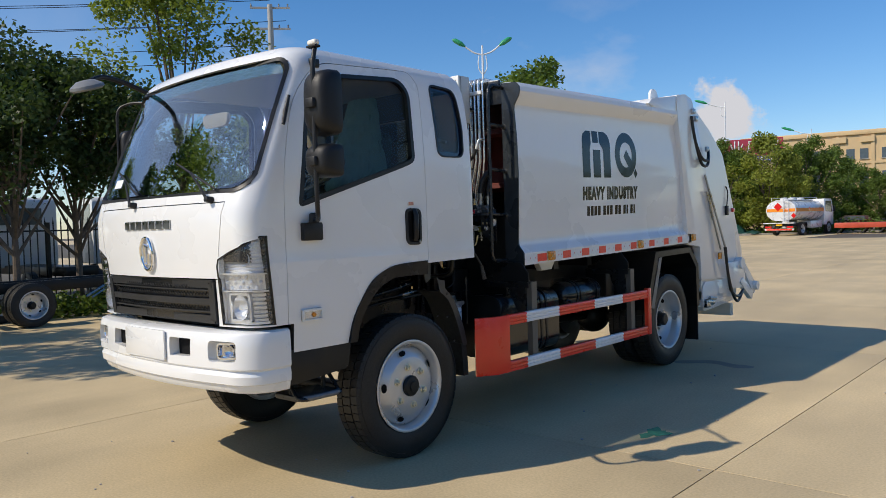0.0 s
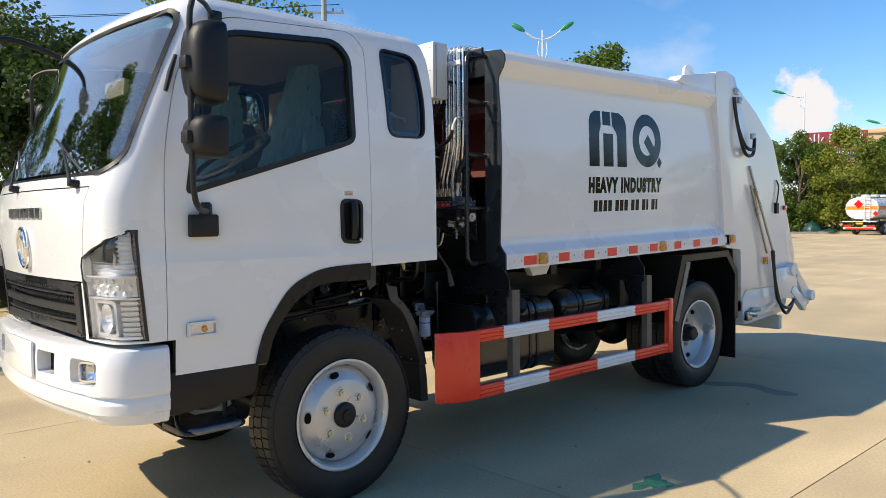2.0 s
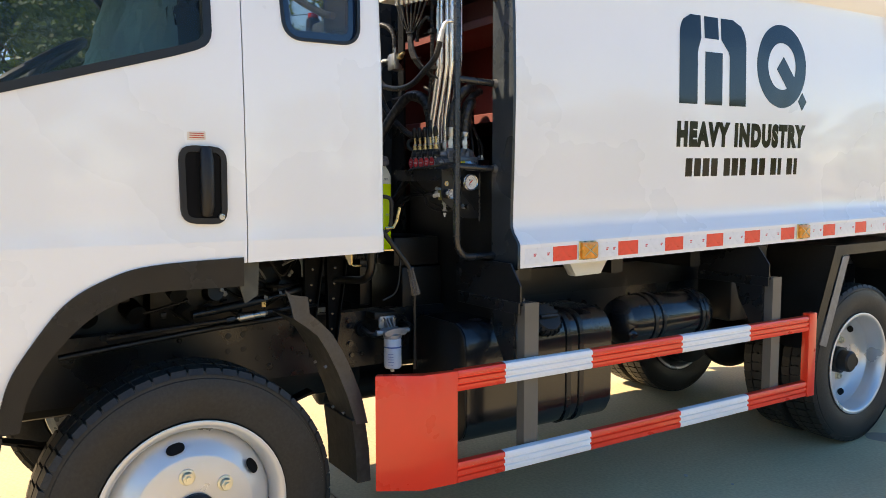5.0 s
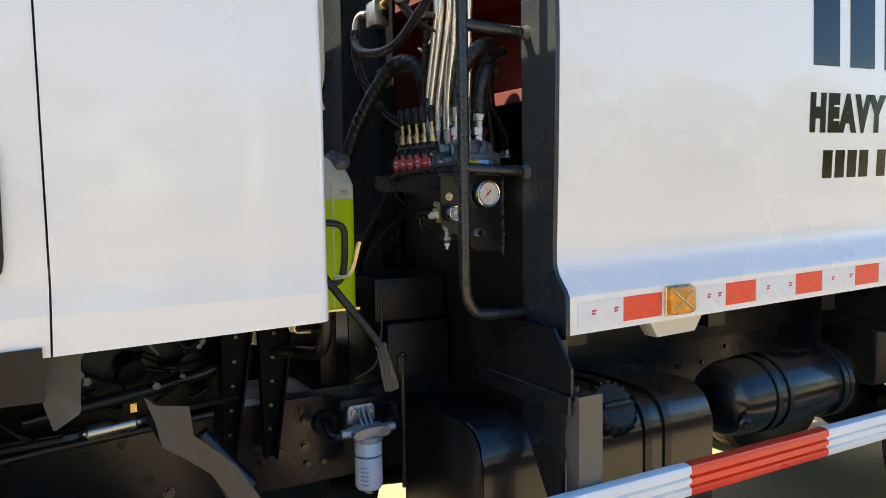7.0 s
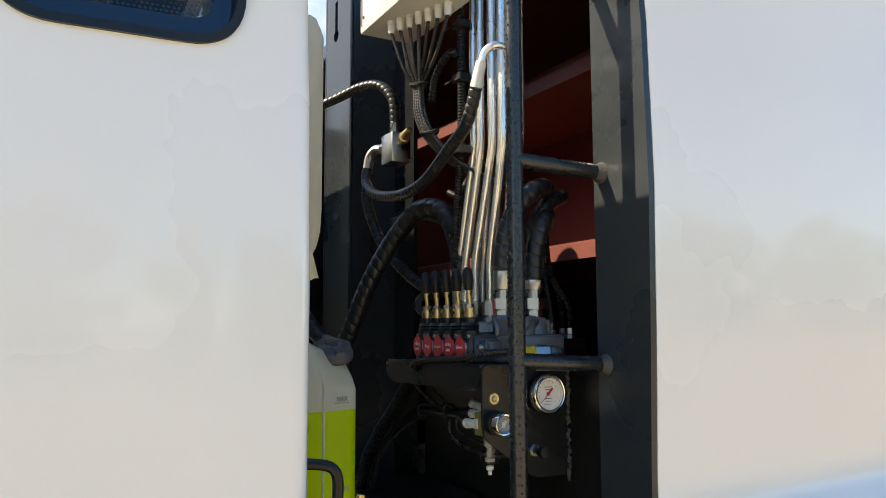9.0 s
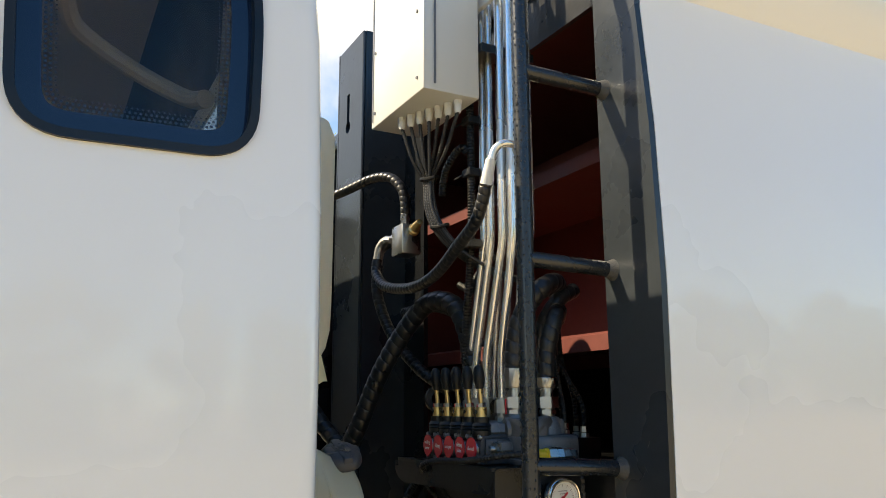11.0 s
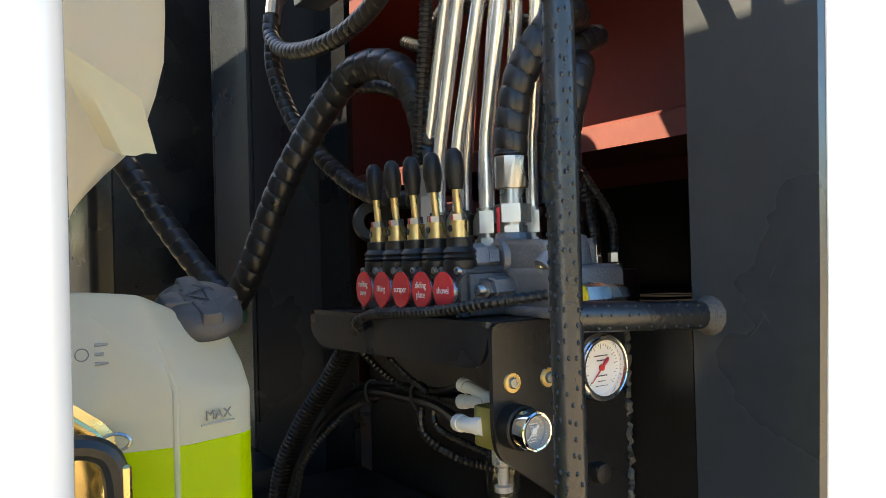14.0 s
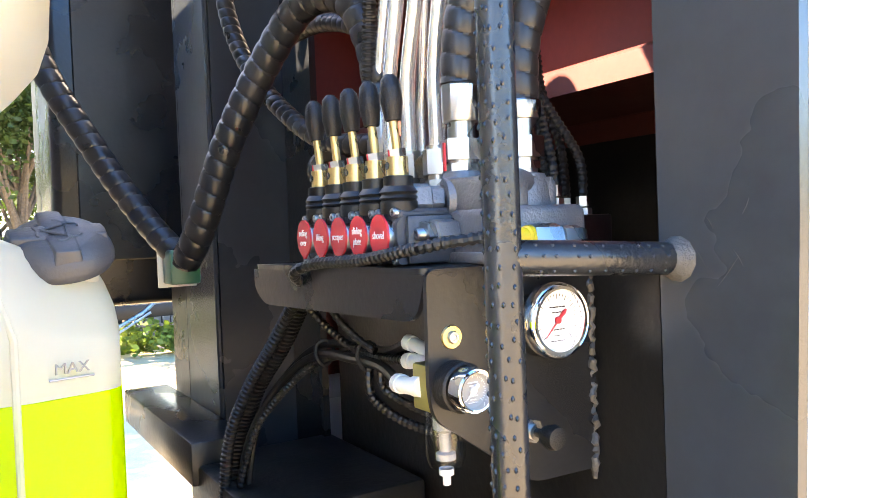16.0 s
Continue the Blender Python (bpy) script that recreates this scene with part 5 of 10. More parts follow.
def side_words(name, text, y0, y1, z0, z1, bold):
    cu = bpy.data.curves.new(name, "FONT")
    cu.body, cu.size, cu.offset, cu.extrude = text, 1.0, bold, 0.0
    cu.resolution_u = 4
    cu.space_character = 1.24
    tmp = new(name, cu)
    me = bpy.data.meshes.new_from_object(tmp.evaluated_get(bpy.context.evaluated_depsgraph_get()))
    bpy.data.objects.remove(tmp)
    bpy.data.curves.remove(cu)
    co = np.zeros(len(me.vertices) * 3)
    me.vertices.foreach_get("co", co)
    co = co.reshape(-1, 3)
    lo, hi = co.min(0), co.max(0)
    pts = []
    for p in co:
        y = y0 + (p[0] - lo[0]) / (hi[0] - lo[0]) * (y1 - y0)
        z = z0 + (p[1] - lo[1]) / (hi[1] - lo[1]) * (z1 - z0)
        pts.append(panel_at(y, z, 0.0015))
    c = sum(pts, Vector()) / len(pts)
    me.vertices.foreach_set("co", np.array([p - c for p in pts]).ravel())
    me.update()
    me.materials.clear()
    me.materials.append(DECAL)
    ob = new(name, me)
    ob.parent = body
    ob.location = c - ORG[body.name]
    ORG[ob.name] = c
    return tagged(ob, "black painted words")


side_words("painted_sign", "HEAVY INDUSTRY", 5.715, 6.80, 1.813, 1.945, 0.082)
y = 5.792
for w in (0.05, 0.05, 0.05, 0.05, -0.02, 0.05, 0.05, 0.05, -0.02, 0.05, 0.05, -0.02, 0.05, 0.03, -0.02, 0.05, 0.03):
    if w > 0:
        part("number_bar", decal([(y, 1.665), (y + w, 1.665), (y + w, 1.757), (y, 1.757)]), DECAL, body)
    y += abs(w) + 0.016

# ---- rear frame and tailgate ----
bm = B()
prism(bm, rounded([(7.70, 3.03), (7.92, 3.06), (8.10, 3.02), (8.98, 1.16), (9.05, 0.87), (8.27, 0.90), (8.25, 1.30), (7.93, 1.33), (7.70, 2.90)], 0.02), "x", CX - 1.0, CX - 0.92, 0.008)
prism(bm, rounded([(7.70, 3.03), (7.92, 3.06), (8.10, 3.02), (8.98, 1.16), (9.05, 0.87), (8.27, 0.90), (8.25, 1.30), (7.93, 1.33), (7.70, 2.90)], 0.02), "x", CX + 0.92, CX + 1.0, 0.008)
prism(bm, [(7.70, 2.86), (7.70, 3.03), (7.92, 3.06), (8.05, 3.02), (8.05, 2.86)], "x", CX - 0.92, CX + 0.92)
part("rear_frame", bm, WHITE2, truck, "white box-section rear frame")
for s in (1, -1):
    bm = B()
    x0 = CX + s * 0.86
    prism(bm, [(7.02, 2.87), (7.10, 2.93), (7.70, 3.02), (7.70, 2.80), (7.60, 2.76)], "x", min(x0, CX + s * 0.995), max(x0, CX + s * 0.995), 0.006)
    part("gusset", bm, WHITE2, truck, "white gusset at the roof edge")
for s in (1, -1):
    bm = B()
    lug = rounded([(7.55, 2.98), (7.75, 3.03), (7.71, 3.11), (7.63, 3.13), (7.56, 3.09)], 0.03)
    prism(bm, lug, "x", CX + s * 0.74 - 0.012, CX + s * 0.74 + 0.012)
    part("lifting_lug", bm, WHITE2, truck)
GATE = [(7.97, 3.0), (8.15, 3.0), (8.69, 2.72), (9.11, 2.43), (9.30, 2.05), (9.70, 1.20), (9.70, 1.02), (9.55, 0.85), (9.45, 0.56), (8.45, 0.50), (8.38, 0.62), (8.38, 0.95), (8.75, 1.05)]
bm = B()
prism(bm, rounded(GATE, 0.03), "x", CX - 0.95, CX + 0.95, 0.015)
gate = part("tailgate", bm, WHITE2, truck, "white rounded hopper tailgate")
for s in (1, -1):
    bm = B()
    prism(bm, rounded([(9.05, 1.05), (9.62, 1.07), (9.66, 0.70), (9.16, 0.72)], 0.02), "x", CX + s * 0.96 - 0.02, CX + s * 0.96 + 0.05, 0.008)
    part("hinge_box", bm, WHITE2, gate)
for s in (1, -1):
    bm = B()
    x = CX + s * 0.98
    cyl(bm, (x - 0.05, 9.50, 1.03), (x + 0.06, 9.50, 1.03), 0.075)
    cyl(bm, (x - 0.06, 9.98, 0.70), (x + 0.08, 9.98, 0.70), 0.06)
    prism(bm, rounded([(9.46, 1.10), (9.58, 1.08), (10.05, 0.72), (9.98, 0.58), (9.88, 0.66)], 0.03), "x", x - 0.03, x + 0.03, 0.006)
    prism(bm, rounded([(9.46, 0.78), (9.55, 0.84), (9.92, 0.62), (9.86, 0.52)], 0.02), "x", x - 0.02, x + 0.04, 0.006)
    part("tipping_arm", bm, WHITE2, gate, "white bin lifting arm")
bm = B()
prism(bm, rounded([(8.38, 0.55), (8.38, 0.78), (8.45, 0.86), (9.3, 0.86), (9.45, 0.62)], 0.03), "x", CX - 0.9, CX + 0.965, 0.01)
part("hopper_foot", bm, WHITE2, gate)
bm = B()
x = CX + 0.985
tube(bm, [(x, 8.43, 0.62), (x, 8.62, 0.60)], 0.035, 12)
tube(bm, [(x + 0.01, 8.52, 0.66), (x + 0.01, 8.70, 0.64)], 0.02, 10)
box(bm, x - 0.02, x + 0.03, 8.40, 8.50, 0.55, 0.64, 0.008)
part("latch", bm, ZINC, gate, "greasy steel locking latch")
bm = B()
box(bm, CX - 0.85, CX + 0.9, 9.42, 9.50, 0.34, 0.50, 0.006)
box(bm, CX + 0.78, CX + 0.84, 9.42, 9.50, 0.50, 0.80)
part("rear_underrun", bm, GREYBOX, truck, "grey rear underrun bar")
# rods, hoses and lamps on the tailgate's flank
bm = B()
tube(bm, [(CX + 1.005, 8.42, 2.15), (CX + 1.03, 8.98, 1.20)], 0.013, 10)
part("prop_rod", bm, ZINC, gate, "steel prop rod")
part("prop_rod", tube(B(), [(CX + 1.02, 8.42, 1.95), (CX + 1.02, 8.82, 1.24)], 0.012, 8), ZINC, gate, "thin steel prop rod")
for k in range(2):
    part("hydraulic_hose", tube(B(), spline([(CX + 1.03, 8.93 + 0.02 * k, 1.26), (CX + 1.05, 8.96, 0.95), (CX + 1.06, 9.02 + 0.06 * k, 0.72 - 0.05 * k), (CX + 1.06, 9.25, 0.62 - 0.06 * k), (CX + 1.03, 9.52, 0.68)], 6), 0.018, 8), RUBBER, gate, "black hydraulic hose")
    part("hydraulic_hose", tube(B(), spline([(CX + 1.01, 8.06, 2.82), (CX + 1.03, 8.10, 2.55), (CX + 1.05, 8.22, 2.35 - 0.07 * k), (CX + 1.05, 8.40, 2.32 - 0.05 * k), (CX + 1.02, 8.50, 2.44)], 6), 0.018, 8), RUBBER, gate, "black hydraulic hose")
for z in (2.88, 2.80, 2.46):
    part("hose_union", box(B(), CX + 0.995, CX + 1.03, 8.05 + (2.9 - z) * 0.9, 8.12 + (2.9 - z) * 0.9, z - 0.03, z + 0.03, 0.006), ZINC, gate)
bm = B()
box(bm, CX + 0.953, CX + 0.985, 9.14, 9.20, 1.66, 1.78, 0.006)
tube(bm, spline([(CX + 0.97, 9.17, 1.78), (CX + 0.97, 9.21, 1.95), (CX + 0.96, 9.17, 2.03)], 5), 0.008, 6)
part("switch_box", bm, PLASTIC, gate, "small black switch box")
part("side_lamp", box(B(), CX + 0.952, CX + 0.975, 9.36, 9.43, 1.70, 1.75, 0.006), REDLENS, gate, "small red side lamp")
part("side_lamp", box(B(), CX + 1.0, CX + 1.02, 8.78, 8.86, 1.12, 1.20, 0.006), AMBER, gate, "small amber side lamp")
bm = B()
prism(bm, [(8.475, 1.90), (8.53, 1.93), (8.67, 1.62), (8.62, 1.60)], "x", CX + 1.0, CX + 1.004)
part("data_plate", bm, OLIVE, gate, "weathered data plate")

# ---- rear fender ----
for s in (1, -1):
    xo, xi = CX + s * 1.0, CX + s * 0.55
    fo = [(6.86, 0.68), (7.10, 1.285), (7.98, 1.30), (8.19, 1.09), (8.20, 0.60)]
    fi = [(6.93, 0.68), (7.16, 1.225), (7.95, 1.24), (8.13, 1.06), (8.13, 0.60)]
    bm = B()
    prism(bm, fo + fi[::-1], "x", min(xo, xi), max(xo, xi))
    part("rear_fender", bm, BLACKM, truck, "angular black steel fender")
    bm = B()
    prism(bm, [(6.96, 0.70), (7.17, 1.22), (7.24, 1.22), (7.03, 0.68)], "x", min(xo, xo + s * 0.004), max(xo, xo + s * 0.004))
    part("fender_lip", bm, CAST, truck)
    bm = B()
    box(bm, min(CX + s * 0.5, xo), max(CX + s * 0.5, xo), 8.14, 8.155, 0.20, 0.62)
    part("mud_flap", bm, RUBBER, truck, "black rubber mud flap")

# ---- wheels ----
TR = 0.512
TYPROF = [(0.316, 0.085), (0.330, 0.103), (0.352, 0.111), (0.39, 0.118), (0.425, 0.117), (0.445, 0.112), (0.452, 0.110), (0.4535, 0.106), (0.462, 0.105), (0.474, 0.100), (0.477, 0.085), (0.477, 0.045), (0.466, 0.043), (0.466, 0.033), (0.478, 0.031), (0.478, 0.006), (0.467, 0.004)]
TYPROF = [(0.316 + (r - 0.316) * 1.146, h) for r, h in TYPROF]


def tyre_mesh():
    bm = B()
    prof = TYPROF + [(r, -h) for r, h in TYPROF[::-1]]
    lathe(bm, prof, (0, 0, 0), (1, 0, 0), 72)
    return to_mesh("tyre", bm, TYRE, 30)


def tread_mesh():
    """The blocks of the tread."""
    bm = B()
    N = 54
    for k in range(N):
        a = 2 * math.pi * k / N
        for s in (1, -1):
            a2 = a + (math.pi / N if s < 0 else 0)
            # shoulder lug
            m = Matrix.Rotation(a2, 4, "X")
            pts = [(s * 0.044, -0.027, 0.494), (s * 0.044, 0.027, 0.494), (s * 0.104, 0.026, 0.494), (s * 0.104, -0.026, 0.494),
                   (s * 0.045, -0.0265, TR - 0.003), (s * 0.045, 0.0265, TR - 0.003), (s * 0.099, 0.0245, TR - 0.006), (s * 0.099, -0.0245, TR - 0.006),
                   (s * 0.110, 0.023, 0.486), (s * 0.110, -0.023, 0.486)]
            v = [bm.verts.new(m @ Vector(p)) for p in pts]
            for q in ((4, 5, 6, 7), (0, 4, 7, 3), (1, 2, 6, 5), (0, 1, 5, 4), (3, 7, 9), (2, 8, 6), (7, 6, 8, 9)):
                bm.faces.new([v[i] for i in q])
        m = Matrix.Rotation(a + 0.03, 4, "X")
        pts = [(x, y, z) for z in (0.488, TR - 0.002) for x, y in ((-0.036, -0.025), (-0.036, 0.025), (0.036, 0.029), (0.036, -0.021))]
        v = [bm.verts.new(m @ Vector(p)) for p in pts]
        for q in ((4, 5, 6, 7), (0, 1, 5, 4), (1, 2, 6, 5), (2, 3, 7, 6), (3, 0, 4, 7)):
            bm.faces.new([v[i] for i in q])
    return to_mesh("tread", bm, TYRE, 30)


def rim_mesh(dish):
    """Steel rim; dish is how far the disc stands in from the outer lip. The outer side is +x."""
    bm = B()
    prof = [(0.300, -0.10), (0.318, -0.108), (0.322, -0.105), (0.312, -0.09), (0.295, -0.02), (0.295, 0.05), (0.306, 0.085), (0.318, 0.098), (0.327, 0.106), (0.327, 0.110), (0.318, 0.113), (0.305, 0.108), (0.296, 0.092), (0.285, 0.05), (0.283, -0.10)]
    lathe(bm, prof + [prof[0]], (0, 0, 0), (1, 0, 0), 56)
    f = 0.10 - dish
    if dish < 0.08:
        disc = [(0.288, f - 0.055), (0.278, f - 0.035), (0.265, f - 0.022), (0.235, f - 0.004), (0.208, f + 0.016), (0.200, f + 0.019), (0.06, f + 0.019), (0.06, f - 0.01), (0.2, f - 0.01), (0.26, f - 0.04), (0.284, f - 0.07)]
    else:
        disc = [(0.288, f + 0.08), (0.278, f + 0.05), (0.255, f + 0.02), (0.225, f + 0.003), (0.205, f), (0.07, f), (0.07, f - 0.02), (0.21, f - 0.02), (0.26, f), (0.285, f + 0.05)]
    lathe(bm, disc + [disc[0]], (0, 0, 0), (1, 0, 0), 56)
    return to_mesh("rim", bm, SILVER, 40)


def slot_mesh(dish):
    """One dark oval opening of the wheel disc, at the angle zero."""
    bm = B()
    f = 0.10 - dish + (0.010 if dish < 0.08 else 0.014)
    pts = []
    for j in range(16):
        t = 2 * math.pi * j / 16
        pts.append((0.243 + 0.017 * math.cos(t), 0.13 * math.copysign(abs(math.sin(t)) ** 0.7, math.sin(t))))
    v = [bm.verts.new((f - (r - 0.235) * (0.55 if dish < 0.08 else -0.6), r * math.cos(b), r * math.sin(b))) for r, b in pts]
    bm.faces.new(v)
    return to_mesh("vent_slot", bm, POCKET, 40)


def hub_mesh(dish):
    bm = B()
    f = 0.10 - dish
    if dish < 0.08:
        lathe(bm, [(0.074, f + 0.018), (0.074, f + 0.034), (0.066, f + 0.044), (0.036, f + 0.050), (0.034, f + 0.062), (0.0, f + 0.064)], (0, 0, 0), (1, 0, 0), 28)
    else:
        lathe(bm, [(0.085, f), (0.085, f + 0.06), (0.07, f + 0.065), (0.068, f + 0.12), (0.055, f + 0.13), (0, f + 0.13)], (0, 0, 0), (1, 0, 0), 28)
        for k in range(8):
            a = 2 * math.pi * k / 8
            cyl(bm, (f + 0.06, 0.058 * math.cos(a), 0.058 * math.sin(a)), (f + 0.085, 0.058 * math.cos(a), 0.058 * math.sin(a)), 0.008, seg=6)
    return to_mesh("hub", bm, PLASTIC if dish < 0.08 else BLACKM, 35)


NUTZ = pbr("yellow_zinc_nut", (0.70, 0.66, 0.52), 0.35, metal=0.8, var=0.1, vscale=20)


def nut_mesh():
    bm = B()
    hexnut(bm, (0, 0, 0), (0.024, 0, 0), 0.020)
    lathe(bm, [(0.028, 0.0), (0.028, 0.005), (0.020, 0.007)], (0, 0, 0), (1, 0, 0), 16)
    cyl(bm, (0.022, 0, 0), (0.034, 0, 0), 0.010, seg=10)
    return to_mesh("wheel_nut", bm, NUTZ, 35)


ME_TREAD = tread_mesh()
ME_TYRE, ME_RIM, ME_DISH = tyre_mesh(), rim_mesh(0.015), rim_mesh(0.165)
ME_SLOT, ME_DSLOT, ME_HUB, ME_DHUB, ME_NUT = slot_mesh(0.015), slot_mesh(0.165), hub_mesh(0.015), hub_mesh(0.165), nut_mesh()


def wheel(x, y, out, dish, parent, z=TR, turn=0.0):
    """A tyre as a part of the vehicle, its rim, hub and nuts under it. out: +1 faces +x."""
    rot = (turn, 0, 0 if out > 0 else math.pi)
    c = Vector((x, y, z))
    t = shared("wheel", ME_TYRE, parent, c, rot, "black lugged tyre on a silver steel rim")
    f = 0.10 - dish

    def sub(name, me, lx=0.0, ly=0.0, lz=0.0):
        ob = new(name, me)
        ob.parent = t
        ob.location = (lx, ly, lz)
        return ob
    tagged(sub("tread", ME_TREAD), kind="stuff")
    sub("rim", ME_DISH if dish > 0.1 else ME_RIM)
    n = 6 if dish > 0.1 else 5
    for k in range(n):
        sub("vent_slot", ME_DSLOT if dish > 0.1 else ME_SLOT).rotation_euler = (2 * math.pi * k / n + 0.35, 0, 0)
    sub("hub", ME_DHUB if dish > 0.1 else ME_HUB)
    for k in range(6):
        a = 2 * math.pi * k / 6 + 0.5
        sub("wheel_nut", ME_NUT, f + (0.0 if dish > 0.1 else 0.019), 0.138 * math.cos(a), 0.138 * math.sin(a))
    return t


for s in (1, -1):
    wheel(CX + s * 0.86, 3.318, s, 0.015, truck, turn=0.2)
    wheel(CX + s * 0.845, 7.49, s, 0.165, truck, turn=0.5)
    wheel(CX + s * 0.575, 7.49, -s, 0.165, truck, turn=0.9)

# ---- chassis ----
for s in (1, -1):
    bm = B()
    x = CX + s * 0.40
    box(bm, x - 0.004 if s > 0 else x - 0.004, x + 0.004, 2.10, 9.10, 0.80, 1.06)
    box(bm, min(x, x - s * 0.07), max(x, x - s * 0.07), 2.10, 9.10, 1.052, 1.06)
    box(bm, min(x, x - s * 0.07), max(x, x - s * 0.07), 2.10, 9.10, 0.80, 0.808)
    part("frame_rail", bm, BLACK, truck, "black chassis rail")
    bm = B()
    rng = random.Random(3)
    for i in range(34):
        y, z = rng.uniform(3.3, 6.4), rng.choice((0.86, 0.91, 0.96, 1.01))
        cyl(bm, (x + s * 0.004, y, z), (x + s * 0.012, y, z), 0.011, seg=6)
    part("frame_bolts", bm, BLACKG, truck, kind="stuff")
for y in (3.9, 4.7, 5.6, 6.6, 8.3):
    bm = B()
    box(bm, CX - 0.4, CX + 0.4, y - 0.05, y + 0.05, 0.83, 1.03)
    part("cross_member", bm, BLACKM, truck)
bm = B()
box(bm, CX - 0.42, CX + 0.42, 4.75, 8.2, 1.06, 1.20)
part("subframe", bm, BLACKM, truck, "black subframe under the body")
for y in (4.9, 5.5, 6.1, 6.7):
    part("cross_bearer", box(B(), CX - 0.78, CX + 0.78, y - 0.04, y + 0.04, 1.20, 1.285), BLACKM, truck)
bm = B()
tube(bm, [(CX - 0.72, 3.35, TR), (CX - 0.3, 3.35, 0.40), (CX + 0.3, 3.35, 0.40), (CX + 0.72, 3.35, TR)], 0.055, 12)
part("front_axle", bm, BLACKM, truck, "black front axle beam")
bm = B()
cyl(bm, (CX - 0.72, 7.49, TR), (CX + 0.72, 7.49, TR), 0.075)
bmesh.ops.create_uvsphere(bm, u_segments=20, v_segments=12, radius=0.2, matrix=Matrix.Translation((CX, 7.45, TR)))
part("rear_axle", bm, BLACKM, truck, "black rear axle with a round differential")
for s in (1, -1):
    for y0, z0 in ((3.35, 0.50), (7.49, 0.60)):
        bm = B()
        for k in range(6):
            h = 0.62 - 0.09 * k
            P = spline([(CX + s * 0.42, y0 - h, z0 + 0.22 - 0.012 * k - 0.10 * (1 - h / 0.62)), (CX + s * 0.42, y0, z0 + 0.06 - 0.012 * k), (CX + s * 0.42, y0 + h, z0 + 0.22 - 0.012 * k - 0.10 * (1 - h / 0.62))], 8)
            for a, b in zip(P, P[1:]):
                vs = [bm.verts.new(p + Vector((dx, 0, dz))) for p in (a, b) for dx in (-0.035, 0.035) for dz in (0, 0.010)]
                for q in ((0, 1, 5, 4), (2, 6, 7, 3), (1, 3, 7, 5), (0, 4, 6, 2)):
                    bm.faces.new([vs[i] for i in q])
        part("leaf_spring", bm, BLACKM, truck, "black leaf spring")
bm = B()
cyl(bm, (CX, 4.3, 0.64), (CX, 7.3, 0.52), 0.040)
part("drive_shaft", bm, BLACKM, truck)
bm = B()
box(bm, CX - 0.28, CX + 0.28, 2.5, 3.6, 0.72, 1.30, 0.05)
box(bm, CX - 0.20, CX + 0.20, 3.6, 4.35, 0.62, 1.0, 0.06)
for k in range(5):
    cyl(bm, (CX + 0.28, 2.7 + 0.18 * k, 1.15), (CX + 0.36, 2.72 + 0.18 * k, 1.12), 0.04, seg=12)
box(bm, CX - 0.45, CX + 0.45, 2.12, 2.24, 0.62, 1.25, 0.02)
part("engine", bm, BLACKM, truck, "dark engine and gearbox under the cab")
bm = B()
lathe(bm, [(0.0, 0.0), (0.06, 0.004), (0.085, 0.02), (0.09, 0.05), (0.09, 0.36), (0.085, 0.39), (0.05, 0.41), (0.0, 0.41)], (-4.0, 4.14, 0.63), (0, 1, 0), 24)
part("silencer", bm, BLACKM, truck, "dark exhaust silencer")
part("exhaust_pipe", tube(B(), [(-4.0, 4.54, 0.63), (-3.98, 4.80, 0.61), (-3.98, 5.6, 0.62)], 0.028, 14), BLACKM, truck)
bm = B()
box(bm, CX - 0.34, CX + 0.36, 3.30, 3.98, 1.02, 1.33, 0.05, 2)
for k in range(4):
    cyl(bm, (CX + 0.36, 3.40 + 0.15 * k, 1.22 - 0.03 * (k % 2)), (CX + 0.42, 3.41 + 0.15 * k, 1.20), 0.035, seg=12)
part("engine_rear", bm, BLACKM, truck, "dark rear end of the engine")
rng = random.Random(11)
bm = B()
for k in range(34):
    x, y, z = rng.uniform(-3.80, -3.62), rng.uniform(3.20, 3.86), rng.uniform(1.12, 1.34)
    r = rng.uniform(0.004, 0.011)
    if k % 4:
        tube(bm, spline([(x, y, z), (x + rng.uniform(-0.06, 0.06), y + rng.uniform(0.03, 0.10), z + rng.uniform(-0.08, 0.05)), (x + rng.uniform(-0.1, 0.06), min(y + rng.uniform(0.10, 0.22), 3.95), z + rng.uniform(-0.08, 0.06))], 6), r, 10)
    else:
        box(bm, x - r * 2, x + r * 2, y, y + r * 4, z - r * 2, z + r * 2, 0.004, 2)
part("pipework", bm, BLACKM, truck, "tangle of dark pipes and brackets under the cab", kind="stuff")
# castings and unions that catch the light among the pipes
bm = B()
for k in range(16):
    y, z, x = rng.uniform(3.55, 3.90), rng.uniform(1.16, 1.36), rng.uniform(-3.72, -3.62)
    r = rng.uniform(0.006, 0.015)
    if k % 3 == 0:
        lathe(bm, [(0, 0.03), (r, 0.03), (r, 0.012), (r * 1.7, 0.010), (r * 1.7, 0.0), (0, 0.0)], (x, y, z), (1, rng.uniform(-0.4, 0.4), rng.uniform(-0.5, 0.5)), 14)
    elif k % 3 == 1:
        hexnut(bm, (x, y, z), (x + 0.02, y, z), r)
    else:
        tube(bm, spline([(x, y, z), (x + 0.02, y + 0.03, z + 0.02), (x, y + 0.07, z + rng.uniform(-0.03, 0.03))], 5), r * 0.45, 8)
part("pipe_union", bm, CAST, truck, kind="stuff")
# Added block that hides the bright ground between the struts.
part("cab_crossmember", box(B(), CX - 0.42, CX + 0.38, 4.24, 4.30, 1.08, 1.42, 0.012, 2), BLACKM, truck, "black block added behind the cab struts")
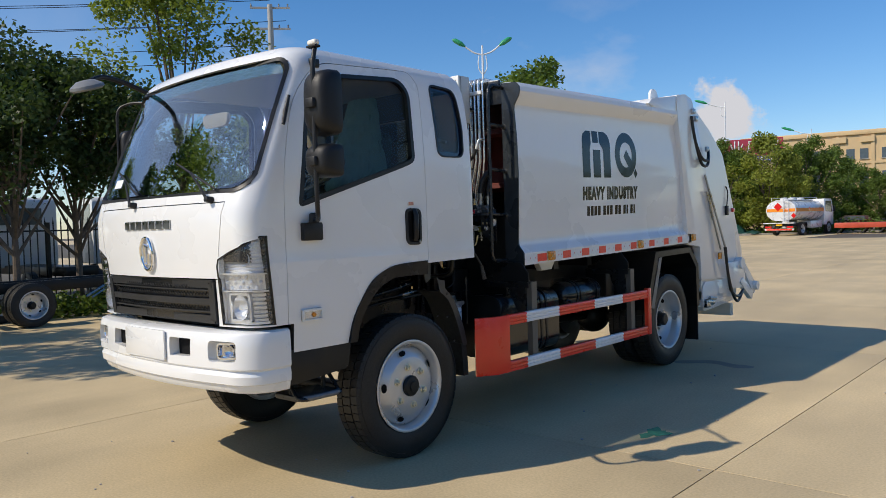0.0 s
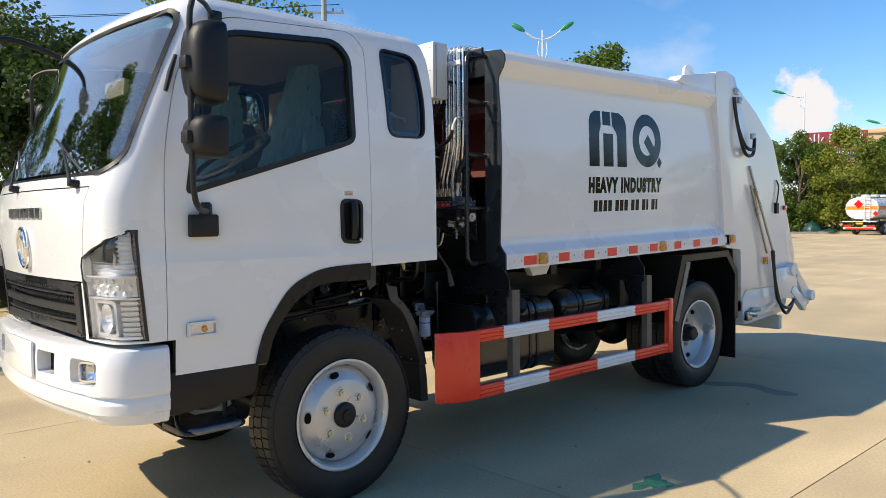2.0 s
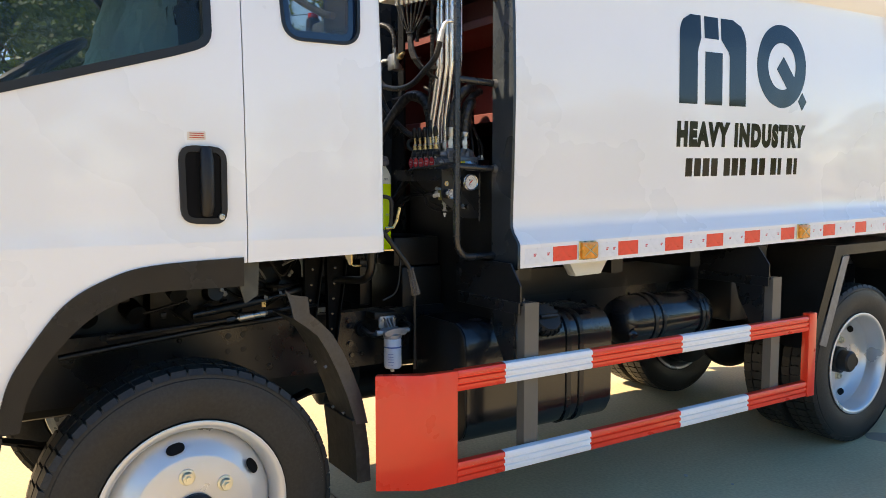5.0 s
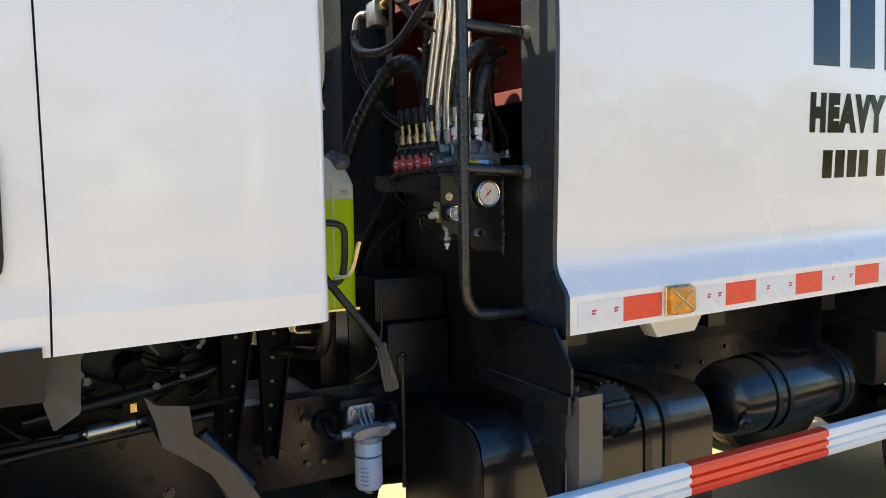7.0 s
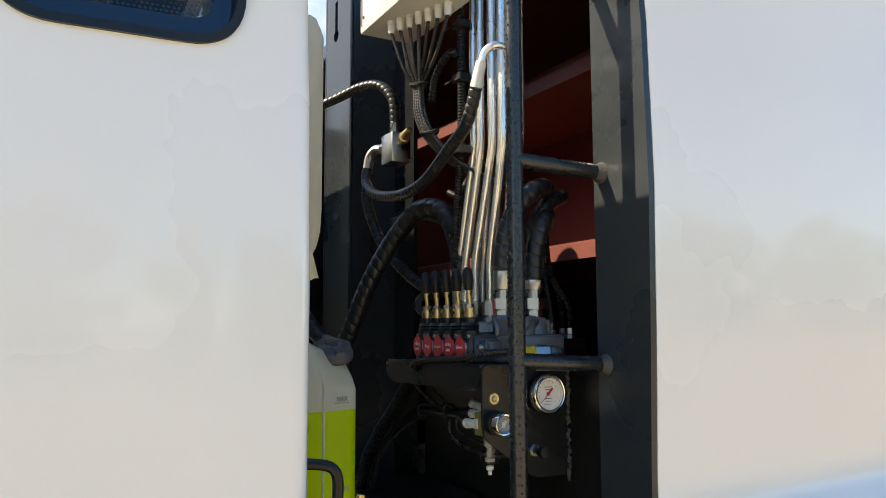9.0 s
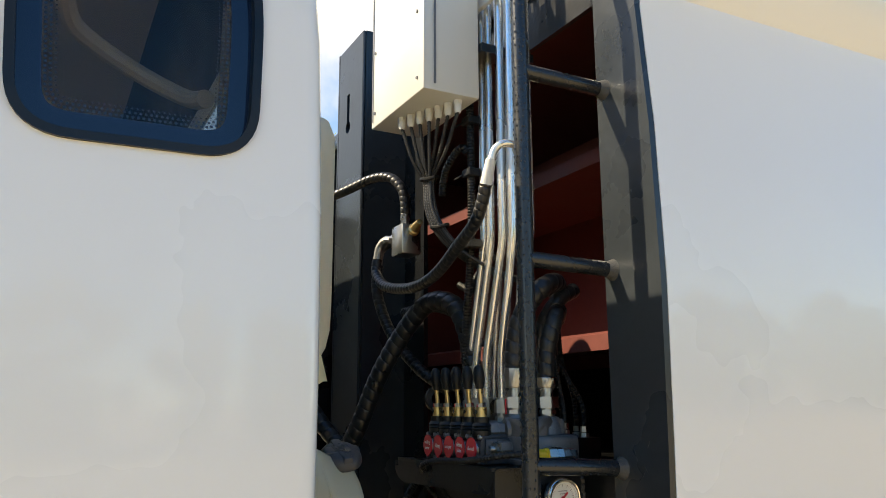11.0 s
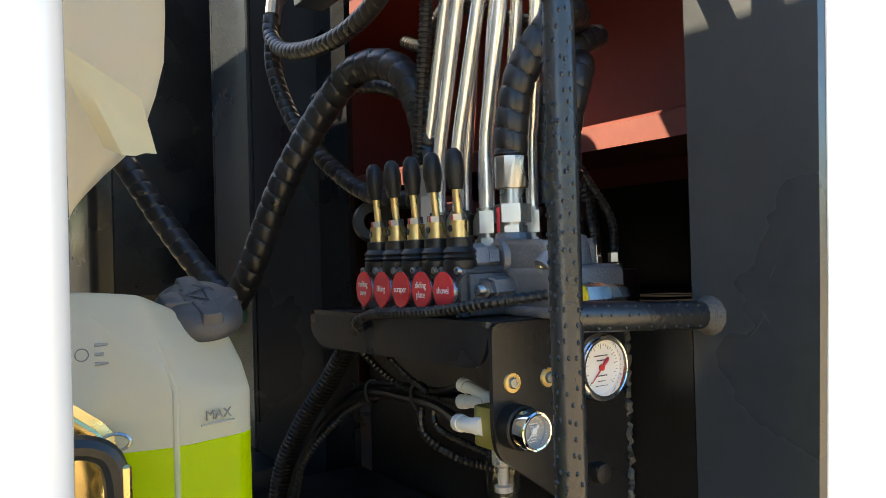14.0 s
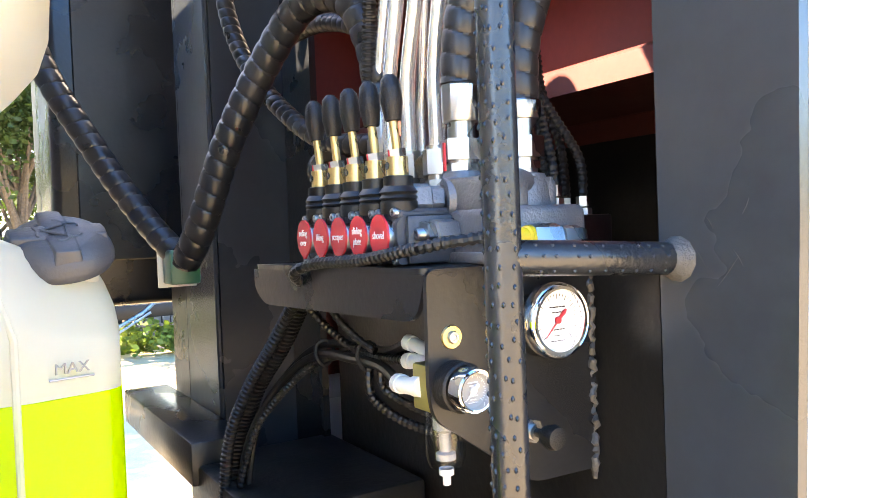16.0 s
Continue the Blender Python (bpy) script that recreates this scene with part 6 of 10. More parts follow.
part("breather_hose", tube(B(), [(-3.56, 4.10 + 0.006 * k, 1.335 - 0.0006 * k) for k in range(24)], [0.020 if k % 2 else 0.015 for k in range(24)], 16), RUBBER, truck, "ribbed black breather hose")
part("loose_cable", tube(B(), spline([(-3.60, 4.41, 1.36), (-3.59, 4.405, 1.25), (-3.585, 4.38, 1.15), (-3.60, 4.32, 1.11)], 8), 0.005, 8), RUBBER, truck)
# tan tab under the cab's back edge with its rubber-sleeved rod
part("cab_tab", prism(B(), rounded([(4.045, 1.372), (4.088, 1.372), (4.088, 1.300), (4.078, 1.300)], 0.004), "x", -3.452, -3.447), TANTRIM, truck)
part("tab_rod", tube(B(), [(-3.447, 4.088, 1.372), (-3.447, 4.088, 1.304), (-3.445, 4.094, 1.298), (-3.445, 4.135, 1.296)], 0.0045, 10), BRASS, truck, "yellow-zinc bent rod")
part("rod_sleeve", tube(B(), [(-3.445, 4.132, 1.296), (-3.445, 4.192, 1.291)], 0.0065, 12), RUBBER, truck)
# bright little cable cylinder
bm = B()
lathe(bm, [(0, 0), (0.008, 0), (0.010, 0.006), (0.017, 0.010), (0.017, 0.112), (0.010, 0.116), (0.009, 0.124), (0, 0.124)], (-3.40, 3.570, 1.126), (0, 1, 0.1), 20)
part("cable_end", bm, ZINC, truck, "aluminium cable adjuster")
bm = B()
tube(bm, [(-3.40, 3.1, 1.095), (-3.40, 3.40, 1.115), (-3.40, 3.53, 1.122)], 0.008, 10)
hexnut(bm, (-3.40, 3.53, 1.122), (-3.40, 3.56, 1.125), 0.012)
tube(bm, [(-3.40, 3.56, 1.125), (-3.40, 3.572, 1.126)], 0.005, 8)
hexnut(bm, (-3.40, 3.694, 1.138), (-3.40, 3.712, 1.140), 0.011)
tube(bm, spline([(-3.40, 3.71, 1.14), (-3.43, 3.80, 1.142), (-3.52, 3.95, 1.13)], 6), 0.008, 10)
part("control_cable", bm, RUBBER, truck)
part("cable_tag", box(B(), -3.402, -3.398, 3.672, 3.688, 1.160, 1.182, 0.001, 1), BRASS, truck, "small yellow-zinc clip")
part("cable_pipe", tube(B(), [(-3.46, 2.95, 1.03), (-3.46, 3.5, 1.085), (-3.50, 3.88, 1.10)], 0.012, 12), RUBBER, truck)
# front mud guard behind the wheel: a thick skirt with a bent head plate
MUDDY = pbr("dusty_mud_rubber", (0.020, 0.0195, 0.018), 0.6, var=0.6, vscale=22, bump=0.35, bscale=45, fine=0.4)
GL = [(3.700, 1.151), (3.745, 1.118), (3.795, 1.076), (3.838, 1.005), (3.875, 0.926), (3.915, 0.826), (3.951, 0.711)]
GR = [(3.763, 1.165), (3.808, 1.125), (3.852, 1.079), (3.895, 1.008), (3.933, 0.929), (3.972, 0.826), (4.000, 0.709)]
bm = B()
prism(bm, GL + [(y + 0.010, z + 0.006) for y, z in GL[::-1]], "x", -3.365, -3.1375)
part("mud_guard", bm, MUDDY, truck, "dusty black rubber mud guard")
bm = B()
prism(bm, rounded([(3.935, 0.725), (3.990, 0.725), (4.008, 0.60), (4.014, 0.47), (3.955, 0.47), (3.950, 0.60)], 0.006), "x", -3.41, -3.137)
part("mud_flap", bm, MUDDY, truck, "mud-stained hanging rubber flap")
for y, z in ((3.86, 0.94), (3.935, 0.745)):
    for x in (-3.20, -3.30):
        part("mud_guard_bolt", hexnut(B(), (x, y - 0.002, z), (x, y - 0.012, z - 0.004), 0.006), CAST, truck)
bm = B()
prism(bm, [(3.668, 1.262), (3.690, 1.240), (3.756, 1.228)] + GR + GL[::-1] + [(3.688, 1.205)], "x", -3.1370, -3.1300)
part("mud_guard_head", bm, SCUFFED, truck, "bent grey-black mud guard lip and head plate")
part("mud_guard_tube", tube(B(), [(-3.27, 3.80, 1.12), (-3.25, 3.905, 0.985)], 0.024, 14), BLACK, truck)
bm = B()
prism(bm, rounded([(3.484, 1.372), (3.556, 1.378), (3.551, 1.258), (3.504, 1.229), (3.488, 1.286)], 0.006), "x", -3.092, -3.083)
part("splash_flap", bm, pbr("muddy_rubber", (0.06, 0.058, 0.045), 0.75, var=0.5, vscale=14, bump=0.5, bscale=40), truck, "muddy rubber splash flap")

# fuel tank, air tank
bm = B()
sec = rounded([(-3.17, 0.50), (-3.17, 1.04), (-3.62, 1.04), (-3.62, 0.50)], 0.12, 8)
prism(bm, sec, "y", 4.50, 5.36, 0.012)
ft = part("fuel_tank", bm, BLACKG, truck, "gloss black fuel tank")
part("tank_end", prism(B(), rounded([(-3.172, 0.502), (-3.172, 1.038), (-3.618, 1.038), (-3.618, 0.502)], 0.12, 8), "y", 4.490, 4.499, 0.004), BLACKM, ft, "dull black tank end")
for y in (5.08, 5.16):
    bm = B()
    s2 = [(CX + (x - CX) * 1.0 + (0.006 if x > -3.4 else -0.006), z + (0.006 if z > 0.77 else -0.006)) for x, z in sec]
    prism(bm, s2, "y", y - 0.014, y + 0.014)
    part("strap", bm, BLACK, ft)
bm = B()
lathe(bm, [(0.06, 0), (0.06, 0.02), (0.078, 0.024), (0.080, 0.05), (0.066, 0.066), (0, 0.07)], (-3.22, 4.95, 1.0), (0.8, 0, 0.6), 22)
fa = Vector((0.8, 0, 0.6))
fu, fv = Vector((0, 1, 0)), fa.cross(Vector((0, 1, 0)))
for k in range(18):
    d = math.cos(2 * math.pi * k / 18) * fu + math.sin(2 * math.pi * k / 18) * fv
    part("cap_rib", tube(B(), [Vector((-3.22, 4.95, 1.0)) + fa * h + d * r for h, r in ((0.024, 0.079), (0.05, 0.081), (0.062, 0.072))], 0.006, 6), PLASTIC, ft)
tube(bm, [Vector((-3.22, 4.95, 1.0)) + fa * 0.072 + fu * o for o in (-0.05, 0.0, 0.05)], [0.010, 0.013, 0.010], 8)
part("filler_cap", bm, PLASTIC, ft, "black ribbed filler cap")
bm = B()
lathe(bm, [(0, 0), (0.07, 0.012), (0.115, 0.045), (0.13, 0.09), (0.13, 0.60), (0.115, 0.645), (0.07, 0.68), (0, 0.69)], (-3.28, 5.47, 0.945), (0, 1, 0), 30)
at = part("air_tank", bm, BLACKG, truck, "gloss black compressed air tank")
for y in (5.66, 5.72, 6.02, 6.05):
    part("strap", lathe(B(), [(0.131, -0.012), (0.137, -0.012), (0.137, 0.012), (0.131, 0.012)], (-3.28, y, 0.945), (0, 1, 0), 30), BLACK, at)
bm = B()
lathe(bm, [(0.022, 0), (0.022, 0.03), (0.012, 0.035), (0.012, 0.05), (0, 0.05)], (-3.165, 5.50, 0.90), (0.8, -0.6, 0), 10)
part("drain_valve", bm, BLACKG, at)
# deeper tanks and boxes past the rails
# Added box that keeps sun off the ground beneath the body.
bm = B()
box(bm, CX - 0.97, CX - 0.55, 5.25, 6.72, 0.52, 1.19, 0.04, 3)
part("tool_box", bm, BLACKM, truck, "black box added on the far side to block the sun")
# Dark drums added to cover the inner wheels' bright rims.
for s in (1, -1):
    bm = B()
    lathe(bm, [(0.0, 0.0), (0.10, 0.0), (0.12, -0.03), (0.25, -0.05), (0.26, -0.16), (0.24, -0.19), (0.0, -0.19)], (CX + s * 0.30, 7.49, TR), (-s, 0, 0), 28)
    part("brake_drum", bm, BLACKM, truck, "black drum added over the inner wheel's rim")
part("far_box", box(B(), CX - 0.95, CX - 0.55, 4.5, 5.2, 0.5, 1.0, 0.06), BLACKM, truck)
part("valve_box", box(B(), -3.55, -3.30, 6.45, 6.62, 0.85, 1.15, 0.02), BLACKM, truck)

# fuel filter
bm = B()
lathe(bm, [(0, 0), (0.034, 0.004), (0.040, 0.012), (0.040, 0.135), (0.036, 0.142)], (-3.50, 4.315, 0.81), (0, 0, 1), 26)
ff = part("fuel_filter", bm, FILTERW, truck, "white spin-on fuel filter")
part("filter_band", lathe(B(), [(0.0405, 0.10), (0.0408, 0.103), (0.0405, 0.106)], (-3.50, 4.315, 0.81), (0, 0, 1), 26), BLUEPRINT, ff)
bm = B()
for k in range(5):
    z = 0.835 + 0.012 * k
    tube(bm, [Vector((-3.50, 4.315, z)) + 0.0407 * Vector((math.cos(a), math.sin(a), 0)) for a in (-1.0, -0.8, -0.6, -0.4)], 0.0012, 4)
part("filter_print", bm, BLUEPRINT, ff)
bm = B()
lathe(bm, [(0.036, 0.140), (0.043, 0.146), (0.043, 0.158), (0.030, 0.166), (0.030, 0.170)], (-3.50, 4.315, 0.81), (0, 0, 1), 24)
prism(bm, rounded([(4.262, 0.968), (4.370, 0.968), (4.374, 0.990), (4.345, 0.998), (4.300, 0.998), (4.258, 0.988)], 0.006), "x", -3.53, -3.468, 0.005)
hexnut(bm, (-3.50, 4.36, 0.982), (-3.50, 4.398, 0.982), 0.013)
hexnut(bm, (-3.50, 4.27, 0.982), (-3.50, 4.232, 0.982), 0.013)
prism(bm, rounded([(4.272, 0.99), (4.358, 0.99), (4.356, 1.045), (4.275, 1.045)], 0.010), "x", -3.560, -3.548, 0.002)
for y in (4.300, 4.315, 4.330):
    prism(bm, [(-3.548, 0.995), (-3.500, 0.995), (-3.540, 1.038), (-3.548, 1.038)], "y", y - 0.003, y + 0.003)
part("drain_nut", cyl(B(), (-3.50, 4.315, 0.798), (-3.50, 4.315, 0.812), 0.012, seg=12), ZINC, ff)
part("filter_head", bm, pbr("cast_alloy", (0.40, 0.41, 0.43), 0.42, metal=0.6, var=0.2, vscale=30, bump=0.25, bscale=180), ff, "cast alloy filter head")
part("filter_bracket", box(B(), -3.656, -3.560, 4.255, 4.375, 1.030, 1.062, 0.006, 2), BLACKM, truck, "folded black bracket on the rail")
for y in (4.290, 4.345):
    bm = B()
    hexnut(bm, (-3.548, y, 1.028), (-3.538, y, 1.028), 0.009)
    lathe(bm, [(0.0, 0.003), (0.013, 0.002), (0.013, 0.0)], (-3.548, y, 1.028), (1, 0, 0), 14)
    part("filter_bolt", bm, ZINC, ff)
bm = B()
tube(bm, spline([(-3.50, 4.395, 0.975), (-3.52, 4.425, 0.985), (-3.58, 4.445, 0.99), (-3.66, 4.442, 0.983)], 6), 0.012, 8)
tube(bm, spline([(-3.50, 4.235, 0.975), (-3.52, 4.215, 0.972), (-3.58, 4.225, 0.975), (-3.66, 4.241, 0.977)], 6), 0.012, 8)
tube(bm, [(-3.48, 4.42, 0.80), (-3.48, 4.42, 1.20)], 0.008, 8)
hexnut(bm, (-3.48, 4.42, 1.14), (-3.48, 4.42, 1.19), 0.016)
part("fuel_hose", bm, RUBBER, truck)

# ---- side guard ----
guard = part("guard_end", prism(B(), [(-3.035, 3.985), (-2.945, 4.14), (-2.935, 4.295), (-2.965, 4.30), (-2.975, 4.155), (-3.06, 4.005)], "z", 0.465, 0.918, 0.004), REDP, truck, "red folded end plate of the side guard")
GX = -2.955
SEAMS = [4.297, 4.53, 5.01, 5.60, 6.125, 6.64]
RAILP = [(0.0, 0.0), (0.018, 0.004), (0.022, 0.012), (0.022, 0.026), (0.014, 0.030), (0.014, 0.036), (0.022, 0.040), (0.022, 0.052), (0.014, 0.056), (0.014, 0.062), (0.022, 0.066), (0.022, 0.078), (0.018, 0.086), (0.0, 0.09), (-0.012, 0.088), (-0.012, 0.002)]
for z0 in (0.462, 0.832):
    for i in range(5):
        bm = B()
        prism(bm, [(GX + x, z0 + z) for x, z in RAILP], "y", SEAMS[i], SEAMS[i + 1] - 0.0005)
        part("guard_rail", bm, REDP if i % 2 == 0 else RAILW, truck, "red pressed guard rail" if i % 2 == 0 else "white pressed guard rail")
part("guard_upright", box(B(), GX - 0.02, GX + 0.026, 6.642, 6.712, 0.462, 0.935, 0.004), REDP, truck, "red guard upright")
GREYST = pbr("dull_olive_steel", (0.11, 0.10, 0.085), 0.45, var=0.2, vscale=5, bump=0.05)
for y in (4.70, 6.40):
    bm = B()
    box(bm, -3.02, -2.97, y - 0.045, y - 0.039, 0.475, 1.15)
    box(bm, -2.976, -2.970, y - 0.039, y + 0.03, 0.475, 1.15)
    part("guard_hanger", bm, GREYST, truck, "dull steel guard hanger")
    bm = B()
    prism(bm, [(-3.45, 1.145), (-2.99, 1.145), (-2.99, 1.22), (-3.06, 1.31), (-3.45, 1.31)], "y", y - 0.055, y - 0.047)
    box(bm, -3.45, -2.985, y - 0.047, y + 0.02, 1.137, 1.150)
    for x in (-3.02, -3.12, -3.22):
        hexnut(bm, (x, y - 0.02, 1.150), (x, y - 0.02, 1.165), 0.012)
    part("hanger_bracket", bm, BLACK, truck, "black bolted bracket plate")
    part("bracket_ledge", box(B(), -3.45, -2.985, y - 0.066, y - 0.056, 1.100, 1.151, 0.003, 1), BLACK, truck)
    part("bracket_gusset", prism(B(), rounded([(-3.20, 1.130), (-3.02, 1.130), (-3.02, 0.82), (-3.05, 0.82), (-3.17, 1.02)], 0.012), "y", y - 0.064, y - 0.050), BLACK, truck)


# ---- cab mounts behind the wheel ----
for s in (1, -1):
    x = CX + s * 0.46
    for poly in ([(3.93, 1.34), (4.015, 1.33), (3.957, 0.955), (3.925, 0.962)], [(4.03, 1.34), (4.128, 1.32), (4.068, 0.922), (4.038, 0.928)]):
        bm = B()
        prism(bm, rounded(poly, 0.008), "x", x - 0.004, x + 0.004)
        for a, b in ((poly[0], poly[3]), (poly[1], poly[2])):
            prism(bm, [(a[0] - 0.003, a[1]), (a[0] + 0.003, a[1]), (b[0] + 0.003, b[1]), (b[0] - 0.003, b[1])], "x", min(x, x + s * 0.03), max(x, x + s * 0.03))
        part("cab_strut", bm, POCKET, truck, "black pressed cab mount strut")
        for k in range(5):
            t = (k + 0.5) / 5
            y = (poly[0][0] + poly[1][0]) / 2 * (1 - t) + (poly[2][0] + poly[3][0]) / 2 * t
            part("bolt", lathe(B(), [(0.006, 0), (0.006, 0.005), (0, 0.006)], (x + s * 0.004, y, 1.31 - 0.34 * t), (s, 0, 0), 8), BLACKG, truck)
    part("cab_cross_tube", tube(B(), [(CX, 4.05, 1.33 + 0.02 * s), (x, 4.05, 1.33 + 0.02 * s)], 0.03, 12), BLACKM, truck)
    part("cab_side_tube", tube(B(), [(CX + s * 0.46, 3.45, 1.12), (CX + s * 0.44, 3.75, 1.155), (CX + s * 0.43, 3.88, 1.178), (CX + s * 0.42, 4.02, 1.215)], 0.018, 16), BLACK, truck)
    xr = CX + s * 0.404
    for y, z in ((3.612, 1.008), (3.676, 1.009), (3.677, 0.945), (3.61, 0.943), (3.55, 0.90), (3.74, 0.90)):
        part("rail_hole", lathe(B(), [(0.0, 0.0012), (0.012, 0.0012), (0.013, 0.0)], (xr, y, z), (s, 0, 0), 12), RUBBER, truck)
    for y, z in ((4.168, 1.023), (4.175, 0.993), (4.175, 0.915), (3.789, 0.855), (4.05, 0.95), (4.05, 0.89)):
        bm = B()
        hexnut(bm, (xr, y, z), (xr + s * 0.012, y, z), 0.011)
        cyl(bm, (xr, y, z), (xr + s * 0.003, y, z), 0.017, seg=14)
        part("bolt", bm, BLACKG, truck)
    part("rail_plate", prism(B(), rounded([(3.975, 0.87), (4.02, 0.87), (4.02, 1.03), (3.975, 1.03)], 0.008), "x", min(xr, xr + s * 0.006), max(xr, xr + s * 0.006)), BLACKM, truck)
    for y, z in ((4.241, 0.977), (4.442, 0.983)):
        part("rail_bush", lathe(B(), [(0.022, 0.0), (0.022, 0.012), (0.036, 0.014), (0.040, 0.006), (0.040, 0.0)], (xr, y, z), (s, 0, 0), 20), RUBBER, truck, "black rubber bush in the rail")


# ---- control corner between cab and body ----
# ladder: one bent tube, rungs welded to the post
bm = B()
PX, PY = -3.247, 4.496
LP = [(-3.240, 4.688, 2.79), (PX, 4.58, 2.80), (PX, 4.535, 2.795), (PX, 4.503, 2.76), (PX, PY, 2.70)]
LQ = [(PX, PY, 1.46), (PX, 4.499, 1.39), (PX, 4.522, 1.345), (PX, 4.56, 1.33), (-3.240, 4.688, 1.33)]
tube(bm, LP + [(PX, PY, 2.70 - 0.05 * k) for k in range(1, 24)] + spline(LQ, 5), 0.0158, 20)
ladder = part("ladder", bm, LADDER, truck, "black round-tube ladder on the body's front post")
for z in (2.46, 2.087, 1.715):
    bm = B()
    tube(bm, [(PX, PY, z + 0.010), (-3.230, 4.688, z)], 0.0153, 14)
    rng = random.Random(int(z * 100))
    for k in range(11):
        for a in (-1.9, -1.1, -0.3, 0.5):
            t = (k + 0.5 + rng.uniform(-0.2, 0.2)) / 11
            c = Vector((PX, PY, z + 0.010)).lerp(Vector((-3.230, 4.688, z)), t)
            bmesh.ops.create_icosphere(bm, subdivisions=1, radius=0.0019, matrix=Matrix.Translation(c + 0.0150 * Vector((math.cos(a), 0, math.sin(a) + 0.4)).normalized()))
    part("rung", bm, LADDER, ladder)
    bm = B()
    lathe(bm, [(0.0156, -0.016), (0.019, -0.007), (0.023, 0.0)], (-3.230, 4.688, z), (0.09, 1, -0.05), 12)
    part("weld_bead", bm, WELD, ladder, "rough weld at the rung end")
bm = B()
rng = random.Random(5)
for k in range(90):
    z = 1.42 + 0.0148 * k
    for a in (-2.1, -1.45, -0.8, -0.15):
        a += 0.28 * rng.uniform(-1, 1)
        p = Vector((PX + 0.0157 * math.cos(a), PY + 0.0157 * math.sin(a), z + rng.uniform(-0.003, 0.003)))
        nrm = Vector((math.cos(a), math.sin(a), 0))
        bmesh.ops.create_icosphere(bm, subdivisions=1, radius=0.0019, matrix=Matrix.Translation(p) @ Matrix.Diagonal((1, 1, 1.5, 1)))
part("grip_dots", bm, LADDER, ladder, kind="stuff")

# scuffs in the paint beside the rung's weld
bm = B()
rng = random.Random(21)
for k in range(5):
    x, z = -3.178 + rng.uniform(-0.018, 0.030), 1.715 + rng.uniform(-0.05, 0.06)
    a = rng.choice((0.9, 1.1, 2.1, 2.25)) + rng.uniform(-0.1, 0.1)
    L = rng.uniform(0.008, 0.035)
    tube(bm, [(x, 4.6858, z), (x + 0.5 * L * math.cos(a) + 0.001, 4.6857, z + 0.5 * L * math.sin(a)), (x + L * math.cos(a), 4.6858, z + L * math.sin(a))], [0.0001, 0.0003, 0.0001], 4)
part("scratch", bm, WELD, truck, kind="stuff")

# shelf with a turned-down front and a cheek that carries the gauges
def edge_y(x):
    """The shelf's front edge runs a little askew."""
    return 4.45 + 0.08 * (x + 3.707)


bm = B()
prism(bm, rounded([(-3.725, edge_y(-3.725)), (-3.3485, edge_y(-3.342)), (-3.3485, 4.687), (-3.41, 4.687), (-3.41, 4.80), (-3.725, 4.80)], [0.022, 0.012, 0.002, 0.002, 0.002, 0.002]), "z", 1.709, 1.715)
f = [(-3.722, 1.709), (-3.722, 1.684), (-3.695, 1.664), (-3.36, 1.664), (-3.345, 1.709)]
rows = [[bm.verts.new((px, edge_y(px) + o, pz)) for px, pz in rounded(f, [0.003, 0.02, 0.02, 0.02, 0.003])] for o in (0.001, 0.006)]
n = len(rows[0])
bm.faces.new(rows[0])
bm.faces.new(rows[1][::-1])
for i in range(n):
    bm.faces.new((rows[0][i], rows[0][(i + 1) % n], rows[1][(i + 1) % n], rows[1][i]))
shelf = part("valve_shelf", bm, BLACK, truck, "black folded steel shelf")
bm = B()
prism(bm, rounded([(4.480, 1.714), (4.479, 1.60), (4.484, 1.575), (4.598, 1.494), (4.687, 1.492), (4.687, 1.714)], [0.012, 0.02, 0.02, 0.012, 0.002, 0.002]), "x", -3.348, -3.342)
cheek = part("gauge_panel", bm, BLACK, truck, "black gauge panel beside the shelf")
bm = B()
rng = random.Random(9)
P = [(-3.342 + rng.uniform(-0.0035, 0.0035), 4.683 + rng.uniform(-0.0035, 0.002), 1.70 - 0.0045 * k) for k in range(50)]
tube(bm, P, [rng.uniform(0.0028, 0.0048) for k in range(50)], 7)
part("weld_bead", bm, WELD, truck, "rough weld bead")
for y, z in ((4.505, 1.650), (4.556, 1.650)):
    part("washer", lathe(B(), [(0.0, 0.002), (0.0105, 0.002), (0.0115, 0.0)], (-3.342, y, z), (1, 0, 0), 20), BRASS, cheek, "yellow-zinc washer")
    bm = B()
    lathe(bm, [(0.0, 0.0045), (0.0025, 0.0045), (0.003, 0.0055), (0.005, 0.0055), (0.006, 0.004), (0.006, 0.0015)], (-3.342, y, z), (1, 0, 0), 16)
    part("screw", bm, ZINC, cheek, "zinc socket screw")


